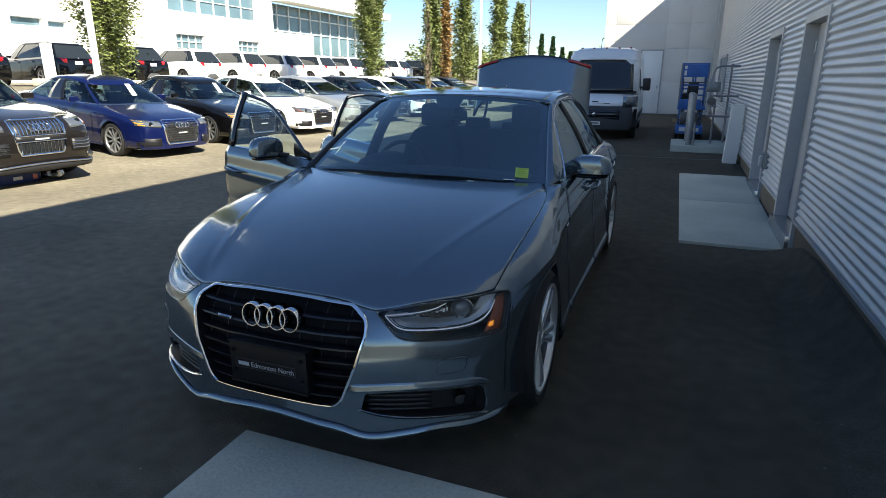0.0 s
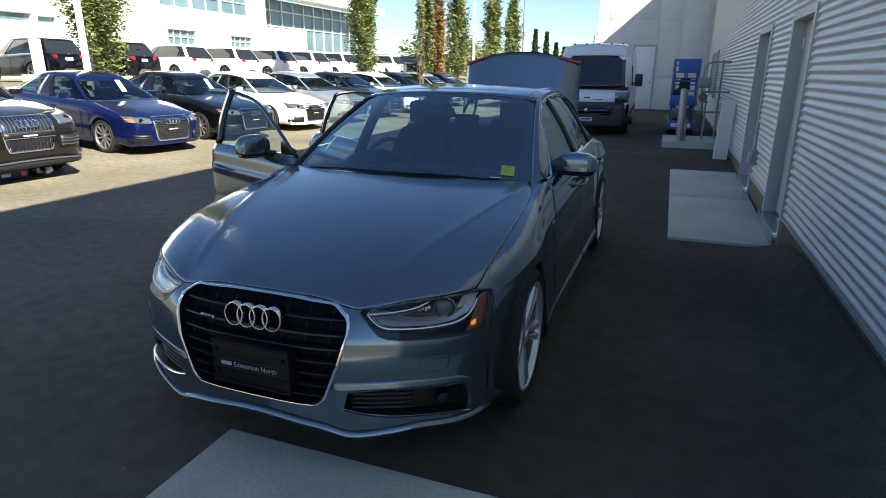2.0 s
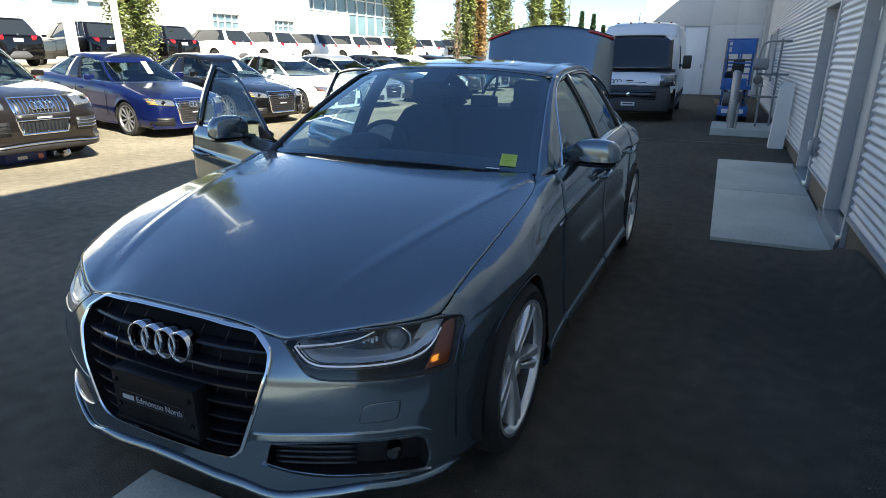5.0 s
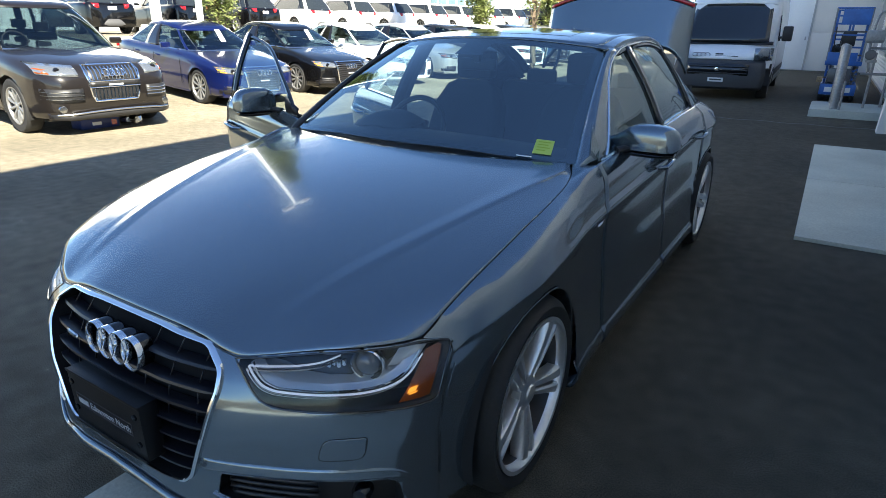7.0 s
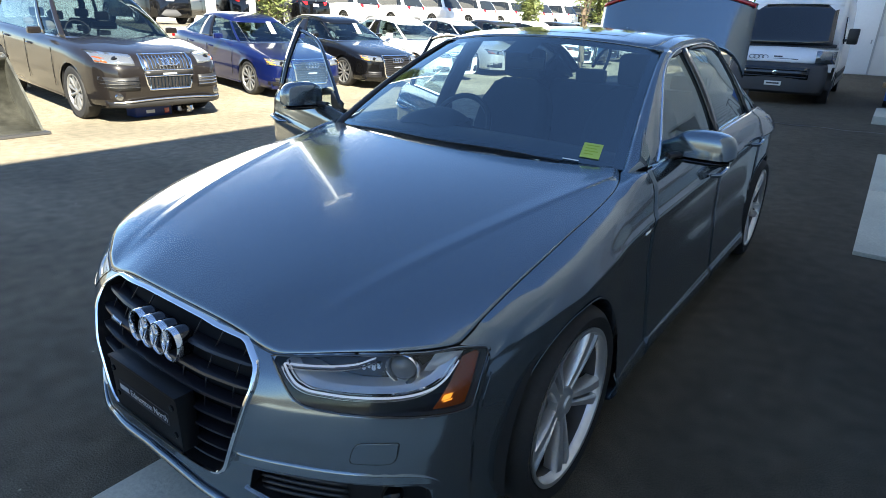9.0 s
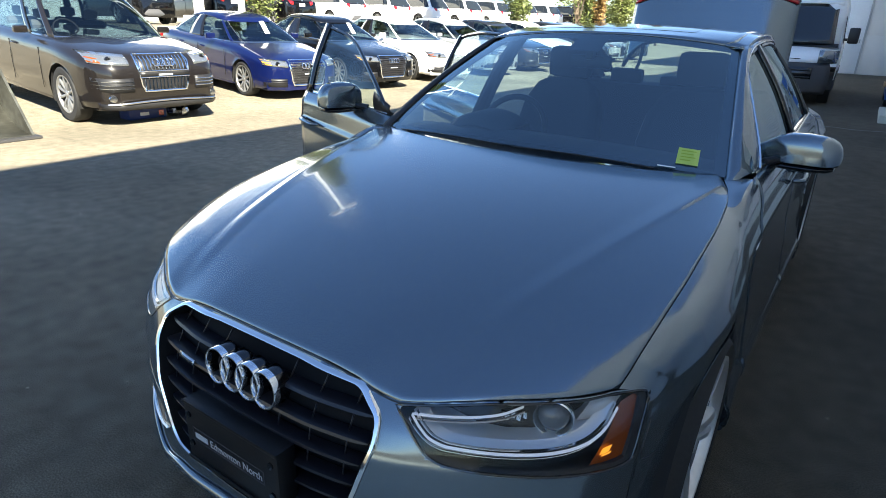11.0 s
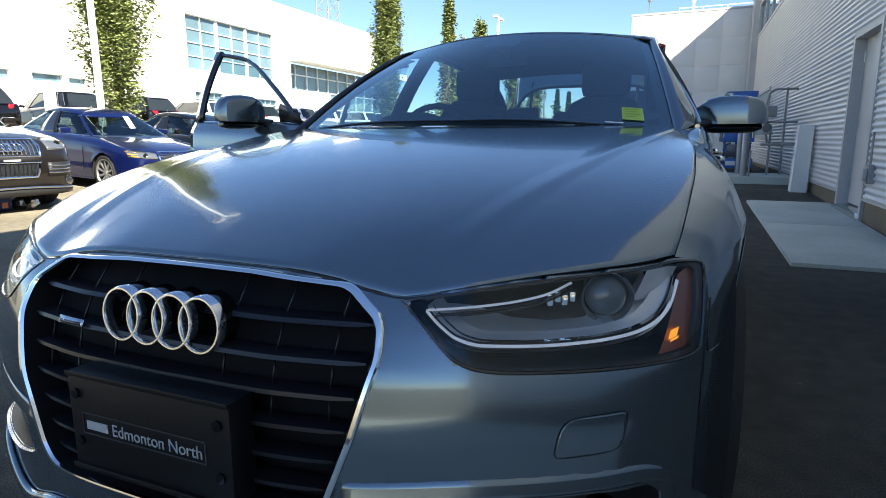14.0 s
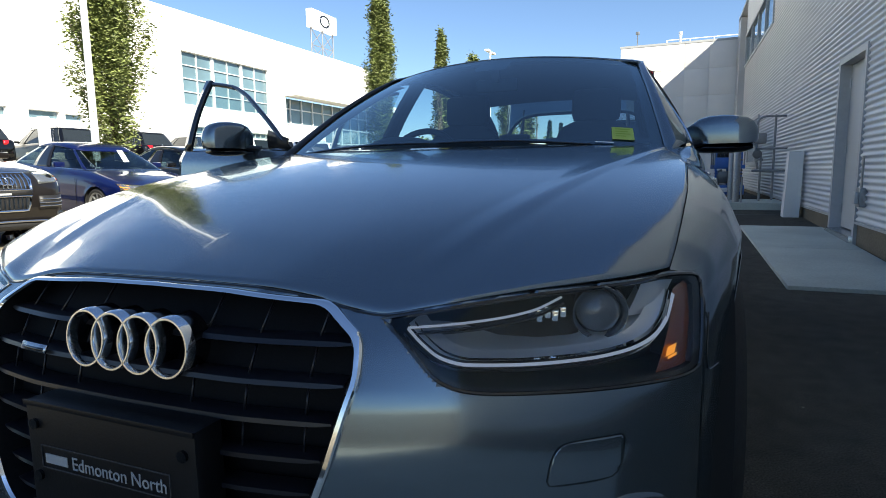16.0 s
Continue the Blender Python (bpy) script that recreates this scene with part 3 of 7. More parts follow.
# grille: frame, backing, bars
MESH_BLACK = material("grille_mesh", (0.006, 0.006, 0.007), 0.75, grain=0.3, scale=300, spec=0.15)
HOLDER_BLACK = material("plate_holder_plastic", (0.006, 0.006, 0.007), 0.42, grain=0.2, scale=220, bump=0.05, spec=0.3)
RING_METAL = material("emblem_metal", (0.85, 0.86, 0.87), 0.12, 0.95)
frame_rows = [[nose(x * k + 0, .498 + (z - .498) * kz, o) for x, z in GRILLE + GRILLE[:1]] for k, kz, o in ((1.010, 1.010, .0), (1.008, 1.008, .010), (1.0, 1.0, .0125), (.983, .984, .0115), (.975, .977, .006))]
part("grille_frame", *grid(frame_rows), CHROME, car, "polished chrome surround")
part("grille_throat", *grid([[nose(x * k, .498 + (z - .498) * kz, o) for x, z in GRILLE + GRILLE[:1]] for k, kz, o in ((.975, .977, .006), (.970, .972, -.06))]), MESH_BLACK, car)
part("grille_backing", *nose_sheet(steps(-.40, .40, 40), steps(.285, .712, 26), [], GRILLE, -.055), MESH_BLACK, car)


def half_width_at(z):
    return next((a[0] + (b[0] - a[0]) * (z - a[1]) / (b[1] - a[1]) for a, b in zip(half[2:], half[3:]) if b[1] <= z <= a[1] and a[1] != b[1]), .34)


SLAT = material("grille_bar", (0.010, 0.010, 0.014), 0.32, spec=0.45)
bars_at = (.634, .580, .527, .475, .424, .374, .330)
for k, z in enumerate(bars_at):
    w = half_width_at(z) * .955
    xs_ = [x for x in steps(-w, w, 36)]
    taper = [min(1, .45 + (w - abs(x)) / .05) for x in xs_]
    sec = ((.006, -.045), (.007, -.020), (.004, -.009), (-.003, -.009), (-.006, -.018), (-.006, -.045))
    part("grille_bar", *grid([[nose(x, z + dz * q, o - .006 * (1 - q)) for x, q in zip(xs_, taper)] for dz, o in sec]), SLAT, car)
    above = .700 if k == 0 else bars_at[k - 1]
    for x in (-.325, -.225, -.125, .125, .225, .325):
        if k < 4 and abs(x) < half_width_at(min(above, .66)) - .02:
            part("grille_fin", *grid([[nose(x + d, zz, -.026) for d in (-.0016, .0016)] for zz in (z + .006, above - .007)]), SLAT, car, thick=0.003)

# four rings
ring_z, ring_r = .618, .0475
ring_y = nose(0, ring_z)[1]


def emblem_point(cx, rr, a, out):
    z = ring_z + 1.04 * ring_r * rr * math.sin(a)
    return (cx + .95 * ring_r * rr * math.cos(a), ring_y - out + .10 * (z - ring_z) + .12 * cx * cx, z)


for k in range(4):
    cx = -.0885 + .059 * k
    prof = ((1.0, -.004), (.985, .010), (.95, .013), (.89, .013), (.86, .010), (.85, -.004))
    part("emblem_ring", *grid([[emblem_point(cx, rr, 2 * math.pi * i / 56, o) for i in range(57)] for rr, o in prof + prof[:1]]), RING_METAL, car)
    part("emblem_mount", *grid([[emblem_point(cx, rr, 2 * math.pi * i / 32, o) for i in range(33)] for rr, o in ((.995, -.035), (.995, -.003), (.855, -.003), (.855, -.035))]), GLOSS_BLACK, car)
badge = part("model_badge", *grid([[nose(x, z, -.002) for x in steps(-.264, -.190, 4)] for z in (.580, .593)]), SATIN, car, "small satin badge", thick=0.004)
part("badge_bar", *grid([[nose(x, z, .0015) for x in steps(-.258, -.196, 4)] for z in (.584, .589)]), GLOSS_BLACK, badge, thick=0.001)

# licence plate holder with its strip of words
px0, px1, pz0, pz1 = -.158, .198, .348, .526
plate_y = plan(0) + lean(.4) - .030
hv, hf = box(px0, px1, plate_y, plate_y + .055, pz0, pz1, .006)
holder = part("plate_holder", hv, hf, HOLDER_BLACK, car, "black plastic plate holder with a dealer strip")
part("rim", *join(box(px0, px1, plate_y - .003, plate_y, pz1 - .008, pz1 + .001, .001), box(px0, px1, plate_y - .006, plate_y, pz0 - .002, pz0 + .008, .002)), HOLDER_BLACK, holder)
for sx in (px0 + .022, px1 - .022):
    for sz in (.488, .400):
        part("screw", *move(lathe([(0, -.006), (.009, -.005), (.009, .002), (.0, .002)], 12, "y"), Matrix.Translation((sx, plate_y, sz))), GLOSS_BLACK, holder)
strip_z = .433
part("strip_edge", *join(box(-.126, .146, plate_y - .0015, plate_y, strip_z + .0195, strip_z + .021), box(-.126, .146, plate_y - .0015, plate_y, strip_z - .018, strip_z - .0165),
     box(-.1275, -.126, plate_y - .0015, plate_y, strip_z - .018, strip_z + .021), box(.146, .1475, plate_y - .0015, plate_y, strip_z - .018, strip_z + .021)), GREY_PLASTIC, holder, smooth=False)
part("word_bar", *box(-.118, -.068, plate_y - .0014, plate_y - .0002, strip_z - .0085, strip_z + .0075), INK, holder, smooth=False)
words = bpy.data.curves.new("strip_lettering", "FONT")
words.body = "Edmonton North"
words.size, words.extrude, words.align_x = .0325, .0006, "LEFT"
words.materials.append(INK)
wo = new("strip_lettering", words)
wo.parent = holder
pl = car_shape(Vector((-.058, plate_y - .0012, strip_z - .010)))
wo.matrix_basis = Matrix.Translation(pl - Site.base) @ pose(0, 0, 0, 90, 0, 0) @ Matrix.Diagonal((.93, 1, 1, 1))

# headlamps, bumper fittings
HOUSE = material("lamp_housing", (0.006, 0.006, 0.007), 0.35)
REFLECT = material("lamp_reflector", (0.56, 0.57, 0.58), 0.28, 0.6)
PROJECTOR = material("projector_glass", (0.07, 0.08, 0.095), 0.08, spec=0.8)
DRL = material("lamp_light_guide", (0.80, 0.82, 0.84), 0.25, emit=0.03, emit_color=(1, 1, 1))
SMOKE = material("lamp_bezel", (0.075, 0.077, 0.08), 0.22, 0.6)


def lamp_net(outline, n, m, out, flip):
    xs_ = [o[0] for o in outline]
    zs_ = [o[1] for o in outline]
    poly = outline if not flip else mirrored(outline)
    xr = steps(min(p[0] for p in poly), max(p[0] for p in poly), n)
    return nose_sheet(xr, steps(min(zs_), max(zs_), m), [], poly, out)


def band(line, w0, w1, out, flip):
    s = -1 if flip else 1
    return grid([[nose(s * x, z + w0, out) for x, z in line], [nose(s * x, z + (w0 + w1) / 2, out + .006) for x, z in line], [nose(s * x, z + w1, out) for x, z in line]])


for flip in (False, True):
    s = -1 if flip else 1
    lamp = part("headlamp", *lamp_net(LAMP, 30, 14, -.075, flip), HOUSE, car, "clear-lensed headlamp with an amber corner, parking light on")
    rim = [(x, z) for x, z in LAMP + LAMP[:1]]
    part("surround", *grid([[nose(s * x, z, .0) for x, z in rim], [nose(s * (x + (.64 - x) * .03), z + (.635 - z) * .09, -.006) for x, z in rim], [nose(s * (x + (.64 - x) * .04), z + (.635 - z) * .12, -.08) for x, z in rim]]), HOUSE, lamp)
    low = smooth_points([(.454, .657), (.484, .634), (.512, .617), (.545, .609), (.626, .607), (.70, .609), (.752, .614), (.786, .626), (.804, .648), (.812, .681)], 5)
    part("light_guide", *band(low, -.0022, .0026, -.010, flip), DRL, lamp, "bright light guide along the lower edge")
    part("guide_base", *grid([[nose(s * (x + (.66 - x) * q), z + dz, o) for x, z in low] for q, dz, o in ((0, .005, -.014), (.05, .011, -.030), (.10, .014, -.034))]), REFLECT, lamp)
    part("guide_lower", *band([(x - .003, z - .008) for x, z in low], -.0014, .0014, -.014, flip), CHROME, lamp)
    part("guide_inner", *band([(x + (.66 - x) * .04, z + .007) for x, z in low], -.0012, .0012, -.014, flip), CHROME, lamp)
    part("tray", *grid([[nose(s * x, z0 + (z1 - z0) * q, o) for x, z0, z1 in ((.482, .644, .655), (.50, .632, .655), (.53, .623, .652), (.56, .619, .643), (.59, .618, .634), (.65, .618, .628), (.70, .619, .629), (.75, .623, .638), (.783, .636, .665), (.798, .652, .690))] for q, o in ((0, -.034), (.5, -.050), (1, -.064))]), REFLECT, lamp, "silver reflector tray")
    top = smooth_points([(.456, .657), (.50, .660), (.565, .666), (.62, .676), (.656, .692)], 5)
    part("upper_guide", *band(top, -.0016, .002, -.012, flip), DRL, lamp)
    part("upper_lower_guide", *band([(x + .006, z - .009) for x, z in top], -.0015, .0015, -.016, flip), SATIN, lamp)
    part("bezel", *grid([[nose(s * x, z - .006, -.016) for x, z in top], [nose(s * (x + .012), z - .018, -.040) for x, z in top]]), SMOKE, lamp)
    c = Vector(nose(s * .724, .664, -.036))
    fwd = Vector((s * .35, -1, 0)).normalized()
    turn = fwd.to_track_quat("Z", "Y").to_matrix().to_4x4()
    part("projector_ring", *move(lathe([(.030, -.04), (.041, -.02), (.043, .004), (.0405, .011), (.036, .006), (.033, -.02)], 36, "z"), Matrix.Translation(c) @ turn @ Matrix.Scale(1.04, 4)), CHROME, lamp)
    part("projector", *move(lathe([(0.033, -.012), (.032, .0), (.027, .010), (.018, .016), (.008, .0185), (0, .019)], 28, "z"), Matrix.Translation(c) @ turn @ Matrix.Scale(1.04, 4)), PROJECTOR, lamp, "dark glass projector lens")
    part("reflector_chips", *join(*[move(box(-.0045, .0045, -.006, .006, -.008 - .003 * (i % 2), .006 + .002 * (i % 3), .0015), Matrix.Translation(Vector(nose(s * (.628 + .011 * i), .668 - .002 * (i % 2), -.036)))) for i in range(5)]), CHROME, lamp, "faceted reflector chips")
    part("outer_reflector", *grid([[nose(s * x, z, o) for x in steps(.768, .815, 6)] for z, o in ((.652, -.040), (.676, -.026), (.704, -.012))]), REFLECT, lamp)
    amb = [(.817, .688), (.843, .700), (.848, .637), (.847, .570), (.797, .572), (.806, .600), (.815, .641)]
    part("amber_reflector", *lamp_net(amb, 8, 10, -.014, flip), AMBER, lamp, "amber side reflector")
    part("parking_light", *join(*[lamp_net([(.8085 + dx, .6005 + dz + h), (.8215 + dx, .603 + dz + h), (.8205 + dx, .6005 + dz), (.8075 + dx, .598 + dz)], 4, 2, -.009, flip) for dx, dz, h in ((.001, .004, .0022), (0, .0, .003), (-.001, -.005, .0026), (.002, -.0095, .0018))]), AMBER_LIT, lamp, "lit amber parking light")
    part("seal", *tube([nose(s * x, z, .001) for x, z in smooth_points(LAMP + LAMP[:1], 4)[:-1]], .0032, 6, True), GLOSS_BLACK, lamp, "dark seal round the lamp")
    part("lens", *lamp_net(LAMP, 30, 14, .001, flip), LAMP_COVER, lamp, "clear plastic cover").visible_shadow = False
    wash = smooth_points([(.653, .449), (.657, .475), (.664, .493), (.678, .501), (.71, .503), (.741, .503), (.747, .498), (.746, .475), (.742, .453), (.730, .443), (.70, .441), (.666, .441), (.655, .443), (.653, .449)], 3)[:-1]
    cover = part("washer_cover", *lamp_net(wash, 24, 20, .0025, flip), PAINT, car, thick=0.002)
    part("gap", *grid([[nose(s * (x + (.70 - x) * k), z + (.472 - z) * k, o) for x, z in wash + wash[:1]] for k, o in ((-.035, .0035), (0, .0035))]), GLOSS_BLACK, cover, "dark joint line")
    duct = part("air_intake", *lamp_net(INTAKE, 24, 8, -.06, flip), BLACK_PLASTIC, car, "black air intake with a fine blade")
    part("wall", *grid([[nose(s * x, z, o) for x, z in INTAKE + INTAKE[:1]] for o in (.0, -.06)]), BLACK_PLASTIC, duct)
    for z in (.283, .303, .323, .343):
        part("louvre", *grid([[nose(s * x, z + dz, -.02 - dz) for x in steps(.41, .64, 10)] for dz in (0, .008)]), BLACK_PLASTIC, duct, thick=0.003)
    part("fog_lamp", *move(lathe([(0, .02), (.018, .018), (.026, .008), (.028, -.02)], 20, "z"), Matrix.Translation(Vector(nose(s * .735, .312, -.025))) @ turn), GLOSS_BLACK, duct)
    part("blade", *grid([[nose(s * x, z + dz * k, o * k) for x, z, k in smooth_points([(.335, .372, 1), (.42, .379, 1), (.51, .384, 1), (.66, .386, 1), (.76, .382, .95), (.802, .368, .7), (.822, .340, .35), (.828, .305, .05)], 5)] for dz, o in ((.030, .000), (.016, .0025), (.004, .0065), (-.001, .0075), (-.005, .005), (-.008, -.03))]), PAINT, car, "raised body-colour edge over the intake", thick=0.003)
    part("lower_blade", *band(smooth_points([(.375, .292), (.46, .271), (.56, .258), (.66, .256), (.74, .250), (.812, .236)], 4), -.002, .002, .003, flip), SATIN, duct, "thin bright edge")

# bonnet
side_z = curve([(.434, .7165), (.48, .738), (.55, .768), (.66, .803), (.87, .850), (1.06, .882), (1.33, .916), (1.48, .935), (1.60, .953), (1.66, .958)])
shut_x = curve([(.434, .797), (.5, .806), (.66, .818), (.87, .826), (1.06, .826), (1.33, .812), (1.48, .785), (1.56, .757), (1.60, .745), (1.66, .742)])
rise = curve([(0, 0), (.03, .055), (.07, .12), (.13, .21), (.22, .325), (.4, .525), (.6, .71), (.8, .865), (1, 1)])
edge_z = curve([(0, .710), (.2, .707), (.30, .697), (.36, .684), (.414, .6765), (.474, .685), (.541, .695), (.615, .704), (.684, .709), (.753, .713), (.797, .717)])
BONNET_REAR = 1.405


def bonnet_point(u, v):
    """The bonnet from its front edge (v = 0) to the windscreen (v = 1); its crease runs along u = 0.6."""
    k = abs(u)
    ys = nose(.797, .717)[1]
    ye = ys + (1.59 - ys) * v

    def across(vv, edge):
        crease = min(.405 + .44 * vv - .05 * vv * vv, edge - .014)
        return crease * k / .6 if k <= .6 else crease + (edge - crease) * (k - .6) / .4
    x0, x = across(0, .7962), across(v, shut_x(ye) - .0008)
    yf = nose(x0, edge_z(x0))[1]
    y = yf + (BONNET_REAR + .16 * (x / .745) ** 2 - yf) * v

    def form(vv, zs):
        zm, drop = .712 + (.272 - .015 * vv * vv) * rise(vv), .005 + .003 * vv
        ridge = .0034 * max(0, 1 - abs(k - .6) / .055) * min(1, vv / .12)
        if k <= .6:
            return zm - drop * (k / .6) ** 2 + ridge
        q = (k - .6) / .4
        return zm - drop - (zm - drop - zs) * (.72 * q + .28 * q * q) + ridge
    z = form(v, side_z(ye)) + (edge_z(x0) - form(0, .7165)) * max(0, 1 - v / .34) ** 2
    return (math.copysign(x, u), y, z)


us = steps(-1, -.6, 40) + steps(-.6, .6, 108)[1:] + steps(.6, 1, 40)[1:]
vs = [i / 80 for i in range(13)] + steps(.16, 1, 54)[1:]
part("bonnet", *grid([[bonnet_point(u, v) for u in us] for v in vs]), PAINT, car, "long creased bonnet", thick=0.004, sharp=60)
part("cowl", *grid([[(.72 * u, y + .15 * u * u, z - .045 * u * u) for u in steps(-1, 1, 20)] for y, z in ((1.36, .945), (1.41, .960), (1.455, .985))]), BLACK_PLASTIC, car)

part("bonnet_seal", *tube([nose(x, edge_z(abs(x)) - .0025, .001) for x in steps(-.47, .47, 72)], .0024, 6), BLACK_PLASTIC, car, "dark joint along the bonnet's front edge")

# flanks
ARCH_F, ARCH_R, ARCH_Z, ARCH_RAD = .905, 3.73, .332, .368
shoulder_z = curve([(.43, .665), (.6, .705), (.9, .735), (1.5, .768), (2.5, .812), (3.5, .850), (3.9, .852), (4.2, .835), (4.4, .79), (4.7, .73)])
flank_x = curve([(.43, .851), (.45, .858), (.50, .874), (.58, .894), (.65, .910), (.78, .931), (.905, .943), (1.1, .934), (1.35, .912), (1.6, .904), (2.5, .914), (3.3, .924), (3.73, .950), (4.2, .886), (4.4, .82), (4.55, .76), (4.66, .70)])
belt_x = curve([(1.48, .835), (1.60, .842), (2.5, .866), (3.3, .856), (3.7, .83), (4.1, .79), (4.4, .72), (4.6, .64)])
belt_z = curve([(1.48, .955), (1.56, .960), (2.5, .984), (3.3, 1.000), (3.7, .995), (3.95, .975), (4.2, .935), (4.45, .89), (4.66, .84)])


def flank_section(y):
    """The flank's outline at y, from the bonnet's gap or the window's foot down to the sill."""
    if y < 1.599:
        x0, z0 = shut_x(y) + .0014, side_z(y) - .001
    else:
        x0, z0 = belt_x(y), belt_z(y)
    x1, z1 = flank_x(y), shoulder_z(y)
    knees = [(x0 + (x1 - x0) * .6, z0 - (z0 - z1) * .34)]
    if y < 1.599:
        knees = [(x0 + (x1 - x0) * .32, z0 - (z0 - z1) * .10), (x0 + (x1 - x0) * .66, z0 - (z0 - z1) * .29)]
        if y > 1.3:
            w = (y - 1.3) / .3
            w = w * w * (3 - 2 * w)
            ends = [(.838, .958), (.84 + (x1 - .84) * .6, .960 - (.960 - z1) * .34)]
            knees = [(a[0] + (b[0] - a[0]) * w, a[1] + (b[1] - a[1]) * w) for a, b in zip(knees, ends)]
    w0 = min(1, max(0, (y - .5) / .9))
    sk = min(1, max(0, (y - 1.1) / .15))
    pts = [(x0, z0), *knees, (x1 - .010, z1 + .028), (x1 - .001, z1 + .004), (x1 - .002, z1 - .010), (x1 - .007 * w0, z1 - .05), (x1 - .005 * w0, .60), (x1 + .002 + .006 * sk, .48), (x1 + .014 * sk, .38), (x1 + .022 * sk, .300), (x1 + .026 * sk, .268), (x1 + .042 * sk, .240), (x1 + .042 * sk, .208), (x1 - .008 + .03 * sk, .178), (x1 - .07, .165)]
    if y < .62:
        pts = [(x, max(z, .218)) for x, z in pts]
    return smooth_points(pts, 5)


def wing_y(x, y, z):
    """The wing's front edge leans back with the nose."""
    fade = min(1, max(0, (.72 - y) / .276)) 
    fade *= 1 - (1 - min(1, max(0, side_z(y) - z) / .06)) * min(1, max(0, y - .442) / .08)
    return y + fade * (plan(min(x, .8555)) + lean(z) - .444)


def flank(y0, y1, n, s, holes=True):
    rows = [[(s * x, wing_y(x, y, z), z) for x, z in flank_section(y)] for y in steps(y0, y1, n)]
    return cut_round(grid(rows), [(ARCH_F, ARCH_Z, ARCH_RAD), (ARCH_R, ARCH_Z, ARCH_RAD)], (1, 2), lambda v: abs(v[0]) > .5) if holes else grid(rows)


WELL = material("wheel_well", (0.008, 0.008, 0.008), 0.95)
rail_x = curve([(1.56, .785), (1.9, .70), (2.33, .612), (2.9, .612), (3.4, .592), (3.75, .575), (4.05, .60)])
rail_z = curve([(1.56, .985), (1.9, 1.175), (2.2, 1.315), (2.33, 1.355), (2.6, 1.395), (2.9, 1.405), (3.2, 1.385), (3.5, 1.325), (3.8, 1.20), (4.05, 1.07)])


class Tilt:
    """How far a door's window frame leans out from the roof's rail."""
    out = 0.0


def side_point(y, t, s=1):
    """On the side glass: t = 0 at the belt, 1 at the roof's rail."""
    bx, bz = belt_x(y) - .012, belt_z(y)
    rx, rz = rail_x(y) + Tilt.out, rail_z(y)
    return (s * (bx + (rx - bx) * t + .018 * math.sin(math.pi * t)), y, bz + (rz - bz) * t)


def wedge_pane(y0, y1, s, n=18, inset=.02):
    """Side glass between two uprights, its top along the rail."""
    return grid([[side_point(y, t * max(.02, 1 - inset / max(.05, rail_z(y) - belt_z(y))), s) for t in steps(0, 1, 8)] for y in steps(y0, y1, n)])


def trim_line(y0, y1, s, t, r, n=24):
    return tube([side_point(y, t, s) for y in steps(y0, y1, n)], r, 6)


def door_handle(parent, y, z, s):
    x = s * (flank_x(y) + .006)
    h = part("handle", *tube([(x, y, z), (x + s * .035, y + .02, z + .004), (x + s * .04, y + .10, z + .012), (x + s * .035, y + .17, z + .016), (x, y + .20, z + .016)], [.009, .011, .011, .011, .009], 8), PAINT, parent, "body-colour pull handle")
    return h


def mirror_for(parent, s):
    """A door mirror: body-colour shell on a black foot, with its glass."""
    cx, cy, cz = s * .955, 1.965, 1.005
    prof = [(-.195, .24, -.012), (-.17, .34, -.008), (-.14, .46, -.002), (-.11, .64, .008), (-.085, .84, .014), (-.05, .96, .016), (.0, 1.0, .016), (.045, .99, .014), (.078, .94, .010), (.100, .82, .005), (.114, .60, .0), (.121, .32, -.004), (.123, .0, -.006)]
    rows = []
    for dx, k, lift in (prof if s > 0 else prof[3:]):
        rows.append([(cx + s * dx, cy - .075 * k * math.copysign(abs(math.cos(a)) ** .5, math.cos(a)) * (1 if math.cos(a) > 0 else .35), cz + max(-.030, ((.062 if s > 0 else .080) * k + lift) * math.copysign(abs(math.sin(a)) ** .5, math.sin(a)))) for a in steps(0, 2 * math.pi, 28)])
    shell = part("mirror", *grid(rows), PAINT, parent, "body-colour door mirror on a black foot")
    rows = []
    for dx, k in ((-.165, .5), (-.12, .75), (-.06, .95), (.03, .98), (.08, .85), (.103, .55), (.108, .0)):
        rows.append([(cx + s * dx, cy - .07 * k * math.cos(a) * (1 if math.cos(a) > 0 else .35), cz - .036 + .020 * k * (math.sin(a) - .5)) for a in steps(0, 2 * math.pi, 20)])
    part("mirror_base", *grid(rows), GLOSS_BLACK, shell, "black lower shell")
    part("mirror_foot", *tube([(s * .835, 1.87, .972), (s * .86, 1.90, .978), (s * .89, 1.93, .980), (s * .925, 1.955, .974)], [.022, .020, .018, .014], 10, flat=.7), BLACK_PLASTIC, shell)
    part("mirror_glass", *grid([[(cx + s * dx, cy + .027, cz + dz) for dx in (-.075, .085)] for dz in (-.02, .050 if s > 0 else .066)]), CHROME, shell)


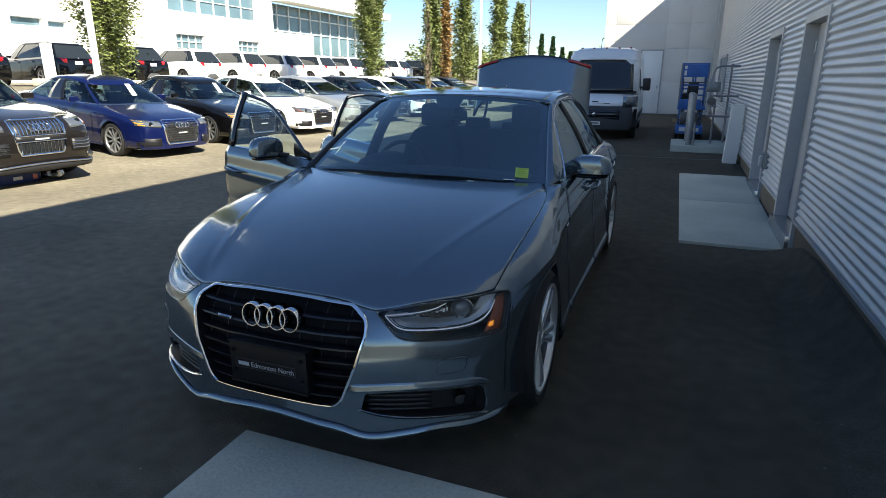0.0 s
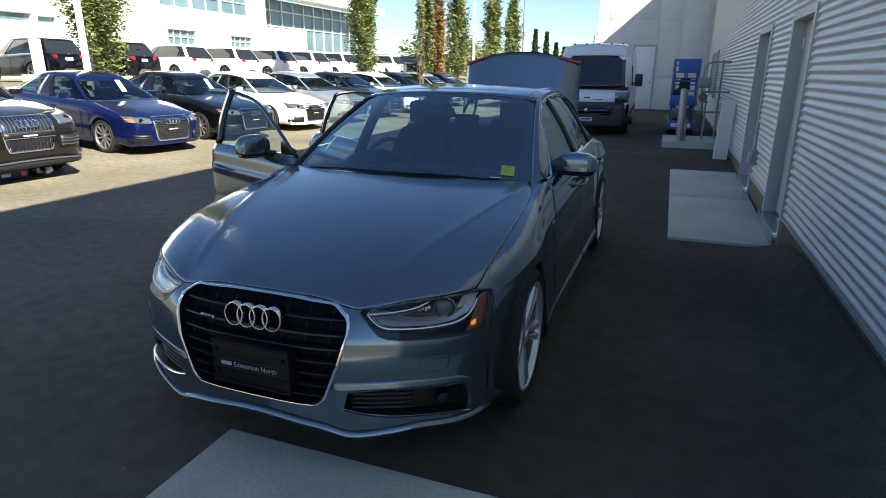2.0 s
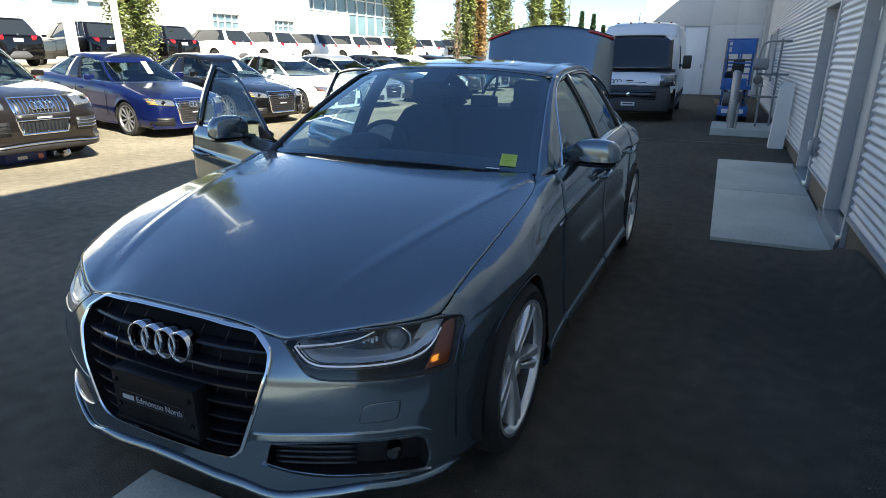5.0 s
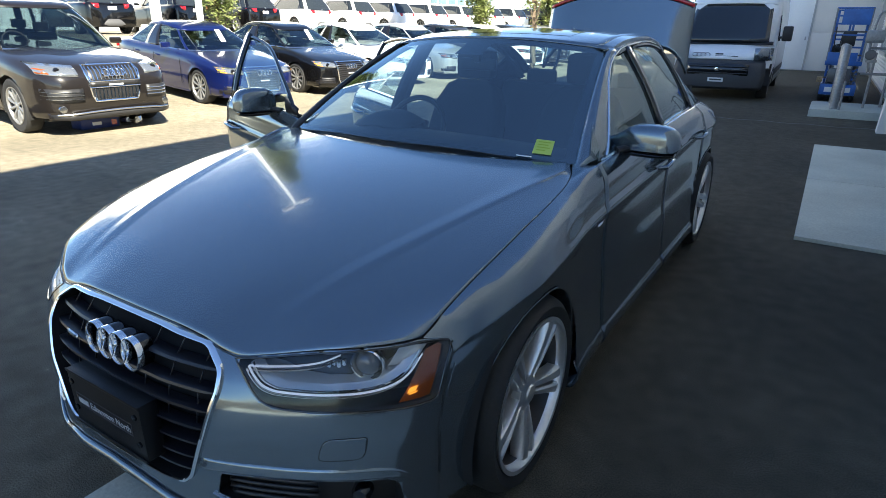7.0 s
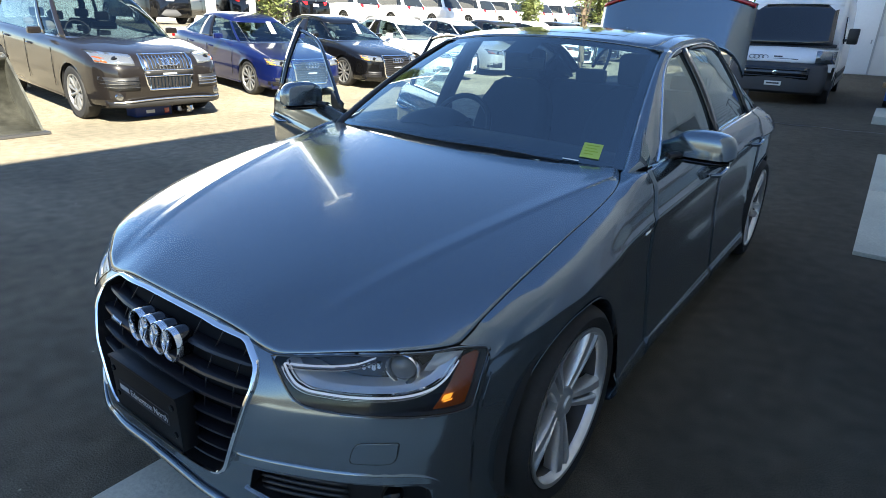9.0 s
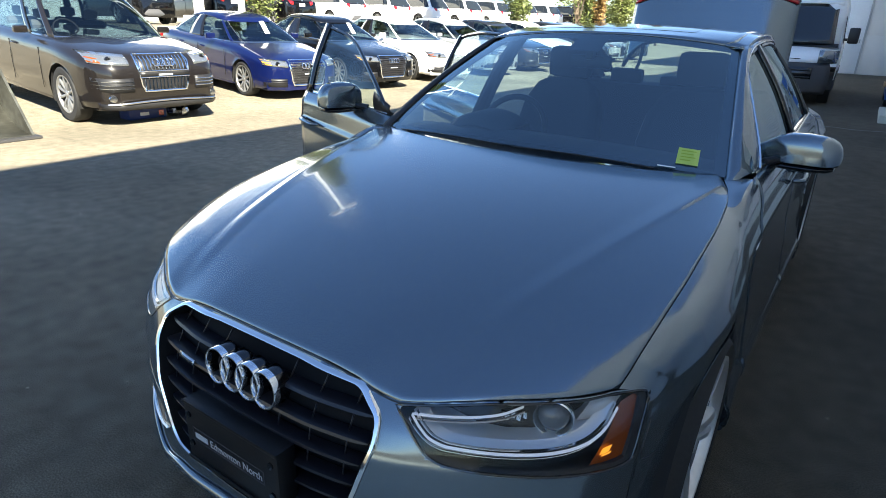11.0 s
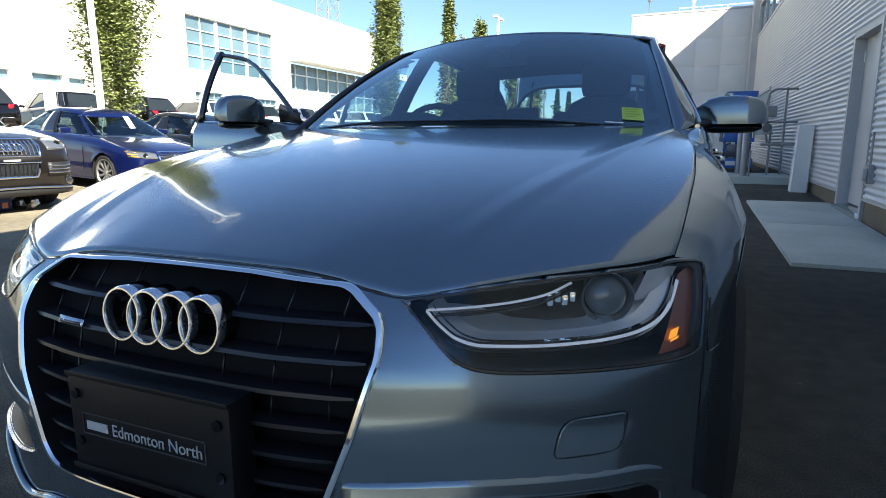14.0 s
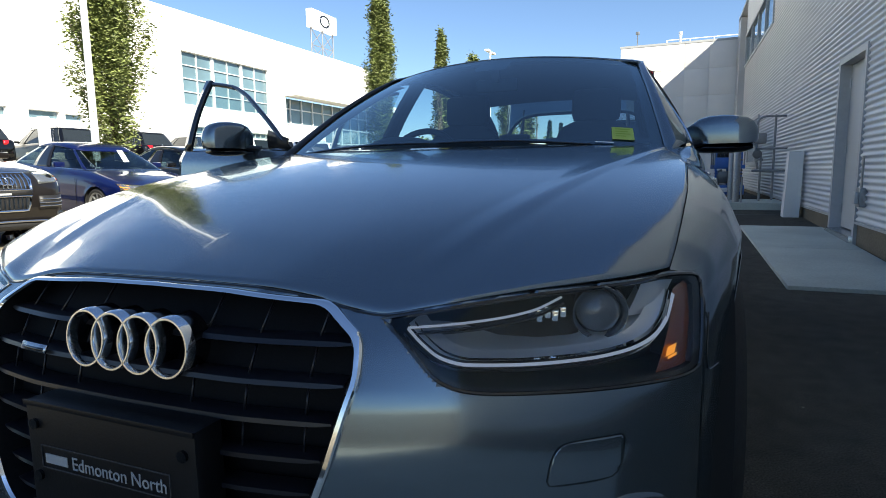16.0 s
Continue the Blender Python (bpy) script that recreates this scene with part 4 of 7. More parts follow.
def make_door(s, y0, y1, label, front):
    skin = part("front_door" if front else "rear_door", *flank(y0, y1, 26, s), PAINT, car, label, thick=0.005)
    if front:
        ga, gb = 1.63, y1 - .035
    else:
        ga, gb = y0 + .03, y1 - .12
    part("window_pane", *wedge_pane(ga + .005, gb - .005, s), TINTED if s > 0 else DOOR_GLASS, skin, "lightly tinted side glass").visible_shadow = False
    part("window_sill_trim", *trim_line(y0 + .06 if front else y0, y1 - .01, s, .0, .009), CHROME, skin, "bright strip under the glass")
    part("window_top_frame", *tube([side_point(y, 1.0 - .03 / max(.06, rail_z(y) - belt_z(y)), s) for y in steps(2.40 if front and s > 0 else ga + .02, gb, 30)], [.008, .010, .011] + [.012] * 28, 8), GLOSS_BLACK, skin, "black window frame")
    part("upright", *grid([[tuple(Vector(side_point(gb + d, t, s)) + Vector((s * .006, 0, 0))) for t in steps(0, .97, 8)] for d in (-.035, .028)]), GLOSS_BLACK, skin, thick=0.02)
    if front and s < 0:
        part("sail", *grid([[side_point(1.61 + .0 * k, t, s) for t in steps(0, .98, 4)] for k in (0,)] + [[side_point(1.61 + .18, t, s) for t in steps(0, .62, 4)]]), BLACK_PLASTIC, skin, thick=0.012)
    # inner trim
    part("door_trim", *grid([[(s * (belt_x(y) - .06 - .04 * (1 - k)), y, .30 + (.66) * k) for k in steps(0, 1, 6)] for y in steps(y0 + .04, y1 - .04, 6)]), CABIN, skin, "dark inner door trim", thick=0.02)
    door_handle(skin, y1 - .26, .815 if front else .835, s)
    if front:
        mirror_for(skin, s)
    return skin


for s in (1, -1):
    part("front_wing", *flank(.442, 1.5985, 110, s), PAINT, car)
    part("wing_seam", *tube([(s * (flank_x(y) + .0015), wing_y(flank_x(y), y, z), z) for y, z in ((.462, .640), (.458, .575), (.462, .553), (.475, .547), (.50, .545), (.53, .5435))], .0012, 5), GLOSS_BLACK, car)
    part("bonnet_gap", *grid([[(s * (shut_x(y) - .03), y, side_z(y) - .018), (s * (shut_x(y) + .003), y, side_z(y) - .012)] for y in steps(.44, 1.59, 50)]), WELL, car, "dark gap beside the bonnet")
    part("rear_quarter", *flank(3.49, 4.50, 40, s), PAINT, car, thick=0.005)
    part("sill", *grid([[(s * x, y, z) for x, z in ((flank_x(y) + .016, .268), (flank_x(y) + .038, .222), (flank_x(y) + .018, .172), (flank_x(y) - .10, .15), (flank_x(y) - .25, .15))] for y in steps(1.27, 3.36, 20)]), PAINT, car, thick=0.004)
    for yc in (ARCH_F, ARCH_R):
        a = steps(-.15, math.pi + .15, 36)
        part("arch_lip", *grid([[(s * (flank_x(yc + r * math.cos(t)) + dx), yc + r * math.cos(t), ARCH_Z + r * math.sin(t)) for t in a] for r, dx in ((.3685, .000), (.366, .001), (.361, -.001), (.359, -.006), (.361, -.05))]), PAINT, car)
        part("wheel_liner", *grid([[(s * x, yc + .385 * math.cos(t), ARCH_Z + .385 * math.sin(t)) for t in steps(-.25, math.pi + .25, 24)] for x in (.915, .55)]), WELL, car)
        part("liner_back", *grid([[(s * .56, yc + r * math.cos(t), ARCH_Z + r * math.sin(t)) for t in steps(0, 2 * math.pi, 20)] for r in (.02, .385)]), WELL, car)
fd = make_door(1, 1.602, 2.60, "closed front door", True)
rd = make_door(1, 2.608, 3.482, "closed rear door", False)
part("side_badge", *grid([[(flank_x(1.52) + .003, y, z) for y in (1.485, 1.57)] for z in (.738, .757)]), CHROME, car, "small chrome side badge", thick=0.004)
quarter = part("quarter_pane", *wedge_pane(3.40, 3.66, 1, 8), TINTED, car)
part("quarter_pane", *wedge_pane(3.40, 3.66, -1, 8), TINTED, car)


# open doors on the left: built shut, then swung round their hinges
def swing(root, hx, hy, degrees):
    pivot = car_shape(Vector((hx, hy, 0))) - Site.base
    turn = Matrix.Translation(pivot) @ Matrix.Rotation(radians(degrees), 4, "Z") @ Matrix.Translation(-pivot)
    root.matrix_basis = turn @ root.matrix_basis


Tilt.out = .08
od = make_door(-1, 1.602, 2.60, "front door swung wide open", True)
swing(od, -.88, 1.655, 71)
od.location.z += .03
ord_ = make_door(-1, 2.608, 3.482, "rear door swung open", False)
swing(ord_, -.90, 2.62, 58)
Tilt.out = 0.0

# glasshouse
def shield_point(u, t):
    bx, by, bz = .758, 1.43 + .15 * u * u, .988 - .034 * u * u
    tx, ty, tz = .604, 2.19 + .13 * u * u, 1.407 - .045 * u * u
    k = math.sin(math.pi * t) * .022
    return ((bx + (tx - bx) * t) * u, by + (ty - by) * t - k * .6, bz + (tz - bz) * t + k)


shield = part("windscreen", *grid([[shield_point(u, t) for u in steps(-1, 1, 30)] for t in steps(0, 1, 16)]), SHIELD, car, "curved windscreen with a dark border")
shield.visible_shadow = False
FRIT = material("glass_border", (0.006, 0.006, 0.007), 0.25)


def inner(u, t, d=.004):
    x, y, z = shield_point(u, t)
    return (x, y + d, z - d)


for name, uu, tt in (("border", steps(-1, 1, 30), steps(0, .03, 2)), ("border", steps(-1, 1, 30), steps(.945, 1, 2)), ("border", steps(-1, -.945, 2), steps(0, 1, 14)), ("border", steps(.945, 1, 2), steps(0, 1, 14))):
    part(name, *grid([[inner(u, t) for u in uu] for t in tt]), FRIT, shield)
part("mirror_patch", *grid([[inner(u, t) for u in steps(-.12, .12, 6)] for t in (.80, .95)]), FRIT, shield)
part("sticker", *grid([[inner(u, t, -.003) for u in steps(.785, .88, 4)] for t in steps(.035, .130, 4)]), STICKER, shield, "yellow-green paper sticker")
for t0, t1, u0, u1 in ((.110, .116, .80, .865), (.092, .098, .80, .855), (.074, .080, .80, .865), (.056, .062, .80, .845)):
    part("sticker_line", *grid([[inner(u, t, -.0042) for u in (u0, u1)] for t in (t0, t1)]), STICKER_INK, shield)
part("label_strip", *grid([[inner(u, t, -.003) for u in steps(.71, .79, 3)] for t in (.006, .013)]), PAPER, shield, "pale number strip")
for u0, u1, v0 in ((-.93, -.05, -.010), (.0, .70, -.012)):
    line = [(lambda p: (p[0], p[1] - .002, p[2] + .002))(shield_point(u, v0 + .010 * math.sin(math.pi * i / 16))) for i, u in enumerate(steps(u0, u1, 16))]
    part("wiper", *tube(line, .0035, 6), BLACK_PLASTIC, shield, "black wiper arm")


def pillar_edge(f, s, lift=.006):
    """The front edge of the side opening, from the belt (f = 0) up to the roof's rail (f = 1)."""
    y = 1.715 + .68 * f
    z = rail_z(y - .115 * (1 - f) - .03) - .016
    z = max(z, belt_z(y) - .004)
    t = min(1, (z - belt_z(y)) / (rail_z(y) - belt_z(y)))
    x = side_point(y, t, 1)[0] + lift
    return (s * x, y, z)


for s in (1, -1):
    rows = []
    for f in steps(0, 1, 20):
        a = Vector(shield_point(s * 1.0, f * 1.06 - .06))
        b = Vector(pillar_edge(f, s))
        m = a.lerp(b, .45) + Vector((s * .014, -.012, .016))
        rows.append([a + Vector((0, 0, .002)), a.lerp(m, .5) + Vector((s * .004, -.004, .004)), m, m.lerp(b, .5) + Vector((s * .006, -.002, .003)), b, b + Vector((-s * .035, .02, -.006))])
    part("windscreen_pillar", *grid(rows), PAINT if s > 0 else BLACK_PLASTIC, car, "body-colour pillar" if s > 0 else "pillar with its black door seal", thick=0.006)
    rows = []
    for y in steps(2.30, 4.02, 26):
        x, z = rail_x(y), rail_z(y)
        rows.append([(s * (x + .022), y, z - .012), (s * (x + .014), y, z + .012), (s * (x - .03), y, z + .022), (s * (x - .07), y, z + .024)])
    part("roof_rail", *grid(rows), PAINT, car, thick=0.006)
    part("rail_trim", *tube([pillar_edge(f, s, .010) for f in steps(0, .97, 16)] + [(s * (rail_x(y) + .024), y, rail_z(y) - .014) for y in steps(2.44, 3.66, 26)], .006, 6), CHROME, car, "bright window trim")
    rows = [[side_point(y, t, s) for t in steps(0, 1.0, 6)] for y in steps(3.66, 4.04, 8)]
    part("rear_pillar", *grid(rows), PAINT, car, thick=0.01)
roof_mid = curve([(2.2, 1.408), (2.5, 1.440), (2.85, 1.455), (3.2, 1.440), (3.55, 1.385)])


def roof_point(u, v):
    y = 2.195 + .125 * u * u + (3.58 - .06 * u * u - 2.195 - .125 * u * u) * v
    xr = rail_x(max(2.33, y)) - .03
    ze = rail_z(max(2.33, y)) + .022
    a = abs(u) ** 2.2
    return (u * xr, y, roof_mid(y) * (1 - a) + ze * a if v > 0 else 1.409 * (1 - a) + 1.366 * a)


roof = part("roof", *grid([[roof_point(u, v) for u in steps(-1, 1, 32)] for v in steps(0, 1, 26)]), PAINT, car, thick=0.006)
part("sunroof", *grid([[tuple(Vector(roof_point(u, v)) + Vector((0, 0, .004))) for u in steps(-.66, .66, 16)] for v in steps(.13, .50, 10)]), GLOSS_BLACK, roof, "dark glass sunroof")
part("aerial", *tube([(0, 3.40, 1.41), (0, 3.45, 1.455), (0, 3.52, 1.45), (0, 3.55, 1.40)], [.03, .018, .012, .008], 8, flat=.6), PAINT, roof, "small fin aerial")
rear_glass = part("rear_window", *grid([[(u * (.56 + .02 * t), 3.57 - .05 * u * u + .46 * t, 1.383 - .03 * u * u - .325 * t + .02 * math.sin(math.pi * t)) for u in steps(-1, 1, 16)] for t in steps(0, 1, 8)]), CLEAR, car)
rear_glass.visible_shadow = False

# tail and open lid
part("boot_well", *join(grid([[(x, y, z) for x in (-.62, .62)] for y, z in ((4.08, 1.02), (4.10, .45), (4.55, .45))]), grid([[(.62, y, z) for y in (4.08, 4.6)] for z in (.45, 1.03)]), grid([[(-.62, y, z) for y in (4.08, 4.6)] for z in (.45, 1.03)])), CABIN, car)
part("rear_bumper", *grid([[(x, 4.66 - .30 * (abs(x) / .82) ** 3 + o, z) for x in steps(-.78, .78, 24)] for z, o in ((.84, -.03), (.80, 0), (.60, .03), (.42, .02), (.25, -.03))]), PAINT, car, thick=0.01)
for s in (1, -1):
    part("tail_lamp", *grid([[(s * x, 4.665 - .30 * (x / .82) ** 3, z) for x in steps(.55, .74, 6)] for z in (.78, .86)]), RED_LENS, car, "red tail lamp", thick=0.012)


def lid_point(u, t):
    """The lid, tipped up on its hinges: t = 0 at the glass, 1 at the lip."""
    w = .585 - .012 * t
    drop = .10 * u * u * t
    return (u * w + .018, 4.29 + .10 * t + .05 * u * u, 1.33 + .395 * t - drop - .20 * abs(u) ** 7 * (1 - t))


lid = part("boot_lid", *grid([[lid_point(u, t) for u in steps(-1, 1, 26)] for t in steps(0, 1, 14)]), PAINT, car, "boot lid standing open", thick=0.03)
part("lid_edge", *tube([tuple(Vector(lid_point(u, 1.0)) + Vector((0, .012, .004))) for u in steps(-1, 1, 30)], .013, 6), GLOSS_BLACK, lid)
for s in (1, -1):
    part("lid_lamp", *grid([[tuple(Vector(lid_point(s * u, t)) + Vector((0, o, .006))) for u in steps(.62, .99, 8)] for t, o in ((.955, -.022), (1.0, -.020), (1.012, .03))]), RED_LENS, lid, "red lamp section in the lid", thick=0.01)
for s in (1, -1):
    part("lid_hinge", *tube(smooth_points([(s * .42, 4.12, 1.00), (s * .42, 4.20, 1.10), (s * .42, 4.30, 1.22), (s * .41, 4.33, 1.38)], 4), .014, 6), BLACK_PLASTIC, lid, "bent hinge arm")
part("lid_sensor", *box(-.02, .03, 4.335, 4.35, 1.52, 1.535, .003), GLOSS_BLACK, lid)

# cabin
part("floor_pan", *box(-.80, .80, .60, 4.55, .17, .21), WELL, car, smooth=False)
part("bulkhead", *box(-.70, .70, 1.30, 1.36, .2, .86), WELL, car, smooth=False)
dash = part("dashboard", *grid([[(.72 * u, y, z - .02 * u * u) for u in steps(-1, 1, 16)] for y, z in ((1.52, .935), (1.62, .975), (1.82, .975), (1.95, .93), (1.99, .86), (1.95, .62))]), CABIN, car, "dark soft dashboard", thick=0.01)
part("instrument_hood", *grid([[(-.37 + .17 * u, y, z - .05 * u * u) for u in steps(-1, 1, 10)] for y, z in ((1.74, .985), (1.82, 1.035), (1.95, 1.04), (1.99, .96))]), CABIN, dash, thick=0.01)
wheel_turn = Matrix.Translation((-.37, 2.10, .915)) @ pose(0, 0, 0, 66, 0, 0)
sw = part("steering_wheel", *move(tube([(.185 * math.cos(a), .185 * math.sin(a), 0) for a in steps(0, 2 * math.pi, 32)[:-1]], .016, 8, True), wheel_turn), BLACK_PLASTIC, car, "black leather steering wheel")
part("spoke", *move(join(box(-.175, .175, -.02, .02, -.012, .008, .005), box(-.02, .02, -.175, 0, -.012, .008, .005), box(-.075, .075, -.06, .06, -.02, .02, .012)), wheel_turn), BLACK_PLASTIC, sw)
part("interior_mirror", *join(box(-.10, .10, 2.14, 2.165, 1.25, 1.31, .012), box(-.02, .02, 2.12, 2.16, 1.29, 1.355, .008)), BLACK_PLASTIC, car)


def seat(x, y, w, label, both=True):
    st = part("seat", *grid([[(x + w * u, y + yy, zz - .02 * (1 - u * u)) for u in steps(-1, 1, 8)] for yy, zz in ((-.02, .42), (0, .52), (.2, .535), (.45, .50), (.52, .50))]), CLOTH, car, label, thick=0.06)
    rows = [[(x + w * k * u, y + .47 + a, z + .0 * u) for u in steps(-1, 1, 10)] for k, a, z in ((.98, -.06, .50), (1.0, -.05, .65), (1.0, 0, .85), (.92, .05, 1.0), (.70, .085, 1.10), (.45, .10, 1.12))]
    part("backrest", *grid([[(px, py - .05 * (1 - ((px - x) / w) ** 2) * 0 - .045 * abs((px - x) / w) ** 3, pz) for px, py, pz in r] for r in rows]), CLOTH, st, thick=0.10)
    hv_, hf_ = box(x - .13, x + .13, y + .53, y + .64, 1.145, 1.325, .045)
    part("headrest", hv_, hf_, CLOTH, st)
    for dx in (-.055, .055):
        part("headrest_post", *tube([(x + dx, y + .575, 1.08), (x + dx, y + .585, 1.16)], .008, 6), SATIN, st)


seat(-.37, 2.22, .25, "dark front seat")
seat(.37, 2.22, .25, "dark front seat")
bench = part("rear_bench", *grid([[(x, y, z) for x in steps(-.66, .66, 8)] for y, z in ((3.05, .46), (3.08, .54), (3.45, .52), (3.62, .56), (3.80, 1.02), (3.86, 1.03))]), CLOTH, car, "dark rear bench", thick=0.08)
for x in (-.36, 0, .36):
    part("rear_headrest", *box(x - .12, x + .12, 3.80, 3.87, 1.04, 1.155 if x else 1.12, .03), CLOTH, bench)
part("parcel_shelf", *grid([[(x, y, 1.03) for x in (-.64, .64)] for y in (3.84, 4.10)]), CABIN, car, thick=0.01)
part("headliner", *grid([[tuple(Vector(roof_point(u, v)) - Vector((0, 0, .03))) for u in steps(-.96, .96, 12)] for v in steps(.02, .98, 8)]), CABIN_PALE, car)
for s in (1, -1):
    part("centre_pillar", *grid([[tuple(Vector(side_point(y, t, s)) - Vector((s * .02, 0, 0))) for t in steps(-.4, 1, 8)] for y in (2.53, 2.67)]), CABIN, car, thick=0.03)


# wheels
def wheel(parent, cx, cy, cz, s, tyre_r=.337, rim_r=.256, width=.235, twin=True, alloy=None, spokes=5, phase=.3):
    """A tyre on an alloy wheel with spokes; s: which way its face looks."""
    at = Matrix.Translation((cx, cy, cz)) @ Matrix.Diagonal((s, 1, 1, 1))
    w2 = width
    tyre = part("wheel", *move(lathe([(rim_r - .004, -.012), (rim_r + .012, -.002), (rim_r + .04, .006), (tyre_r - .025, .002), (tyre_r - .008, -.014), (tyre_r, -.035), (tyre_r, -w2 + .035), (tyre_r - .012, -w2 + .01), (rim_r, -w2)], 56, "x"), at), RUBBER, parent, "low-profile tyre on an alloy wheel")
    a = alloy or ALLOY
    part("rim", *move(lathe([(rim_r + .003, -.006), (rim_r + .004, .001), (rim_r - .010, .0), (rim_r - .018, -.012), (rim_r - .021, -.03)], 56, "x"), at), a, tyre)
    # dark barrel: shade behind the spokes put into its colour
    part("barrel", *move(lathe([(rim_r - .021, -.03), (rim_r - .024, -.08), (rim_r - .05, -.19)], 40, "x"), at), DARK_ALLOY, tyre)
    arms = []
    plain = ((.05, .018, -.030, 0), (.10, .0165, -.018, 0), (.17, .0165, -.009, 0), (rim_r - .035, .018, -.008, 0), (rim_r - .016, .024, -.012, 0))
    broad = ((.030, .0100, -.034, .0120), (.07, .0118, -.028, .0150), (.12, .0140, -.020, .0185), (.17, .0165, -.014, .0225), (rim_r - .04, .0200, -.010, .0275), (rim_r - .010, .0250, -.010, .0330))
    for k in range(spokes):
        ang = 2 * math.pi * k / spokes + phase
        c, sn = math.cos(ang), math.sin(ang)
        for side in ((-1, 1) if twin else (0,)):
            rows = []
            for r, wd, x, off in (broad if twin else plain):
                edge = ((-1, -.050), (-1, -.010), (-.72, -.001), (.5, .003), (.95, -.004), (1, -.030)) if twin else ((-1, -.045), (-1, -.006), (-.55, .0), (.55, .0), (1, -.006), (1, -.045))
                if side > 0:
                    edge = tuple((-t, dx) for t, dx in reversed(edge))
                rows.append([(x + dx, r * c - (t * wd + side * off) * sn, r * sn + (t * wd + side * off) * c) for t, dx in edge])
            arms.append(grid(rows))
    for sh in (arms if parent is car else [join(*arms)]):
        part("spoke", *move(sh, at), a, tyre)
    part("hub", *move(lathe([(0, -.016), (.028, -.016), (.032, -.022), (.06, -.03), (.064, -.06)], 24, "x"), at), a, tyre)
    # near-black disc added as the shade between the spokes
    part("barrel_back", *move(lathe([(0, -.125), (rim_r - .03, -.125), (rim_r - .03, -.130), (0, -.130)], 32, "x"), at), WELL, tyre)
    part("brake_disc", *move(lathe([(.05, -.09), (rim_r * .68, -.09), (rim_r * .68, -.11), (.05, -.11)], 32, "x"), at), DARK_ALLOY, tyre)
    return tyre


for cy in (ARCH_F, ARCH_R):
    for s in (1, -1):
        wheel(car, s * (.936 if cy == ARCH_F else .956), cy, .332, s, .332, .262, phase=.96)
Site.shape = None

# ---- cars of the lot ----
def rounded(half_w, y0, y1, power, n, z):
    """A rounded oblong ring, from the front's middle round by the right side."""
    cy, ly = (y0 + y1) / 2, (y1 - y0) / 2
    out = []
    for i in range(n):
        a = 2 * math.pi * i / n
        c, s = math.sin(a), -math.cos(a)
        out.append((half_w * math.copysign(abs(c) ** power, c), cy + ly * math.copysign(abs(s) ** power, s), z))
    return out


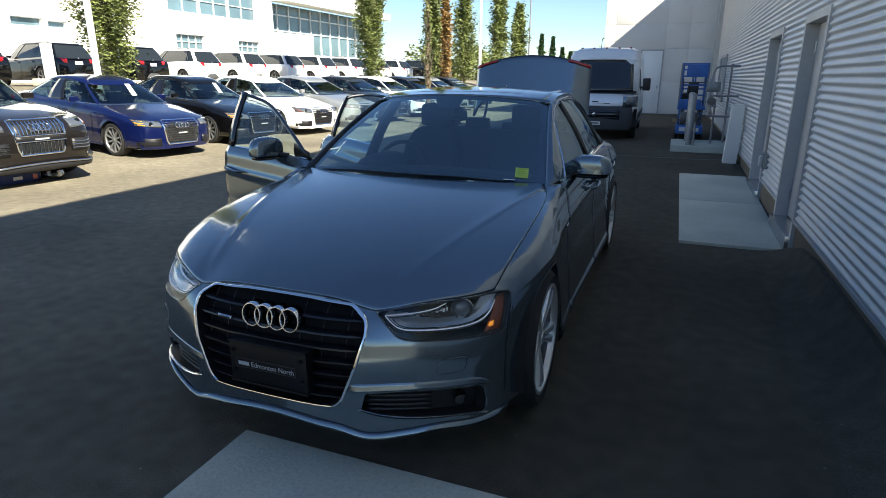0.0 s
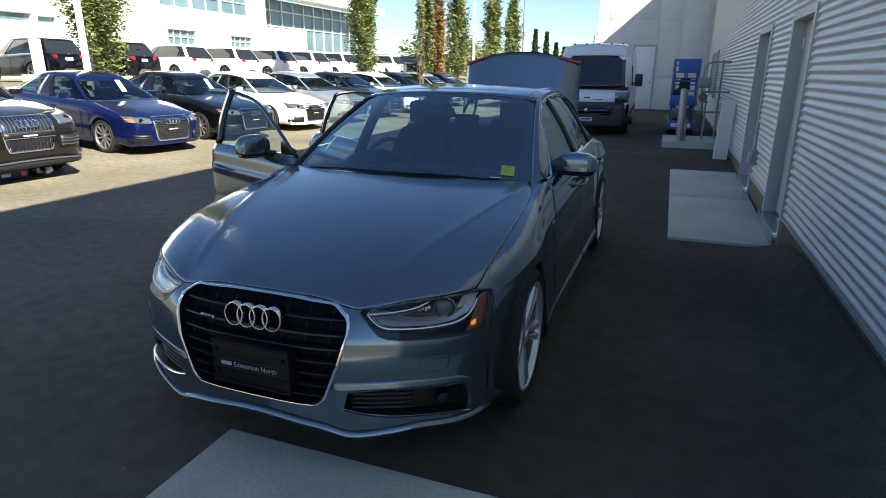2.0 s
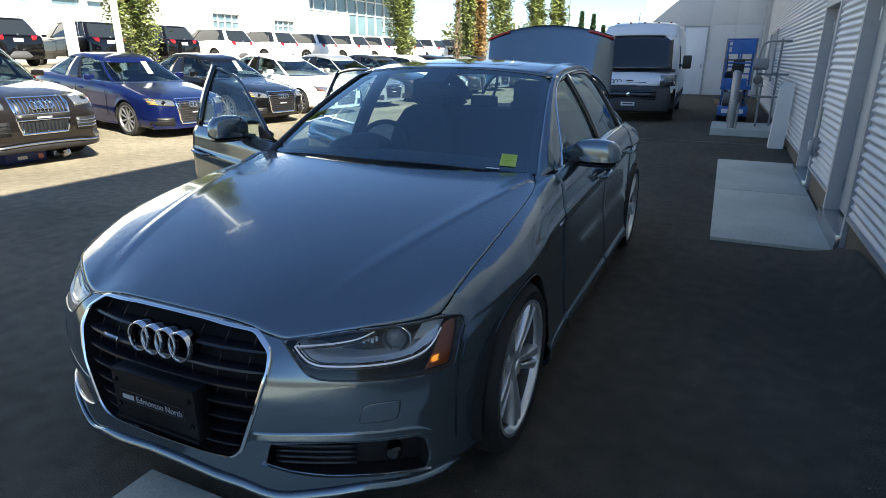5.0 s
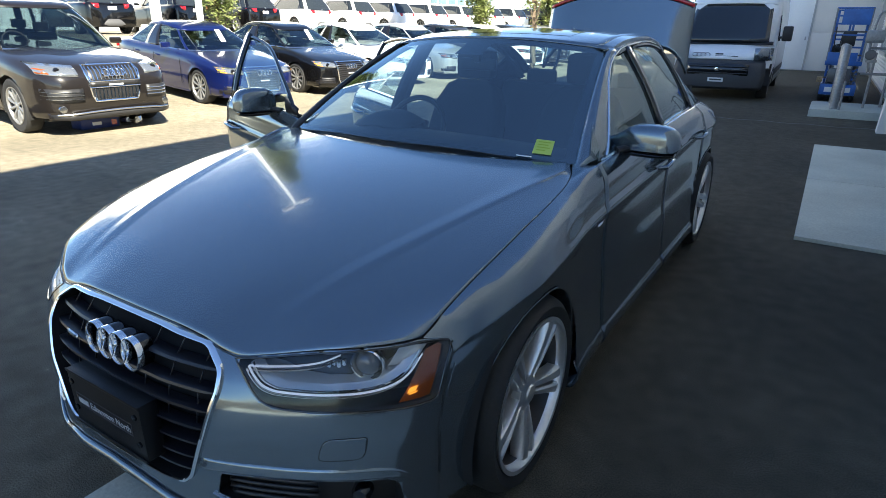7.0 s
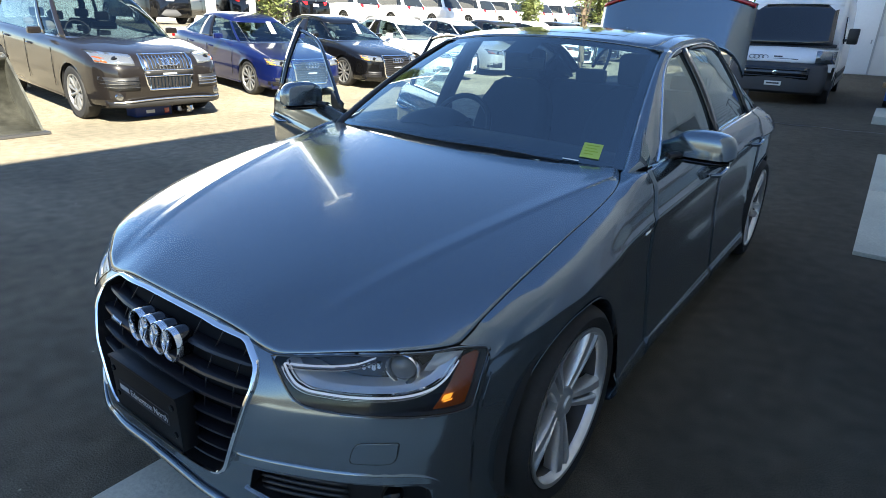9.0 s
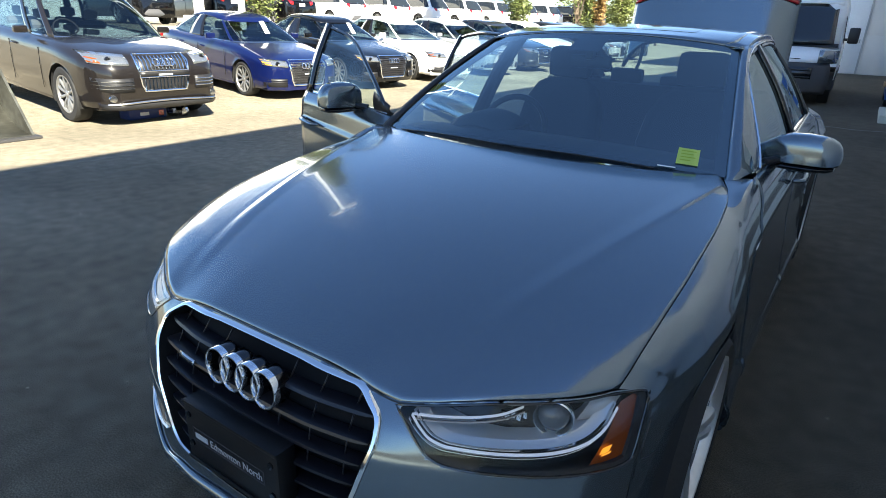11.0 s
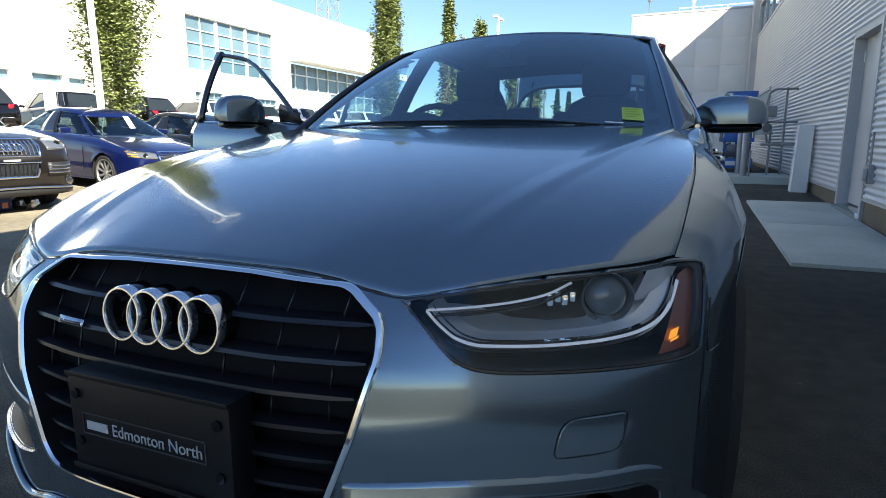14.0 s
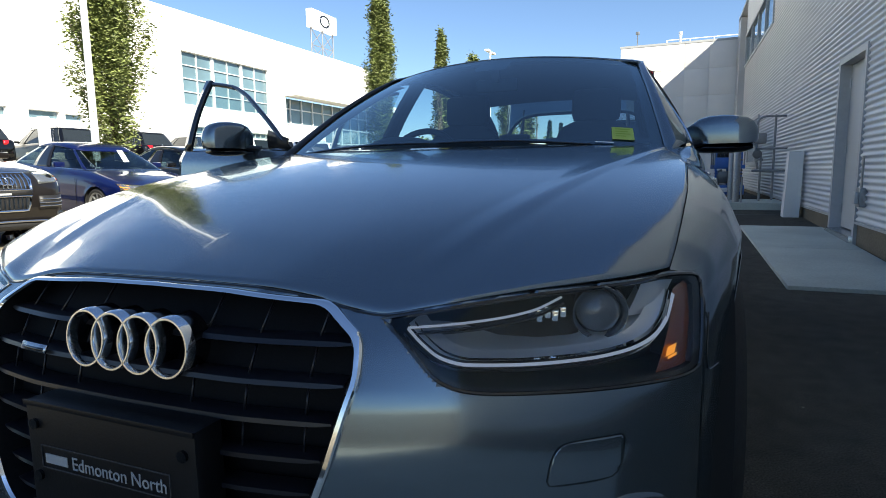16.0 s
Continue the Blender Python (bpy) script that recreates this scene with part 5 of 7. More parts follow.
def lot_car(name, label, k, body, base, yaw, plate=True, group="", rear_first=False, grille="bars", lit=False, pitch=0.0):
    """A parked car from a table k of lengths; its nose at its base, facing -y before the turn."""
    turn = Matrix.Translation(base) @ pose(0, 0, 0, pitch, 0, yaw) @ Matrix.Diagonal((1.05, 1.05, 1.05, 1))
    ob = thing(name, label, "car", base, group)
    Site.shape = lambda v: turn @ v
    L, W, H, wb, fo, tr = k["L"], k["W"], k["H"], k["wb"], k["fo"], k["tyre"]
    top, mid, wid = curve(k["shoulder"]), curve(k["middle"]), curve(k["plan"])
    rows = []
    ys_ = sorted(set(steps(0, .5, 12) + steps(.5, L - .45, 40) + steps(L - .45, L, 12)))
    for y in ys_:
        w, zs, zc = wid(y), top(y), mid(y)
        f = k["foot"] if y < L * .5 else k["foot"] + .02
        sec = [(0, zc), (w * .45, zc - .006), (w * .78, zs + (zc - zs) * .45), (w * .92, zs + .005), (w * .985, zs - .05), (w, zs - .14), (w * 1.012, zs * .60), (w * 1.015, zs * .52), (w * 1.0, zs * .38), (w * .99, f + .04), (w * .93, f), (0, f)]
        sec = smooth_points(sec, 3)
        rows.append([(x, y, z) for x, z in sec] )
    right = grid(rows)
    axles = (fo, fo + wb)
    right = cut_round(right, [(a, tr, tr * 1.11) for a in axles], (1, 2), lambda v: abs(v[0]) > W * .62)
    right = ([(x, y, max(z, k["foot"])) for x, y, z in right[0]], right[1])
    left = ([(-x, y, z) for x, y, z in right[0]], right[1])
    ends = [tuple((x, y, z) for x, y, z in rows[i]) for i in (0, -1)]
    caps = []
    for r in ends:
        pts = list(r) + [(-x, y, z) for x, y, z in reversed(r)]
        caps.append((pts, [tuple(range(len(pts)))]))
    shell = part("body", *join(right, left, *caps), body, ob, sharp=50)
    for a in axles:
        for s in (1, -1):
            part("wheel_well", *grid([[(s * x, a + tr * 1.12 * math.cos(t), tr + tr * 1.12 * math.sin(t)) for t in steps(-.35, math.pi + .35, 18)] for x in (W * .985, W * .5)]), WELL, ob)
            wheel(ob, s * (W - .015), a, tr, s, tr, tr * k.get("rim", .74), .22, k.get("twin", True), LOT_ALLOY, k.get("spokes", 5))
    # glasshouse
    g = k["cabin"]
    n = 72
    lo = rounded(g["w0"], g["y0"], g["y1"], .34, n, 0)
    hi = rounded(g["w1"], g["y2"], g["y3"], .42, n, 0)
    zroof = H - .05
    arc = k.get("arc", .04)
    cyr, lyr = (g["y2"] + g["y3"]) / 2, (g["y3"] - g["y2"]) / 2

    def shell_point(i, t, out=0.0):
        (x0, y0, _), (x1, y1, _) = lo[i % n], hi[i % n]
        zb = g["z0"] - .02
        b = math.sin(math.pi * t) * .028
        x, y = x0 + (x1 - x0) * t, y0 + (y1 - y0) * t
        d = Vector((x0, (y0 - (g["y0"] + g["y1"]) / 2) * .4, 0))
        d = d.normalized() if d.length > 0 else d
        return (x + d.x * (b + out), y + d.y * (b + out), zb + (zroof - arc * ((y1 - cyr) / lyr) ** 2 - zb) * t + out * .3)
    part("glass", *grid([[shell_point(i, t) for i in range(n + 1)] for t in steps(0, 1, 8)]), k.get("glass", CAR_GLASS), ob, "clear glass all round").visible_shadow = False
    cap = [[shell_point(i, t, .006) for i in range(n + 1)] for t in (.93, 1.0)]
    for q, dz in ((.96, .022), (.88, .038), (.6, .048), (.25, .052), (0.0, .052)):
        cy = (g["y2"] + g["y3"]) / 2
        cap.append([(hi[i % n][0] * q, cy + (hi[i % n][1] - cy) * q, zroof + dz - arc * q * q * ((hi[i % n][1] - cy) / lyr) ** 2) for i in range(n + 1)])
    part("roof", *grid(cap), k.get("roof_paint", body), ob, thick=0.01)

    def pillar(i0, i1, mat, nm):
        idx = [i0 + (i1 - i0) * j / 4 for j in range(5)]
        def sp(f, t):
            a, b = Vector(shell_point(int(math.floor(f)), t, .007)), Vector(shell_point(int(math.floor(f)) + 1, t, .007))
            return tuple(a + (b - a) * (f - math.floor(f)))
        part(nm, *grid([[sp(f % n, t) for f in idx] for t in steps(0, .97, 8)]), mat, ob, thick=0.008)
    for s in (1, -1):
        for i0, i1, mat, nm in k["pillars"]:
            pillar(s * i0, s * i1, body if mat else GLOSS_BLACK, nm)
    part("belt_trim", *grid([[shell_point(i, t, .01) for i in range(n + 1)] for t in (-.03, .035)]), k.get("trim", GLOSS_BLACK), ob)
    # simple cabin
    part("cabin_floor", *box(-g["w0"] + .12, g["w0"] - .12, g["y0"] + .25, g["y1"] - .15, .3, g["z0"] - .12), CABIN, ob, smooth=False)
    for x in (-.36, .36):
        for yy in ((g["y0"] + g["y1"]) / 2 - .25, (g["y0"] + g["y1"]) / 2 + .6):
            part("seat_back", *box(x - .22, x + .22, yy, yy + .14, g["z0"] - .2, g["z0"] + .12, .05), k.get("seats", CLOTH), ob)
            part("headrest", *box(x - .11, x + .11, yy + .02, yy + .12, g["z0"] + .14, g["z0"] + .28, .035), k.get("seats", CLOTH), ob)
    sw_ = Matrix.Translation((-.36, g["y0"] + .85, g["z0"] + .02)) @ pose(0, 0, 0, 65, 0, 0)
    part("steering_wheel", *move(tube([(.18 * math.cos(a), .18 * math.sin(a), 0) for a in steps(0, 2 * math.pi, 20)[:-1]], .014, 6, True), sw_), BLACK_PLASTIC, ob)
    for s in (1, -1):
        c = (s * (wid(g["y0"] + .55) + .07), g["y0"] + .62, g["z0"] + .06)
        part("door_mirror", *box(c[0] - .10, c[0] + .08, c[1] - .045, c[1] + .045, c[2] - .05, c[2] + .05, .03), body, ob)
        for yd in k["doors"]:
            w_ = wid(yd)
            part("door_gap", *tube([(s * (w_ + .004 + .012 * (1 if z < .8 else 0)), yd, z) for z in steps(k["foot"] + .14, top(yd) - .12, 5)], .004, 4), GLOSS_BLACK, ob)
        for yh in k["handles"]:
            part("door_handle", *tube([(s * (wid(yh) + .004), yh, top(yh) - .155), (s * (wid(yh) + .03), yh + .04, top(yh) - .15), (s * (wid(yh) + .03), yh + .15, top(yh) - .145), (s * (wid(yh) + .004), yh + .19, top(yh) - .145)], .012, 6), k.get("handle", body), ob)
        part("side_skirt", *box(s * (W - .05) - .035, s * (W - .05) + .035, fo + tr * 1.15, fo + wb - tr * 1.15, k["foot"] - .01, k["foot"] + .07, .02), k.get("skirt", body), ob)

    def face(x, z, out):
        """A point on the front, on the skin at x, z."""
        y = 0.0
        for _ in range(160):
            w = wid(y)
            r = abs(x) / w
            zs, zc = top(y), mid(y)
            if r <= 1 and np.interp(r, (0, .45, .78, .92, .985, 1), (zc, zc - .006, zs + (zc - zs) * .45, zs + .005, zs - .05, zs - .14)) >= z:
                break
            y += .006
        return (x, y - out, z)
    fz = k["front"]
    # grille
    gw, gz0, gz1 = fz["gw"], fz["g0"], fz["g1"]

    def on(x, z, out):
        """On the skin at x, z, standing out."""
        return (x, face(x, z, out)[1], z)
    zr = steps(gz0, gz1, 6)

    def gwid(z):
        return np.interp(z, (gz0, gz0 + .05, gz1 - .05, gz1), (gw * .80, gw * .87, gw, gw * .93))
    gr = part("grille", *grid([[on(u * gwid(z), z, .006) for u in steps(-1, 1, 8)] for z in zr]), BLACK_PLASTIC, ob, "framed radiator grille", thick=0.006)
    loop = [on(gwid(z), z, .012) for z in zr] + [on(u * gwid(gz1), gz1, .012) for u in steps(.8, -.8, 8)] + [on(-gwid(z), z, .012) for z in reversed(zr)] + [on(u * gwid(gz0), gz0, .012) for u in steps(-.8, .8, 8)]
    part("grille_frame", *tube(loop, .014 if grille == "uprights" else .017, 6, True), CHROME, gr)
    if grille == "uprights":
        for x in steps(-gw * .90, gw * .90, 13):
            for a, b in ((gz1 - .19, gz1 - .02), (gz0 + .02, gz0 + .17)):
                if abs(x) < gwid(b if a > gz0 + .1 else a):
                    part("grille_bar", *tube([on(x, z, .018) for z in steps(a, b, 3)], .0075, 6), CHROME, gr)
        part("plate_panel", *grid([[on(x, z, .022) for x in steps(-gw * .94, gw * .94, 8)] for z in (gz0 + .19, gz1 - .21)]), BLACK_PLASTIC, gr, thick=0.012)
        part("panel_edge", *join(*[tube([on(x, z, .028) for x in steps(-gw * .95, gw * .95, 8)], .007, 5) for z in (gz0 + .185, gz1 - .205)]), CHROME, gr)
    else:
        for z in steps(gz0 + .05, gz1 - .04, 8):
            w_ = gwid(z) * .96
            part("grille_bar", *grid([[on(x, z + dz, o) for x in steps(-w_, w_, 8)] for dz, o in ((-.009, .008), (0, .024), (.009, .008))]), SATIN if grille == "bright" else SLAT, gr)
    pz = (gz0 + gz1) / 2 - .02
    part("plate_bar", *grid([[on(x, z, .038) for x in (-.10, .10)] for z in (pz - .012, pz + .012)]), INK, gr, smooth=False)
    for i in range(4):
        part("emblem_ring", *tube([on(-.105 + .07 * i + .047 * math.cos(a), gz1 - .095 + .047 * math.sin(a), .036) for a in steps(0, 2 * math.pi, 20)[:-1]], .008, 6, True), CHROME, gr)
    for s in (1, -1):
        hx0, hx1, hz0, hz1 = fz["hx0"], fz["hx1"], fz["hz0"], fz["hz1"]
        xs_ = steps(hx0, hx1, 8)
        def lamp_row(f, out):
            return [face(s * x, hz0 + (hz1 - hz0) * f + .03 * i / 8, out) for i, x in enumerate(xs_)]
        hl = part("headlamp", *grid([lamp_row(0, .008), lamp_row(.35, .016), lamp_row(.7, .016), lamp_row(1, .008)]), LENS, ob, "clear headlamp", thick=0.02)
        part("indicator", *grid([r[6:] for r in (lamp_row(.1, .022), lamp_row(.5, .026), lamp_row(.9, .022))]), AMBER_LIT if lit else AMBER, hl, thick=0.01)
        mx = (hx0 + hx1) / 2
        part("projector", *move(lathe([(0, -.02), (.035, -.012), (.045, .01)], 14, "y"), Matrix.Translation(face(s * mx, (hz0 + hz1) / 2 + .01, .012))), GLOSS_BLACK, hl)
        part("lamp_brow", *tube(lamp_row(1.04, .014), .008, 5), GLOSS_BLACK, hl)
        ix = steps(gw + .07, W * .90, 7)
        part("air_intake", *grid([[face(s * x, z, .008) for x in ix] for z in (fz["i0"], (fz["i0"] + fz["i1"]) / 2, fz["i1"])]), BLACK_PLASTIC, ob, thick=0.012)
        for q in (.25, .5, .75):
            part("intake_blade", *tube([face(s * x, fz["i0"] + (fz["i1"] - fz["i0"]) * q, .018) for x in ix], .007, 5), SATIN if grille == "uprights" else SLAT, ob)
        if grille == "uprights":
            part("fog_lamp", *move(lathe([(0, -.03), (.045, -.025), (.055, .0), (.05, .02)], 16, "y"), Matrix.Translation(face(s * .72, .42, .01))), SATIN, ob)
        # tail
        tz = k["tail"]
        part("tail_lamp", *grid([[(s * x, L - .015 - k.get("tail_turn", .16) * ((x - tz["x0"]) / (tz["x1"] - tz["x0"])) ** 2.0 + o, z) for x in steps(tz["x0"], tz["x1"], 5)] for z, o in ((tz["z0"], .012), ((tz["z0"] + tz["z1"]) / 2, .014), (tz["z1"], -.012))]), RED_LENS, ob, "red tail lamp", thick=0.03)
    part("front_lip", *grid([[(x, .02 + .20 * (abs(x) / (W * .9)) ** 2.4 + o, z) for x in steps(-W * .88, W * .88, 14)] for z, o in ((k["foot"] + .10, -.02), (k["foot"] + .04, -.035), (k["foot"], -.02), (k["foot"] - .01, .15))]), k.get("skirt", body), ob, thick=0.01)
    if grille == "uprights":
        part("skid_strip", *tube([(x, face(x, .36, .03)[1], .37 - .05 * abs(x) ** 2) for x in steps(-.78, .78, 16)], .014, 6), SATIN, ob, "bright strip along the bumper")
        part("lower_bumper", *grid([[face(x, z, .012) for x in steps(-.84, .84, 24)] for z in (.27, .31, .345)]), BLACK_PLASTIC, ob, thick=0.012)
    part("rear_skirt", *grid([[(x, L - .01 - .16 * (abs(x) / (W * .9)) ** 2.4 + o, z) for x in steps(-W * .88, W * .88, 14)] for z, o in ((k["foot"] + .28, .01), (k["foot"] + .1, .03), (k["foot"], .0))]), k.get("skirt", GREY_PLASTIC), ob, thick=0.01)
    part("rear_plate", *box(-.15, .15, L + .005, L + .022, k["tail"]["z0"] - .06, k["tail"]["z0"] + .06, .004), PAPER, ob)
    part("rear_emblem", *move(lathe([(0, .012), (.038, .01), (.042, 0)], 18, "y"), Matrix.Translation((0, L + .012, k["tail"]["z1"] + .03))), SATIN, ob)
    if k.get("sheet"):
        z0_ = g["z0"] + .10
        part("window_sheet", *grid([[(x + .10, y, z) for x in (-.055, .055)] for y, z in ((g["y0"] + .30, z0_ + .02), (g["y0"] + .52, z0_ + .24))]), PAPER, ob, "white price sheet behind the glass", thick=0.004)
    if k.get("rails"):
        for s in (1, -1):
            part("roof_bar", *tube([(s * (g["w1"] - .03), g["y2"] + .25, H - .03), (s * (g["w1"] - .03), g["y2"] + .4, H + .02), (s * (g["w1"] - .03), g["y3"] - .4, H + .02), (s * (g["w1"] - .03), g["y3"] - .2, H - .03)], .016, 6), SATIN, ob)
    Site.shape = None
    return ob


LOT_ALLOY = material("lot_alloy", (0.30, 0.305, 0.31), 0.35, 0.7)
CAR_GLASS = pane("car_glass", (0.26, 0.33, 0.35), 1.75)
SEDAN = dict(arc=.085, L=4.46, W=.89, H=1.42, wb=2.63, fo=.86, tyre=.318, rim=.76, foot=.19, spokes=10, twin=False, sheet=True,
             shoulder=[(0, .60), (.06, .66), (.5, .765), (1.25, .90), (1.7, .925), (3.4, .965), (4.1, .985), (4.40, .93), (4.46, .80)],
             middle=[(0, .64), (.05, .70), (.15, .745), (.5, .83), (1.0, .905), (1.3, .95), (2.5, 1.0), (3.7, 1.04), (4.3, 1.03), (4.43, .97), (4.46, .85)],
             plan=[(0, .56), (.05, .66), (.18, .765), (.45, .85), (.86, .885), (2.2, .89), (3.7, .875), (4.2, .80), (4.40, .70), (4.46, .60)],
             cabin=dict(w0=.80, w1=.58, y0=1.16, y1=4.12, y2=1.96, y3=3.34, z0=.955),
             pillars=[(9.5, 11.0, True, "front_pillar"), (17.6, 18.5, False, "centre_pillar"), (26.6, 30.0, True, "rear_pillar")],
             doors=(1.42, 2.45, 3.35), handles=(2.20, 3.08),
             front=dict(gw=.40, g0=.28, g1=.72, hx0=.44, hx1=.80, hz0=.60, hz1=.70, hy=.42, i0=.26, i1=.40), tail=dict(x0=.42, x1=.80, z0=.80, z1=.92), trim=SATIN)
SUV = dict(tail_turn=.20, L=4.65, W=.93, H=1.67, wb=2.81, fo=.86, tyre=.36, rim=.72, foot=.24, spokes=5, twin=False,
           shoulder=[(0, .72), (.06, .80), (.5, .90), (1.2, 1.00), (1.7, 1.02), (3.8, 1.08), (4.45, 1.06), (4.62, .98), (4.65, .85)],
           middle=[(0, .78), (.05, .85), (.2, .92), (.6, .99), (1.2, 1.05), (2.5, 1.10), (4.3, 1.12), (4.55, 1.08), (4.65, .90)],
           plan=[(0, .62), (.06, .72), (.22, .82), (.5, .90), (.9, .925), (2.4, .93), (4.0, .92), (4.45, .86), (4.60, .80), (4.65, .74)],
           cabin=dict(w0=.84, w1=.66, y0=1.18, y1=4.60, y2=1.95, y3=4.18, z0=1.06),
           pillars=[(9.0, 11.0, True, "front_pillar"), (15.6, 16.4, False, "centre_pillar"), (21.5, 22.3, False, "rear_pillar"), (25.5, 29.0, True, "tail_pillar")],
           doors=(1.42, 2.45, 3.40), handles=(2.2, 3.15), skirt=GREY_PLASTIC, rails=True,
           front=dict(gw=.34, g0=.55, g1=.78, hx0=.42, hx1=.82, hz0=.72, hz1=.83, hy=.38, i0=.32, i1=.46), tail=dict(x0=.44, x1=.84, z0=.88, z1=1.03), glass=DARK_GLASS)
BIG = dict(L=5.05, W=.97, H=1.75, wb=3.0, fo=.95, tyre=.375, rim=.68, foot=.26, spokes=10, twin=False,
           shoulder=[(0, .74), (.06, .83), (.5, .96), (1.2, 1.05), (1.8, 1.07), (4.0, 1.12), (4.8, 1.10), (5.0, 1.0), (5.05, .85)],
           middle=[(0, .80), (.05, .90), (.18, .98), (.6, 1.06), (1.2, 1.12), (2.5, 1.15), (4.7, 1.17), (4.95, 1.1), (5.05, .95)],
           plan=[(0, .64), (.06, .74), (.22, .85), (.5, .935), (.95, .965), (2.5, .97), (4.2, .96), (4.8, .88), (5.0, .80), (5.05, .72)],
           cabin=dict(w0=.87, w1=.66, y0=1.22, y1=4.98, y2=2.10, y3=4.45, z0=1.10),
           pillars=[(9.0, 11.0, True, "front_pillar"), (15.4, 16.3, False, "centre_pillar"), (21.2, 22.4, False, "rear_pillar"), (26.0, 29.0, True, "tail_pillar")],
           doors=(1.55, 2.6, 3.6), handles=(2.3, 3.3), rails=True, trim=SATIN, seats=CABIN_PALE,
           front=dict(gw=.37, g0=.50, g1=.97, hx0=.46, hx1=.87, hz0=.83, hz1=.96, hy=.34, i0=.50, i1=.68), tail=dict(x0=.5, x1=.9, z0=.90, z1=1.08))
YAW, PITCH = 83.0, math.degrees(math.atan(LOT_SLOPE))
row_x, ahead = -8.95, Vector((math.cos(radians(YAW - 90)), math.sin(radians(YAW - 90)), 0))


def nose_at(yc, fo):
    p = Vector((row_x, yc, 0)) + ahead * fo
    return (p.x, p.y, ground_height(row_x, yc) - LOT_SLOPE * fo)


BROWN = paint("dark_brown_paint", (0.0095, 0.0080, 0.0076), metal=0.05)
BLUE = paint("deep_blue_paint", (0.003, 0.007, 0.050), metal=0.2)
BLACK = paint("black_paint", (0.0022, 0.0022, 0.0026), metal=0.0)
WHITE = paint("white_car_paint", (0.80, 0.80, 0.79), metal=0.0, flake=0.0, rough=0.4)
SILVER = paint("pale_silver_paint", (0.42, 0.43, 0.43), metal=0.6)
GRAPHITE = paint("graphite_paint", (0.022, 0.024, 0.028), metal=0.4)
lot_car("suv", "dark brown full-size SUV with a barred chrome grille", BIG, BROWN, (-7.38, 3.86, -.04), 87, grille="uprights", group="front row of the lot", pitch=PITCH)
lot_car("sedan_car", "deep blue compact sedan with a price sheet in its window", SEDAN, BLUE, nose_at(7.40, .90), YAW, group="front row of the lot", grille="bright", lit=True, pitch=PITCH)
lot_car("sedan_car", "black compact sedan with a price sheet in its window", SEDAN, BLACK, nose_at(10.05, .90), YAW, group="front row of the lot", lit=True, pitch=PITCH)
SEDAN2 = dict(SEDAN, sheet=False)
for i, (mat_, lab) in enumerate(((WHITE, "white compact sedan parked in the row"), (SILVER, "pale silver compact sedan parked in the row"), (GRAPHITE, "graphite compact sedan parked in the row"),
                                 (WHITE, "white compact sedan parked far down the row"), (GRAPHITE, "graphite compact sedan parked far down the row"), (SILVER, "silver compact sedan parked far down the row"), (GRAPHITE, "dark compact sedan at the row's far end"))):
    lot_car("sedan_car", lab, SEDAN2, mat_, nose_at(12.75 + 2.70 * i, .90), YAW, group="front row of the lot", pitch=PITCH)

# far row: tails to the camera, noses to the white building
row_dir, first = Vector((.10, .995, 0)).normalized(), Vector((-21.0, 22.6, 1.15))
far_yaw = math.degrees(math.atan2(row_dir.y, row_dir.x)) - 180
tail_out = Vector((row_dir.y, -row_dir.x, 0))


def far_nose(i, L=4.65):
    p = first + row_dir * 3.3 * i - tail_out * L
    return (p.x, p.y, ground_height(p.x + L / 2, p.y))


white_suv = lot_car("parked_suv", "white SUV parked tail out before the white building", SUV, WHITE, far_nose(0), far_yaw, group="far row of SUVs")
for i in (1, 2, 3, 4, 5, 6):
    copy_thing(white_suv, Matrix.Translation(far_nose(i)))
dark_suv = lot_car("parked_suv", "black SUV parked tail out before the white building", SUV, BLACK, far_nose(-1.03), far_yaw, group="far row of SUVs")
for i in (-2.08, -3.12, 7.3, 8.2):
    copy_thing(dark_suv, Matrix.Translation(far_nose(i)))

# ---- delivery van ----
van = thing("van", "white high-roofed delivery van with a dark plastic front", "van", (-.33, 12.3, .22))
vt = Matrix.Translation((-.30, 12.0, .21)) @ pose(0, 0, 0, 0, 0, 1.5) @ Matrix.Diagonal((.89, .9, .785, 1))
Site.shape = lambda v: vt @ v
vw = curve([(0, .80), (.06, .93), (.25, 1.00), (1.0, 1.02), (5.3, 1.02), (5.4, .98)])
vtop = curve([(0, 1.00), (.10, 1.14), (.35, 1.27), (.62, 1.36)])
rows = []
for y in steps(0, .62, 12):
    w = vw(y)
    rows.append([(x * w, y + .16 * abs(x) ** 3, z) for x, z in [(sx, vtop(y) - .03 * sx * sx) for sx in steps(-1, 1, 16)]])
part("bonnet", *grid(rows), WHITE_PAINT, van, thick=0.01)
front_van = [[(x * vw(.05) * k, y + .16 * abs(x) ** 3, z) for x in steps(-1, 1, 18)] for y, z, k in ((.0, .98, .97), (-.05, .90, 1.0), (-.10, .70, 1.03), (-.12, .50, 1.03), (-.10, .34, 1.0), (.0, .28, .97))]
part("front_bumper", *grid(front_van), GREY_PLASTIC, van, "dark grey plastic bumper", thick=0.02)
gv = part("grille", *grid([[(x * .62, -.105 + .16 * abs(x * .62) ** 3, z) for x in steps(-1, 1, 10)] for z in (.62, .88)]), GLOSS_BLACK, van, thick=0.02)
for z in (.67, .75, .83):
    part("grille_bar", *tube([(x * .60, -.125 + .16 * abs(x * .6) ** 3, z) for x in steps(-1, 1, 10)], .012, 6), GREY_PLASTIC, gv)
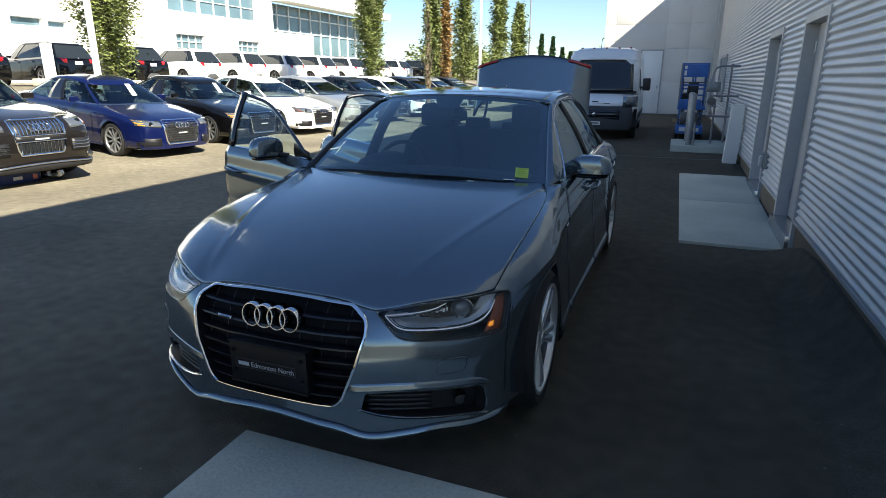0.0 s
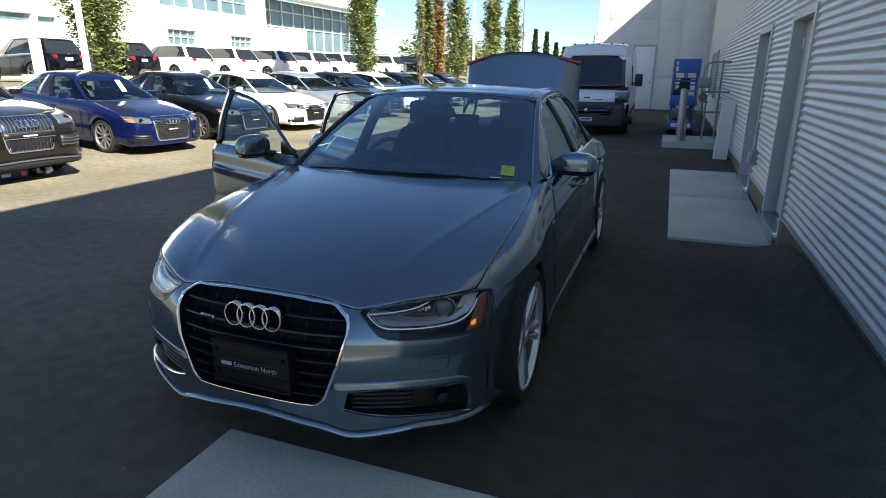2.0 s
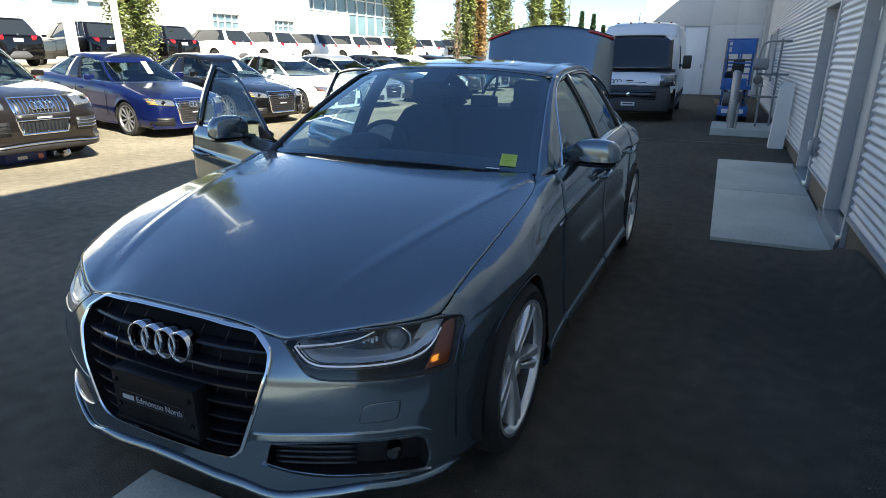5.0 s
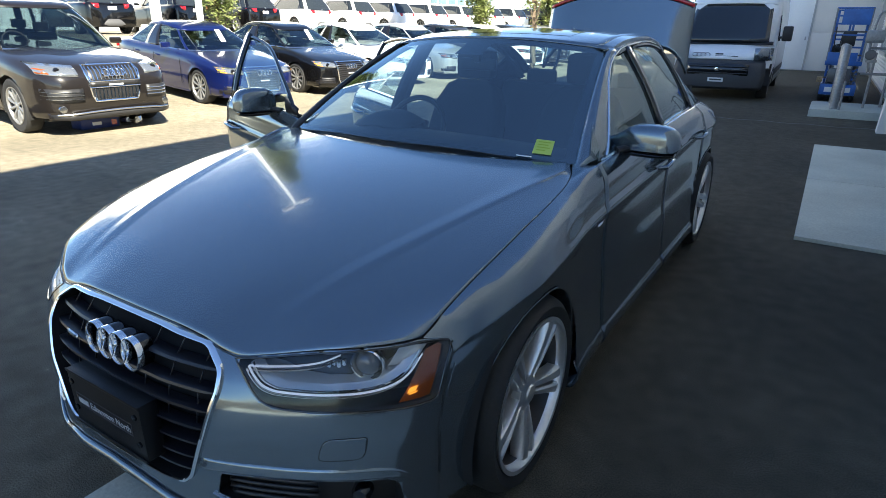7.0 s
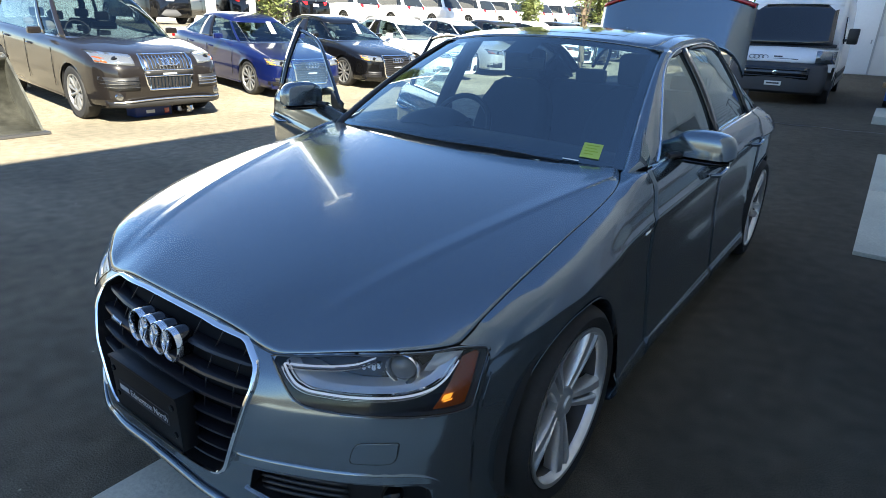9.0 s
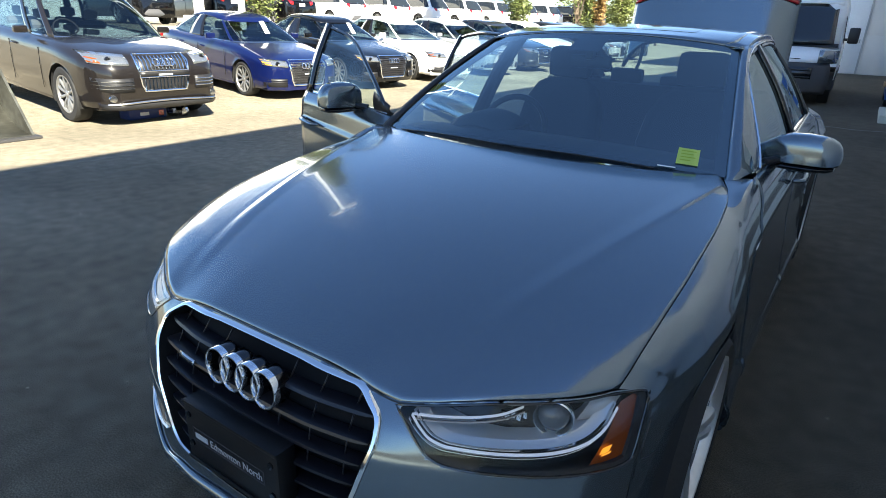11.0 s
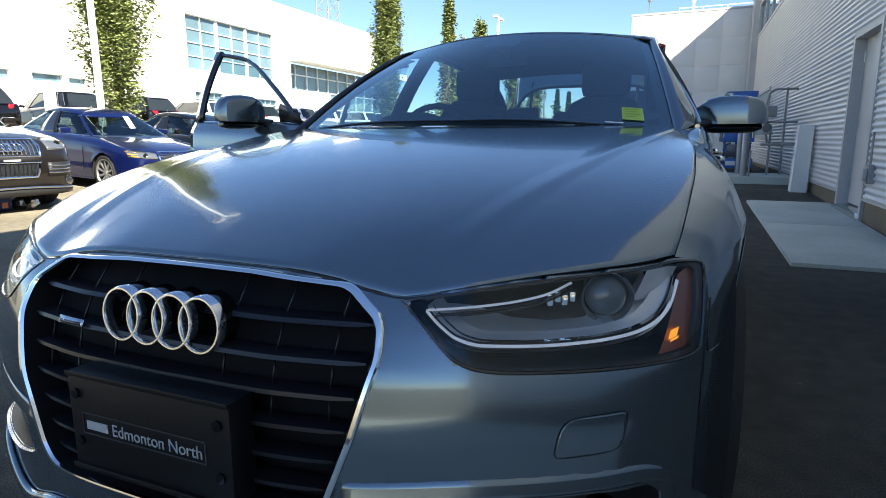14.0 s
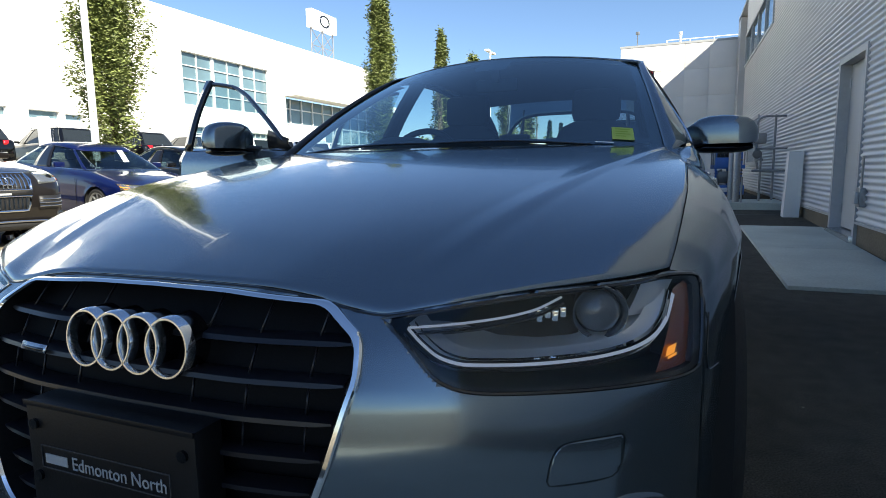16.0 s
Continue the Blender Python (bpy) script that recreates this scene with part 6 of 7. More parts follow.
part("emblem", *move(lathe([(0, -.02), (.05, -.015), (.055, 0)], 16, "y"), Matrix.Translation((0, -.13, .76))), CHROME, gv)
part("plate", *box(-.16, .16, -.155, -.14, .46, .56, .004), PAPER, van)
part("plate_word", *box(-.12, .12, -.158, -.155, .495, .53), GREY_PLASTIC, van, smooth=False)
shell_rows = []
for y, w, zt in ((.62, .98, 1.38), (1.30, .93, 2.42), (1.55, .92, 2.60), (2.2, .93, 2.70), (5.2, .93, 2.70), (5.38, .90, 2.60)):
    shell_rows.append([(1.02, y, .36), (1.03, y, .9), (1.02, y, min(1.36, zt)), (w + .03, y, max(1.36, zt - .35)), (w - .03, y, zt - .12), (w - .20, y, zt - .01), (0, y, zt + .02)])
full = [r + [(-x, y, z) for x, y, z in reversed(r[:-1])] for r in shell_rows]
part("body", *grid(full), WHITE_PAINT, van, sharp=45, thick=0.02)
part("windscreen", *grid([[(x * (.875 - .07 * t), .60 + .66 * t - .08 * (1 - x * x) - .05 * math.sin(math.pi * t), 1.40 + .92 * t - .04 * t * abs(x) ** 4) for x in steps(-1, 1, 18)] for t in steps(0, 1, 8)]), DARK_GLASS, van, "dark raked windscreen", thick=0.01)
part("visor_panel", *grid([[(x * (.885 - .02 * t), 1.25 + .33 * t - .08 * (1 - x * x), 2.325 + .32 * t - .04 * abs(x) ** 4 - .03 * t * x * x) for x in steps(-1, 1, 18)] for t in steps(0, 1, 4)]), WHITE_PAINT, van, thick=0.02)
part("scuttle", *grid([[(x * .96, .52 + .14 * t - .03 * (1 - x * x), 1.335 + .07 * t) for x in steps(-1, 1, 12)] for t in (0, 1)]), BLACK_PLASTIC, van, thick=0.01)
for s in (1, -1):
    part("headlamp", *grid([[(s * x, y - .02, z) for x, y in ((.68, .03), (.80, .10), (.92, .20), (1.0, .38))] for z in (.98, 1.12, 1.27)]), LENS, van, "tall clear headlamp", thick=0.03)
    part("side_window", *grid([[(s * (1.035 - .05 * t), y, z) for y, z in ((1.0 + .35 * t, 1.42 + .62 * t), (1.95, 1.42 + .62 * t))] for t in (0, .5, 1)]), DARK_GLASS, van, thick=0.01)
    part("mirror", *box(s * 1.19 - .10, s * 1.19 + .10, .88, 1.02, 1.42, 1.78, .04), BLACK_PLASTIC, van)
    part("mirror_arm", *box(s * 1.06 - .06, s * 1.06 + .06, .93, .99, 1.48, 1.54, .015), BLACK_PLASTIC, van)
    part("side_strip", *box(s * 1.02 - .03, s * 1.02 + .03, 1.3, 5.2, .55, .72, .02), GREY_PLASTIC, van)
    part("wheel_arch", *grid([[(s * x, .95 + r * math.cos(t), .36 + r * math.sin(t)) for t in steps(0, math.pi, 16)] for r, x in ((.47, 1.03), (.40, 1.05), (.39, .8))]), GREY_PLASTIC, van)
    for yy in (.95, 4.4):
        wheel(van, s * 1.01, yy, .345, s, .345, .22, .22, False, DARK_ALLOY, 6)
for x in (-.62, -.30, .05, .38, .68):
    part("roof_light", *box(x - .03, x + .03, 1.58, 1.66, 2.655, 2.70, .012), AMBER, van)
for i in range(4):
    part("emblem_ring", *tube([(-.52 + .085 * i + .055 * math.cos(a), .045, 1.09 + .045 * math.sin(a)) for a in steps(0, 2 * math.pi, 16)[:-1]], .007, 5, True), GREY_PLASTIC, van)
part("word_bar", *box(-.10, .06, .035, .045, 1.10, 1.13), GREY_PLASTIC, van, smooth=False)
part("word_bar", *box(-.10, .36, .035, .045, 1.055, 1.075), GREY_PLASTIC, van, smooth=False)
part("aerial", *tube([(-.1, 1.5, 2.62), (-.1, 1.6, 2.95)], .008, 5), BLACK_PLASTIC, van)
part("underside", *box(-.9, .9, .3, 5.2, .25, .40), WELL, van, smooth=False)
Site.shape = None

# ---- pad with bollard, meter and scissor lift ----
lone("pad", box(1.41, 2.57, 10.62, 12.0, -.1, .31, .012), CONCRETE, "raised concrete pad beside the clad wall", "concrete slab", kind="structure")
bol = thing("bollard", "galvanised steel bollard on the concrete pad", "bollard", (1.75, 10.82, .31))
part("post", *move(lathe([(0, 0), (.060, 0), (.060, .98), (.045, 1.01), (0, 1.02)], 20, "z"), Matrix.Translation((1.75, 10.82, .31))), GALV, bol)
copy_thing(bol, Matrix.Translation((1.73, 11.72, .31)))
Site.shape = lambda v: Vector((1.47 + (v.x - 1.32) * .85, v.y + .25, .235 + (v.z - .16) * .91))
lift = thing("scissor_lift", "blue folded scissor lift with a railed platform", "scissor lift", (1.73, 13.5, .235))
lx0, lx1, ly0, ly1 = 1.32, 2.02, 12.55, 14.2
part("chassis", *box(lx0, lx1, ly0, ly1, .30, .52, .02), LIFT_BLUE, lift)
part("toe_plate", *box(lx0 + .10, lx1 - .1, ly0 - .02, ly0, .36, .46, .004), PAPER, lift)
for x in (lx0 + .05, lx1 - .05):
    for y in (ly0 + .2, ly1 - .2):
        part("wheel", *move(lathe([(0, -.05), (.12, -.05), (.14, -.03), (.14, .03), (.12, .05), (0, .05)], 18, "x"), Matrix.Translation((x, y, .30))), RUBBER, lift)
for i in range(4):
    z0 = .54 + i * .085
    for x in (lx0 + .12, lx1 - .12):
        part("scissor_arm", *tube([(x, ly0 + .08, z0), (x, ly1 - .08, z0 + .07)], .028, 6), LIFT_BLUE if i % 2 else DARK_ALLOY, lift)
        part("scissor_arm", *tube([(x + .05, ly1 - .08, z0), (x + .05, ly0 + .08, z0 + .07)], .028, 6), DARK_ALLOY, lift)
part("platform", *box(lx0, lx1, ly0, ly1, .90, .99, .01), LIFT_BLUE, lift)
for x in (lx0 + .02, lx1 - .02):
    for y in (ly0 + .02, (ly0 + ly1) / 2, ly1 - .02):
        part("rail_post", *tube([(x, y, .99), (x, y, 2.02)], .019, 8), GALV, lift)
    for z in (1.35, 1.68, 2.02):
        part("rail", *tube([(x, ly0 + .02, z), (x, ly1 - .02, z)], .017, 8), LIFT_BLUE, lift)
for y in (ly0 + .02, ly1 - .02):
    for z in (1.50, 2.02):
        part("rail", *tube([(lx0 + .02, y, z), (lx1 - .02, y, z)], .017, 8), LIFT_BLUE, lift)
part("front_panel", *box(lx0 + .14, lx1 - .03, ly0 - .005, ly0 + .015, 1.70, 2.0, .004), LIFT_BLUE, lift)
part("lower_panel", *box(lx0 + .02, lx1 - .12, ly0 - .03, ly0 + .01, .92, 1.16, .006), LIFT_BLUE, lift)
part("control_box", *box(lx0 + .22, lx1 - .22, ly0 + .05, ly0 + .22, 1.28, 1.58, .02), BLACK_PLASTIC, lift)
for x in (lx0 + .06, lx0 + .32, lx1 - .32, lx1 - .06):
    part("mast_post", *box(x - .022, x + .022, ly0 + .24, ly0 + .29, .52, 1.98, .004), LIFT_BLUE, lift)
for i in range(9):
    z = .62 + i * .155
    part("mast_rung", *box(lx0 + .04, lx1 - .04, ly0 + .225, ly0 + .24, z, z + .035, .003), LIFT_BLUE if i % 3 else DARK_ALLOY, lift)
for i in range(6):
    part("cable_loop", *tube([(lx0 + .24 + .16 * math.cos(a), ly0 + .20, 1.14 + .025 * i + .05 * math.sin(a)) for a in steps(0, 2 * math.pi, 16)[:-1]], .012, 5, True), BLACK_PLASTIC, lift)
part("battery_box", *box(lx0 + .10, lx1 - .16, ly0 + .02, ly0 + .18, .56, .84, .015), DARK_ALLOY, lift)
part("warning_label", *box(lx0 + .26, lx0 + .34, ly0 - .012, ly0 - .005, 1.05, 1.12), RED_LENS, lift, smooth=False)
part("hose", *tube(smooth_points([(lx0 + .08, ly0, 1.66), (lx0 + .10, ly0 - .03, 1.30), (lx0 + .18, ly0 - .03, 1.22), (lx0 + .22, ly0, 1.5)], 6), .012, 6), BLACK_PLASTIC, lift)
part("ladder_wood", *box(lx0 - .09, lx0 + .02, ly0 - .06, ly0 + .2, .56, .66, .01), YELLOW_BROWN, lift)
Site.shape = lambda v: v + Vector((-.03, -1.65, .15))
met = thing("gas_meter", "grey gas meter with its pipes by the clad wall", "gas meter", (2.22, 11.25, .31))
part("riser", *tube([(2.20, 12.9, .16), (2.20, 12.9, 1.05)], .02, 10), GALV, met)
part("riser", *tube([(2.45, 13.2, .16), (2.45, 13.2, 1.75)], .02, 10), GALV, met)
part("riser", *tube([(1.86, 12.35, .16), (1.86, 12.35, .62)], .018, 8), GALV, met)
part("cross_pipe", *tube([(2.05, 12.8, .72), (2.60, 12.85, .72)], .022, 10), GALV, met)
part("cross_pipe", *tube([(2.10, 12.85, 1.12), (2.62, 12.9, 1.12)], .02, 10), GALV, met)
part("bent_pipe", *tube(smooth_points([(2.15, 12.8, .75), (2.10, 12.78, 1.0), (2.08, 12.78, 1.3), (2.12, 12.8, 1.62), (2.25, 12.85, 1.70), (2.58, 12.9, 1.70)], 5), .02, 10), GALV, met)
part("meter_body", *box(2.0, 2.26, 12.68, 12.90, 1.20, 1.40, .04), GALV, met, "grey meter housing")
part("regulator", *move(lathe([(0, -.04), (.10, -.035), (.115, 0), (.10, .035), (0, .04)], 20, "y"), Matrix.Translation((2.12, 12.72, 1.02)) @ Matrix.Diagonal((.7, .7, .7, 1))), DARK_ALLOY, met)
part("flange", *move(lathe([(.03, -.02), (.08, -.02), (.08, .02), (.03, .02)], 16, "z"), Matrix.Translation((2.15, 12.8, .92))), GALV, met)
Site.shape = lambda v: Vector((v.x + .07, v.y - .17, .15 + v.z * 1.1))
cab = thing("utility_box", "leaning grey metal utility cover against the clad wall", "utility box", (2.45, 9.55, .15))
cv = [(2.25, 9.60, 0), (2.47, 9.60, 0), (2.47, 9.84, 0), (2.25, 9.84, 0), (2.29, 9.62, .93), (2.49, 9.62, .93), (2.49, 9.84, .93), (2.29, 9.84, .93)]
part("cover", cv, [(0, 3, 2, 1), (4, 5, 6, 7), (0, 1, 5, 4), (2, 3, 7, 6), (0, 4, 7, 3), (1, 2, 6, 5)], STUCCO, cab, smooth=False)
Site.shape = lambda v: v + Vector((0, -.32, .09))
sock = thing("outlet_box", "grey weatherproof outlet box on the clad wall", "outlet", (WX, 6.30, .59))
part("back_box", *box(WX - .06, WX + .01, 6.50, 6.66, .42, .62, .01), GALV, sock)
part("cover", *box(WX - .10, WX - .06, 6.52, 6.64, .45, .58, .015), TRIM_GREY, sock)
part("conduit", *tube([(WX - .03, 6.58, .62), (WX - .03, 6.58, .95)], .012, 6), GALV, sock)

# ---- white building beyond the lot ----
Site.shape = lambda v: v + Vector((0, -.65, .55))
bld = thing("dealership_building", "long white showroom building with banded windows", "building", (-36, 45, .7))
BX = -36.0
zf = .7


def facade(y0, y1, z0, z1):
    return box(BX - .4, BX, y0, y1, z0, z1)


openings = [(36.1, 46.7, 5.95, 10.1), (36.6, 39.7, 2.6, 4.25), (43.9, 46.9, 2.7, 4.1), (23.8, 25.8, 3.95, 4.45), (26.1, 27.4, 3.95, 4.35), (20.0, 22.6, 3.95, 4.5)]
ycuts = sorted({12.0, 49.2} | {o[0] for o in openings} | {o[1] for o in openings})
pieces = []
for a, b in zip(ycuts, ycuts[1:]):
    zs_ = [(zf - .3)]
    holes_ = sorted((o[2], o[3]) for o in openings if o[0] <= a + 1e-6 and o[1] >= b - 1e-6)
    zz = zf - .3
    for h0, h1 in holes_:
        pieces.append(facade(a, b, zz, h0))
        zz = h1
    pieces.append(facade(a, b, zz, 12.9))
part("wall", *join(*pieces), WHITE_WALL, bld, smooth=False)
part("side_wall", *join(box(BX - 20, BX - .4, 12, 12.4, zf - .3, 12.9), box(BX - 20, BX, 12.0, 72, 12.9, 13.1)), WHITE_WALL, bld, smooth=False)
part("fascia", *box(BX - .4, BX + .02, 49.2, 72, 8.75, 12.9), WHITE_WALL, bld, smooth=False)
part("canopy", *box(BX - .4, BX + 1.6, 49.0, 72, 8.0, 8.75), WHITE_WALL, bld, smooth=False)
part("low_wall", *join(box(BX - .2, BX + .05, 49.2, 56, zf - .3, 5.2), box(BX - .2, BX + .05, 56, 72, zf - .3, 1.6)), WHITE_WALL, bld, smooth=False)
MULL = material("window_metal", (0.62, 0.64, 0.65), 0.4, 0.3)
for y0, y1, z0, z1 in openings:
    big = y1 - y0 > 8
    w = part("window", *box(BX - .36, BX - .34, y0, y1, z0, z1), ROOF_GLASS, bld, "glazed window band", smooth=False)
    ny, nz = (6, 4) if big else (4, 3) if z1 - z0 > 1 else (1, 1)
    for i in range(ny + 1):
        y = y0 + (y1 - y0) * i / ny
        wide = .32 if big and i in (2, 4) else .06
        part("mullion", *box(BX - .34, BX - .22, y - wide / 2, y + wide / 2, z0, z1), MULL, w, smooth=False)
    for i in range(nz + 1):
        z = z0 + (z1 - z0) * i / nz
        part("transom", *box(BX - .34, BX - .24, y0, y1, z - .04, z + .04), MULL, w, smooth=False)
g2 = part("glass_front", *box(BX - 1.2, BX - 1.15, 49.2, 72, 1.6, 8.0), ROOF_GLASS, bld, "tall showroom glazing", smooth=False)
for i in range(12):
    part("mullion", *box(BX - 1.15, BX - 1.0, 49.2 + i * 2.0, 49.34 + i * 2.0, 1.6, 8.0), MULL, g2, smooth=False)
for z in (3.2, 5.4, 6.9):
    part("transom", *box(BX - 1.15, BX - 1.02, 49.2, 72, z, z + .12), MULL, g2, smooth=False)
logo = part("wall_emblem", *move(lathe([(.26, 0), (.30, .04), (.34, 0)], 24, "x"), Matrix.Translation((BX + .01, 41.8, 4.0))), TRIM_GREY, bld)
# sign tower on the roof
sg = thing("sign_tower", "white roof sign with a dark ring on a lattice frame", "sign", (BX - 3, 60.3, 13.6))
part("board", *box(BX - 3.4, BX - 2.6, 58.2, 63.4, 16.9, 18.9, .05), WHITE_WALL, sg)
part("dark_ring", *move(lathe([(.50, 0), (.52, .03), (.70, .03), (.72, 0)], 32, "x"), Matrix.Translation((BX - 2.59, 60.8, 17.9)) @ Matrix.Diagonal((1, 1.5, 1, 1))), GLOSS_BLACK, sg)
for y in (58.5, 60.8, 63.1):
    part("leg", *tube([(BX - 3, y, 13.1), (BX - 3, y, 16.95)], .08, 6), GALV, sg)
for a, b in ((58.5, 60.8), (60.8, 63.1)):
    for z0, z1 in ((13.2, 15.0), (15.0, 16.85)):
        part("brace", *tube([(BX - 3, a, z0), (BX - 3, b, z1)], .05, 6), GALV, sg)
        part("brace", *tube([(BX - 3, b, z0), (BX - 3, a, z1)], .05, 6), GALV, sg)
    part("rail", *tube([(BX - 3, a, 15.0), (BX - 3, b, 15.0)], .05, 6), GALV, sg)


Site.shape = None

# ---- trees, poles ----
def leaf_cloud(count, spot, size, seed):
    """Small folded leaves scattered where spot() says."""
    rng = random.Random(seed)
    verts, faces = [], []
    for _ in range(count):
        p = spot(rng)
        a, t = rng.uniform(0, 6.283), rng.uniform(-1.0, 1.0)
        u = Vector((math.cos(a), math.sin(a), rng.uniform(-.5, .5))).normalized()
        v = u.cross(Vector((math.sin(t), rng.uniform(-1, 1), math.cos(t)))).normalized()
        s = size * rng.uniform(.6, 1.3)
        k = len(verts)
        n = u.cross(v) * s * .25
        verts += [tuple(p - u * s), tuple(p + v * s * .55 + n), tuple(p + u * s), tuple(p - v * s * .55 + n)]
        faces += [(k, k + 1, k + 2), (k, k + 2, k + 3)]
    return verts, faces


def columnar_tree(name, x, y, h, w, seed, mat, label, bare=.9, count=5200, leaf=.075):
    z0 = ground_height(x, y)
    rng = random.Random(seed)
    ob = thing(name, label, "tree", (x, y, z0), "columnar trees")
    part("trunk", *tube([(x + rng.uniform(-.03, .03), y + rng.uniform(-.03, .03), z0 - .05 + h * .9 * i / 8) for i in range(9)], [.11 * (1 - i / 9.5) + .012 for i in range(9)], 9), BARK, ob)
    limbs, tips = [], []
    for i in range(60):
        zz = bare + (h - bare) * (i / 60) ** .9 * .92
        a = i * 2.4 + rng.uniform(-.4, .4)
        r = w * .5 * rng.uniform(.55, 1.3) * min(1, .45 + zz / 2.5) * (1 - max(0, (zz - h * .40) / (h * .62))) ** .75
        b = Vector((x, y, z0 + zz))
        e = b + Vector((math.cos(a) * r, math.sin(a) * r, r * 1.25 + .25))
        limbs.append(tube([b, (b + e) / 2 + Vector((0, 0, -.06)), e], [.022, .015, .006], 5))
        tips.append((b, e))
    tagged(part("limb", *join(*limbs), BARK, ob), "thin rising limbs", kind="stuff")

    def spot(r):
        b, e = tips[int(r.random() ** .85 * len(tips)) % len(tips)]
        q = b + (e - b) * r.uniform(.2, 1.05)
        return q + Vector((r.gauss(0, w * .07), r.gauss(0, w * .07), r.gauss(0, .26)))
    part("crown", *leaf_cloud(count, spot, leaf, seed + 5), mat, ob, smooth=False)
    return ob


columnar_tree("poplar_tree", -13.80, 10.87, 8.8, 1.64, 3, LEAF, "slim columnar tree in full green leaf", count=42000, leaf=.058)
columnar_tree("poplar_tree", -12.7, 24.6, 9.6, 1.5, 7, LEAF, "slim columnar tree in full green leaf", count=30000, leaf=.07)
columnar_tree("poplar_tree", -13.0, 33.2, 9.3, 1.2, 11, LEAF, "slim columnar tree in green leaf", count=9000, leaf=.1)
columnar_tree("poplar_tree", -12.3, 33.6, 6.6, .9, 13, LEAF_AUTUMN, "thin columnar tree with rusty autumn leaves", count=5000, leaf=.09)
columnar_tree("poplar_tree", -13.4, 40.4, 9.0, 1.6, 17, LEAF, "slim columnar tree in green leaf", count=9000, leaf=.11)
columnar_tree("poplar_tree", -12.4, 46.0, 8.4, 1.6, 19, LEAF, "slim columnar tree in green leaf", count=8000, leaf=.12)
columnar_tree("poplar_tree", -12.3, 52.0, 7.6, 1.6, 23, LEAF, "slim columnar tree in green leaf", count=7000, leaf=.13)
columnar_tree("sapling", -6.8, 17.6, 4.2, .42, 29, LEAF, "thin young tree with sparse leaves", bare=.6, count=420, leaf=.05)


def spruce(x, y, h, seed):
    z0 = ground_height(x, y)
    ob = thing("spruce_tree", "dark narrow spruce beyond the lot", "tree", (x, y, z0), "spruces")
    part("trunk", *tube([(x, y, z0 - .05), (x, y, z0 + h * .98)], [.16, .02], 8), BARK, ob)

    def spot(r):
        t = r.random() ** .7
        a = r.uniform(0, 6.283)
        rad = (1 - t) * h * .14 * (.35 + .65 * abs(math.sin(t * 34))) * r.random() ** .5 + .05
        return Vector((x + math.cos(a) * rad, y + math.sin(a) * rad, z0 + .5 + t * (h - .5) - rad * .35))
    part("crown", *leaf_cloud(2200, spot, .14, seed), LEAF_DARK, ob, smooth=False)


for x, y, h, sd in ((-10.2, 52, 5.2, 41), (-9.2, 52, 5.0, 43), (-8.6, 53.5, 4.2, 47), (-7.6, 52, 3.8, 48)):
    spruce(x, y, h, sd)


def thicket(x0, x1, y0, y1, h, n, seed, mat):
    def spot(r):
        x, y = r.uniform(x0, x1), r.uniform(y0, y1)
        hh = h * (.55 + .45 * noise.noise(Vector((x * .22, y * .22, 3.1))) + .25 * noise.noise(Vector((x * .8, y * .8, 1.1))))
        return Vector((x, y, .3 + max(.3, hh) * r.random() ** .6))
    return leaf_cloud(n, spot, .30, seed)


lone("far_woods", join(thicket(-40, 30, 88, 96, 7.5, 9000, 61, LEAF), thicket(-34, -22, 74, 80, 6.5, 3000, 62, LEAF)), LEAF, "green thicket along the far edge of the lot", "woods", kind="stuff", smooth=False)


def light_pole(x, y, h, label, r=.07, head=True, tone=WHITE_PAINT):
    z0 = ground_height(x, y)
    ob = thing("light_pole", label, "street lamp", (x, y, z0), "light poles")
    part("pole", *tube([(x, y, z0), (x, y, z0 + h)], [r, r * .75], 12), tone, ob)
    part("base", *move(lathe([(0, 0), (.22, 0), (.22, .25), (.16, .3), (0, .3)], 16, "z"), Matrix.Translation((x, y, z0 - .02))), CONCRETE, ob)
    if head:
        for d in (-1, 1):
            part("arm", *tube([(x, y, z0 + h - .1), (x, y + d * .5, z0 + h)], .03, 6), tone, ob)
            part("lamp_head", *box(x - .14, x + .14, y + d * .5 - .3, y + d * .5 + .3, z0 + h - .03, z0 + h + .08, .03), tone, ob)


light_pole(-13.45, 9.98, 10.6, "tall white light pole by the front row", .096)
light_pole(-11.6, 38.5, 8.3, "tall white light pole farther down the lot", .09, False)
light_pole(-10.95, 36.6, 8.4, "tall white light pole farther down the lot", .07)
light_pole(-13.2, 60.0, 10.5, "tall grey light pole far down the lot", .09, True, GALV)
up = thing("utility_pole", "wooden utility pole with a crossarm", "utility pole", (-16.5, 45.5, .4))
part("pole", *tube([(-16.5, 45.5, .3), (-16.5, 45.5, 6.4)], [.12, .09], 8), BARK, up)
part("crossarm", *box(-17.5, -15.5, 45.42, 45.52, 6.0, 6.12), BARK, up, smooth=False)
pil = thing("pole_footing", "cream concrete pole footing with rough stacked courses", "concrete pier", (-12.6, 8.1, .01))
for i, (w, h0, h1) in enumerate(((.30, 0, .55), (.31, .56, .80), (.29, .81, 1.02), (.31, 1.03, 1.22))):
    part("course", *box(-13.9 - w, -13.9 + w, 8.96 - w, 8.96 + w, ground_height(-13.9, 9) + h0, ground_height(-13.9, 9) + h1, .03), CREAM, pil)
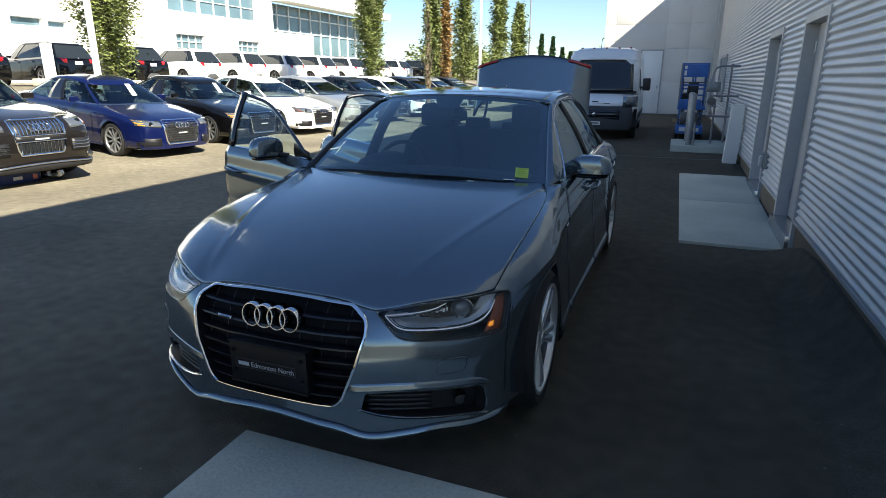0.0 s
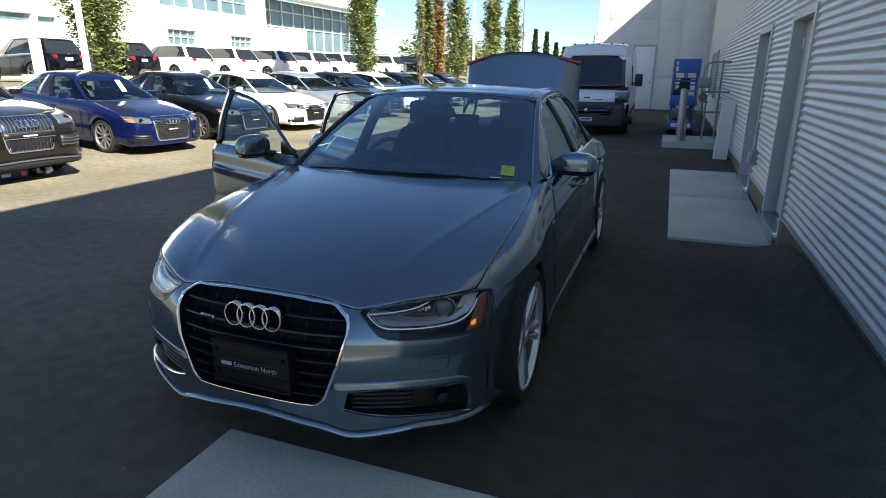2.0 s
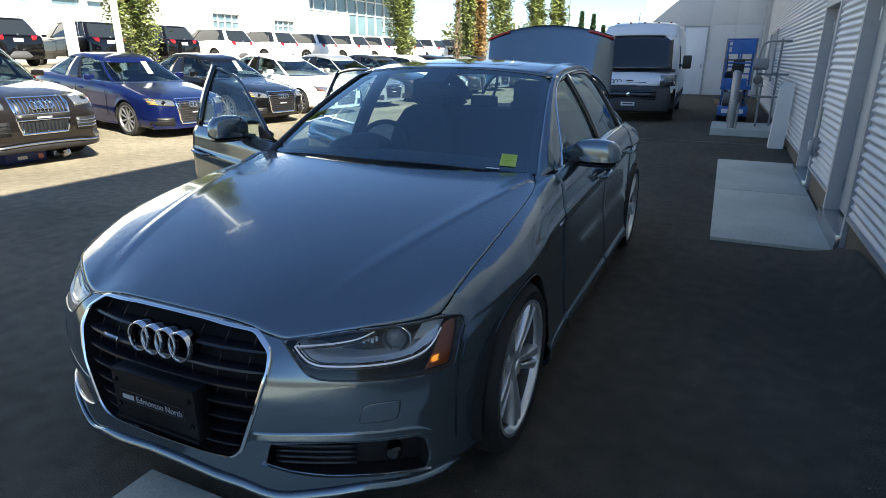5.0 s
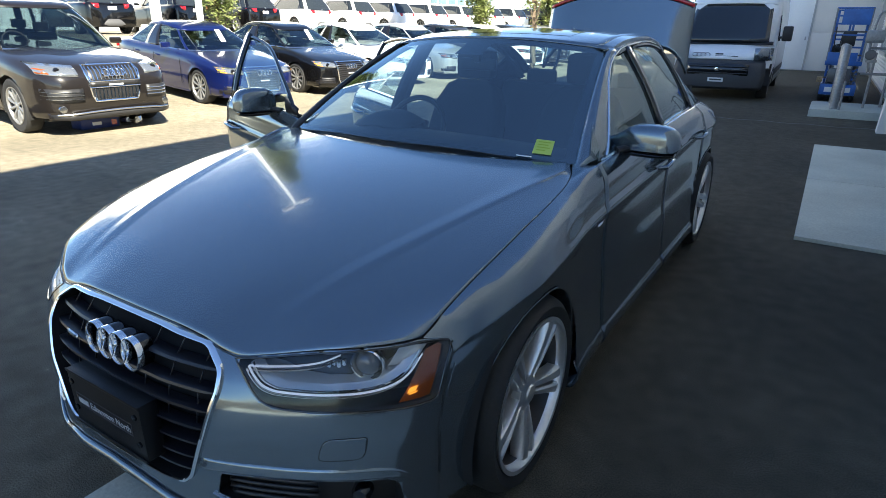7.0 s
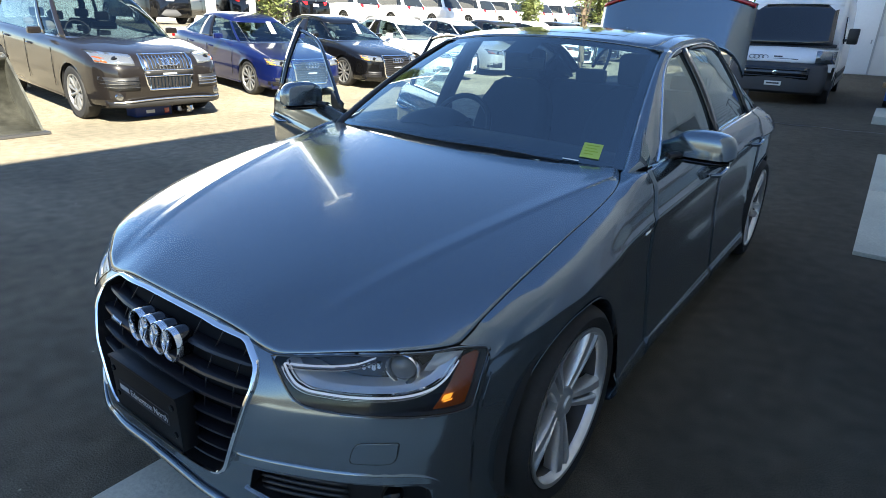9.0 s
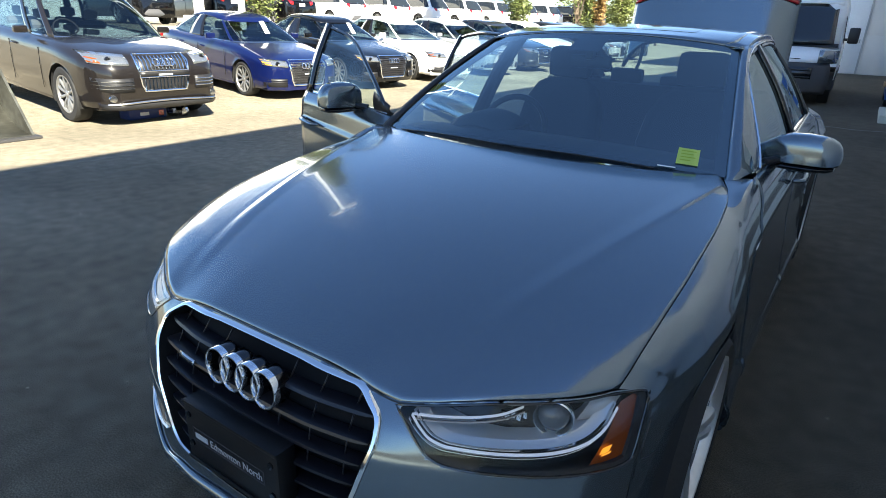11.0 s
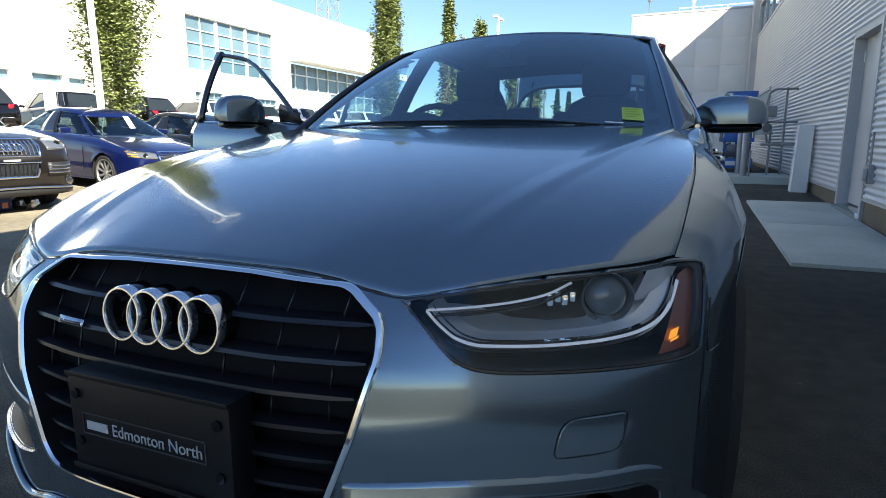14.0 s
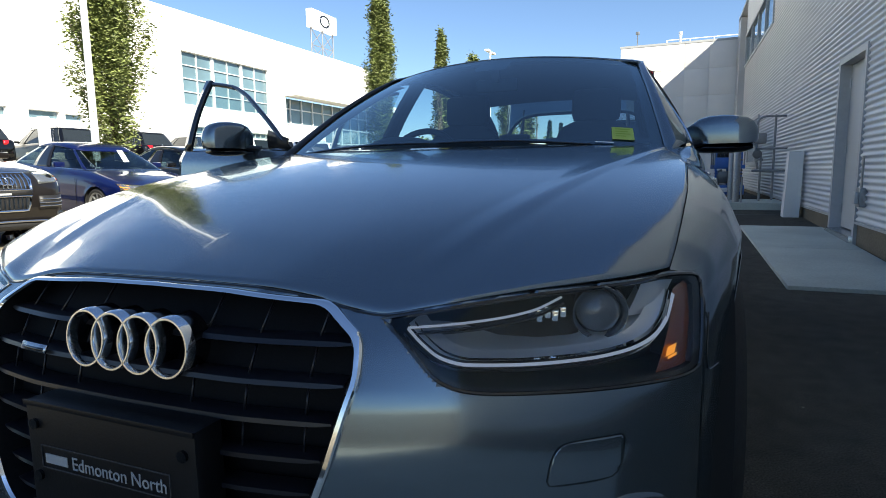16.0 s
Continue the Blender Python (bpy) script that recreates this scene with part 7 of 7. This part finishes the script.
part("post", *box(-14.0, -13.8, 8.86, 9.06, ground_height(-13.9, 9) + 1.22, ground_height(-13.9, 9) + 2.1, .02), WHITE_PAINT, pil)

# things on the lot's edge
BUCKET = material("bucket_steel", (0.10, 0.10, 0.085), 0.35, 0.5, grain=0.2, scale=12, wear=0.35, wear_scale=3)
Site.shape = lambda v: v + Vector((-.72, -.25, 0))
bk = thing("loader_bucket", "dark worn steel loader bucket resting on the asphalt", "loader bucket", (-8.12, 1.65, 0))
prof = [(-6.75, .03), (-6.95, .05), (-7.25, .12), (-7.5, .30), (-7.62, .55), (-7.58, .80), (-7.45, .95)]
part("shell", *grid([[(x, y, z) for x, z in smooth_points(prof, 4)] for y in (.55, 2.30)]), BUCKET, bk, thick=0.03)
for y in (.55, 2.30):
    pts = smooth_points(prof, 4)
    part("cheek", [(x, y, z) for x, z in pts] , [tuple(range(len(pts)))], BUCKET, bk, thick=0.03, smooth=False)
part("cutting_edge", *box(-6.90, -6.66, .50, 2.36, .005, .04, .006), DARK_ALLOY, bk)
# made-up blue block and silver lump in place of a reflection under the SUV
Site.shape = lambda v: v + Vector((-.58, -.42, 0))
cr = thing("plastic_crate", "blue block standing in for a reflection on the asphalt", "crate", (-8.2, 4.0, 0))
part("tub", *box(-7.62, -7.32, 3.95, 4.55, 0.005, .20, .015), material("reflection_blue", (0.010, 0.03, 0.15), 0.4), cr)
part("label", *box(-7.319, -7.315, 4.12, 4.26, .06, .11), PAPER, cr, smooth=False)
part("red_tab", *box(-7.319, -7.314, 4.42, 4.50, .04, .12), RED_LENS, cr, smooth=False)
bg = thing("wrapped_bundle", "silver lump standing in for a wheel's reflection on the asphalt", "bundle", (-8.1, 4.45, 0))
rngb = random.Random(5)
part("wrap", *grid([[(-7.35 + (.12 * math.cos(a)) * rngb.uniform(.8, 1.2) * k, 4.76 + .15 * math.sin(a) * rngb.uniform(.8, 1.2) * k, z) for a in steps(0, 2 * math.pi, 14)[:-1]] + [] for z, k in ((.0, .9), (.06, 1.1), (.13, 1.0), (.19, .6), (.20, .05))]), SATIN, bg, smooth=False)
Site.shape = None
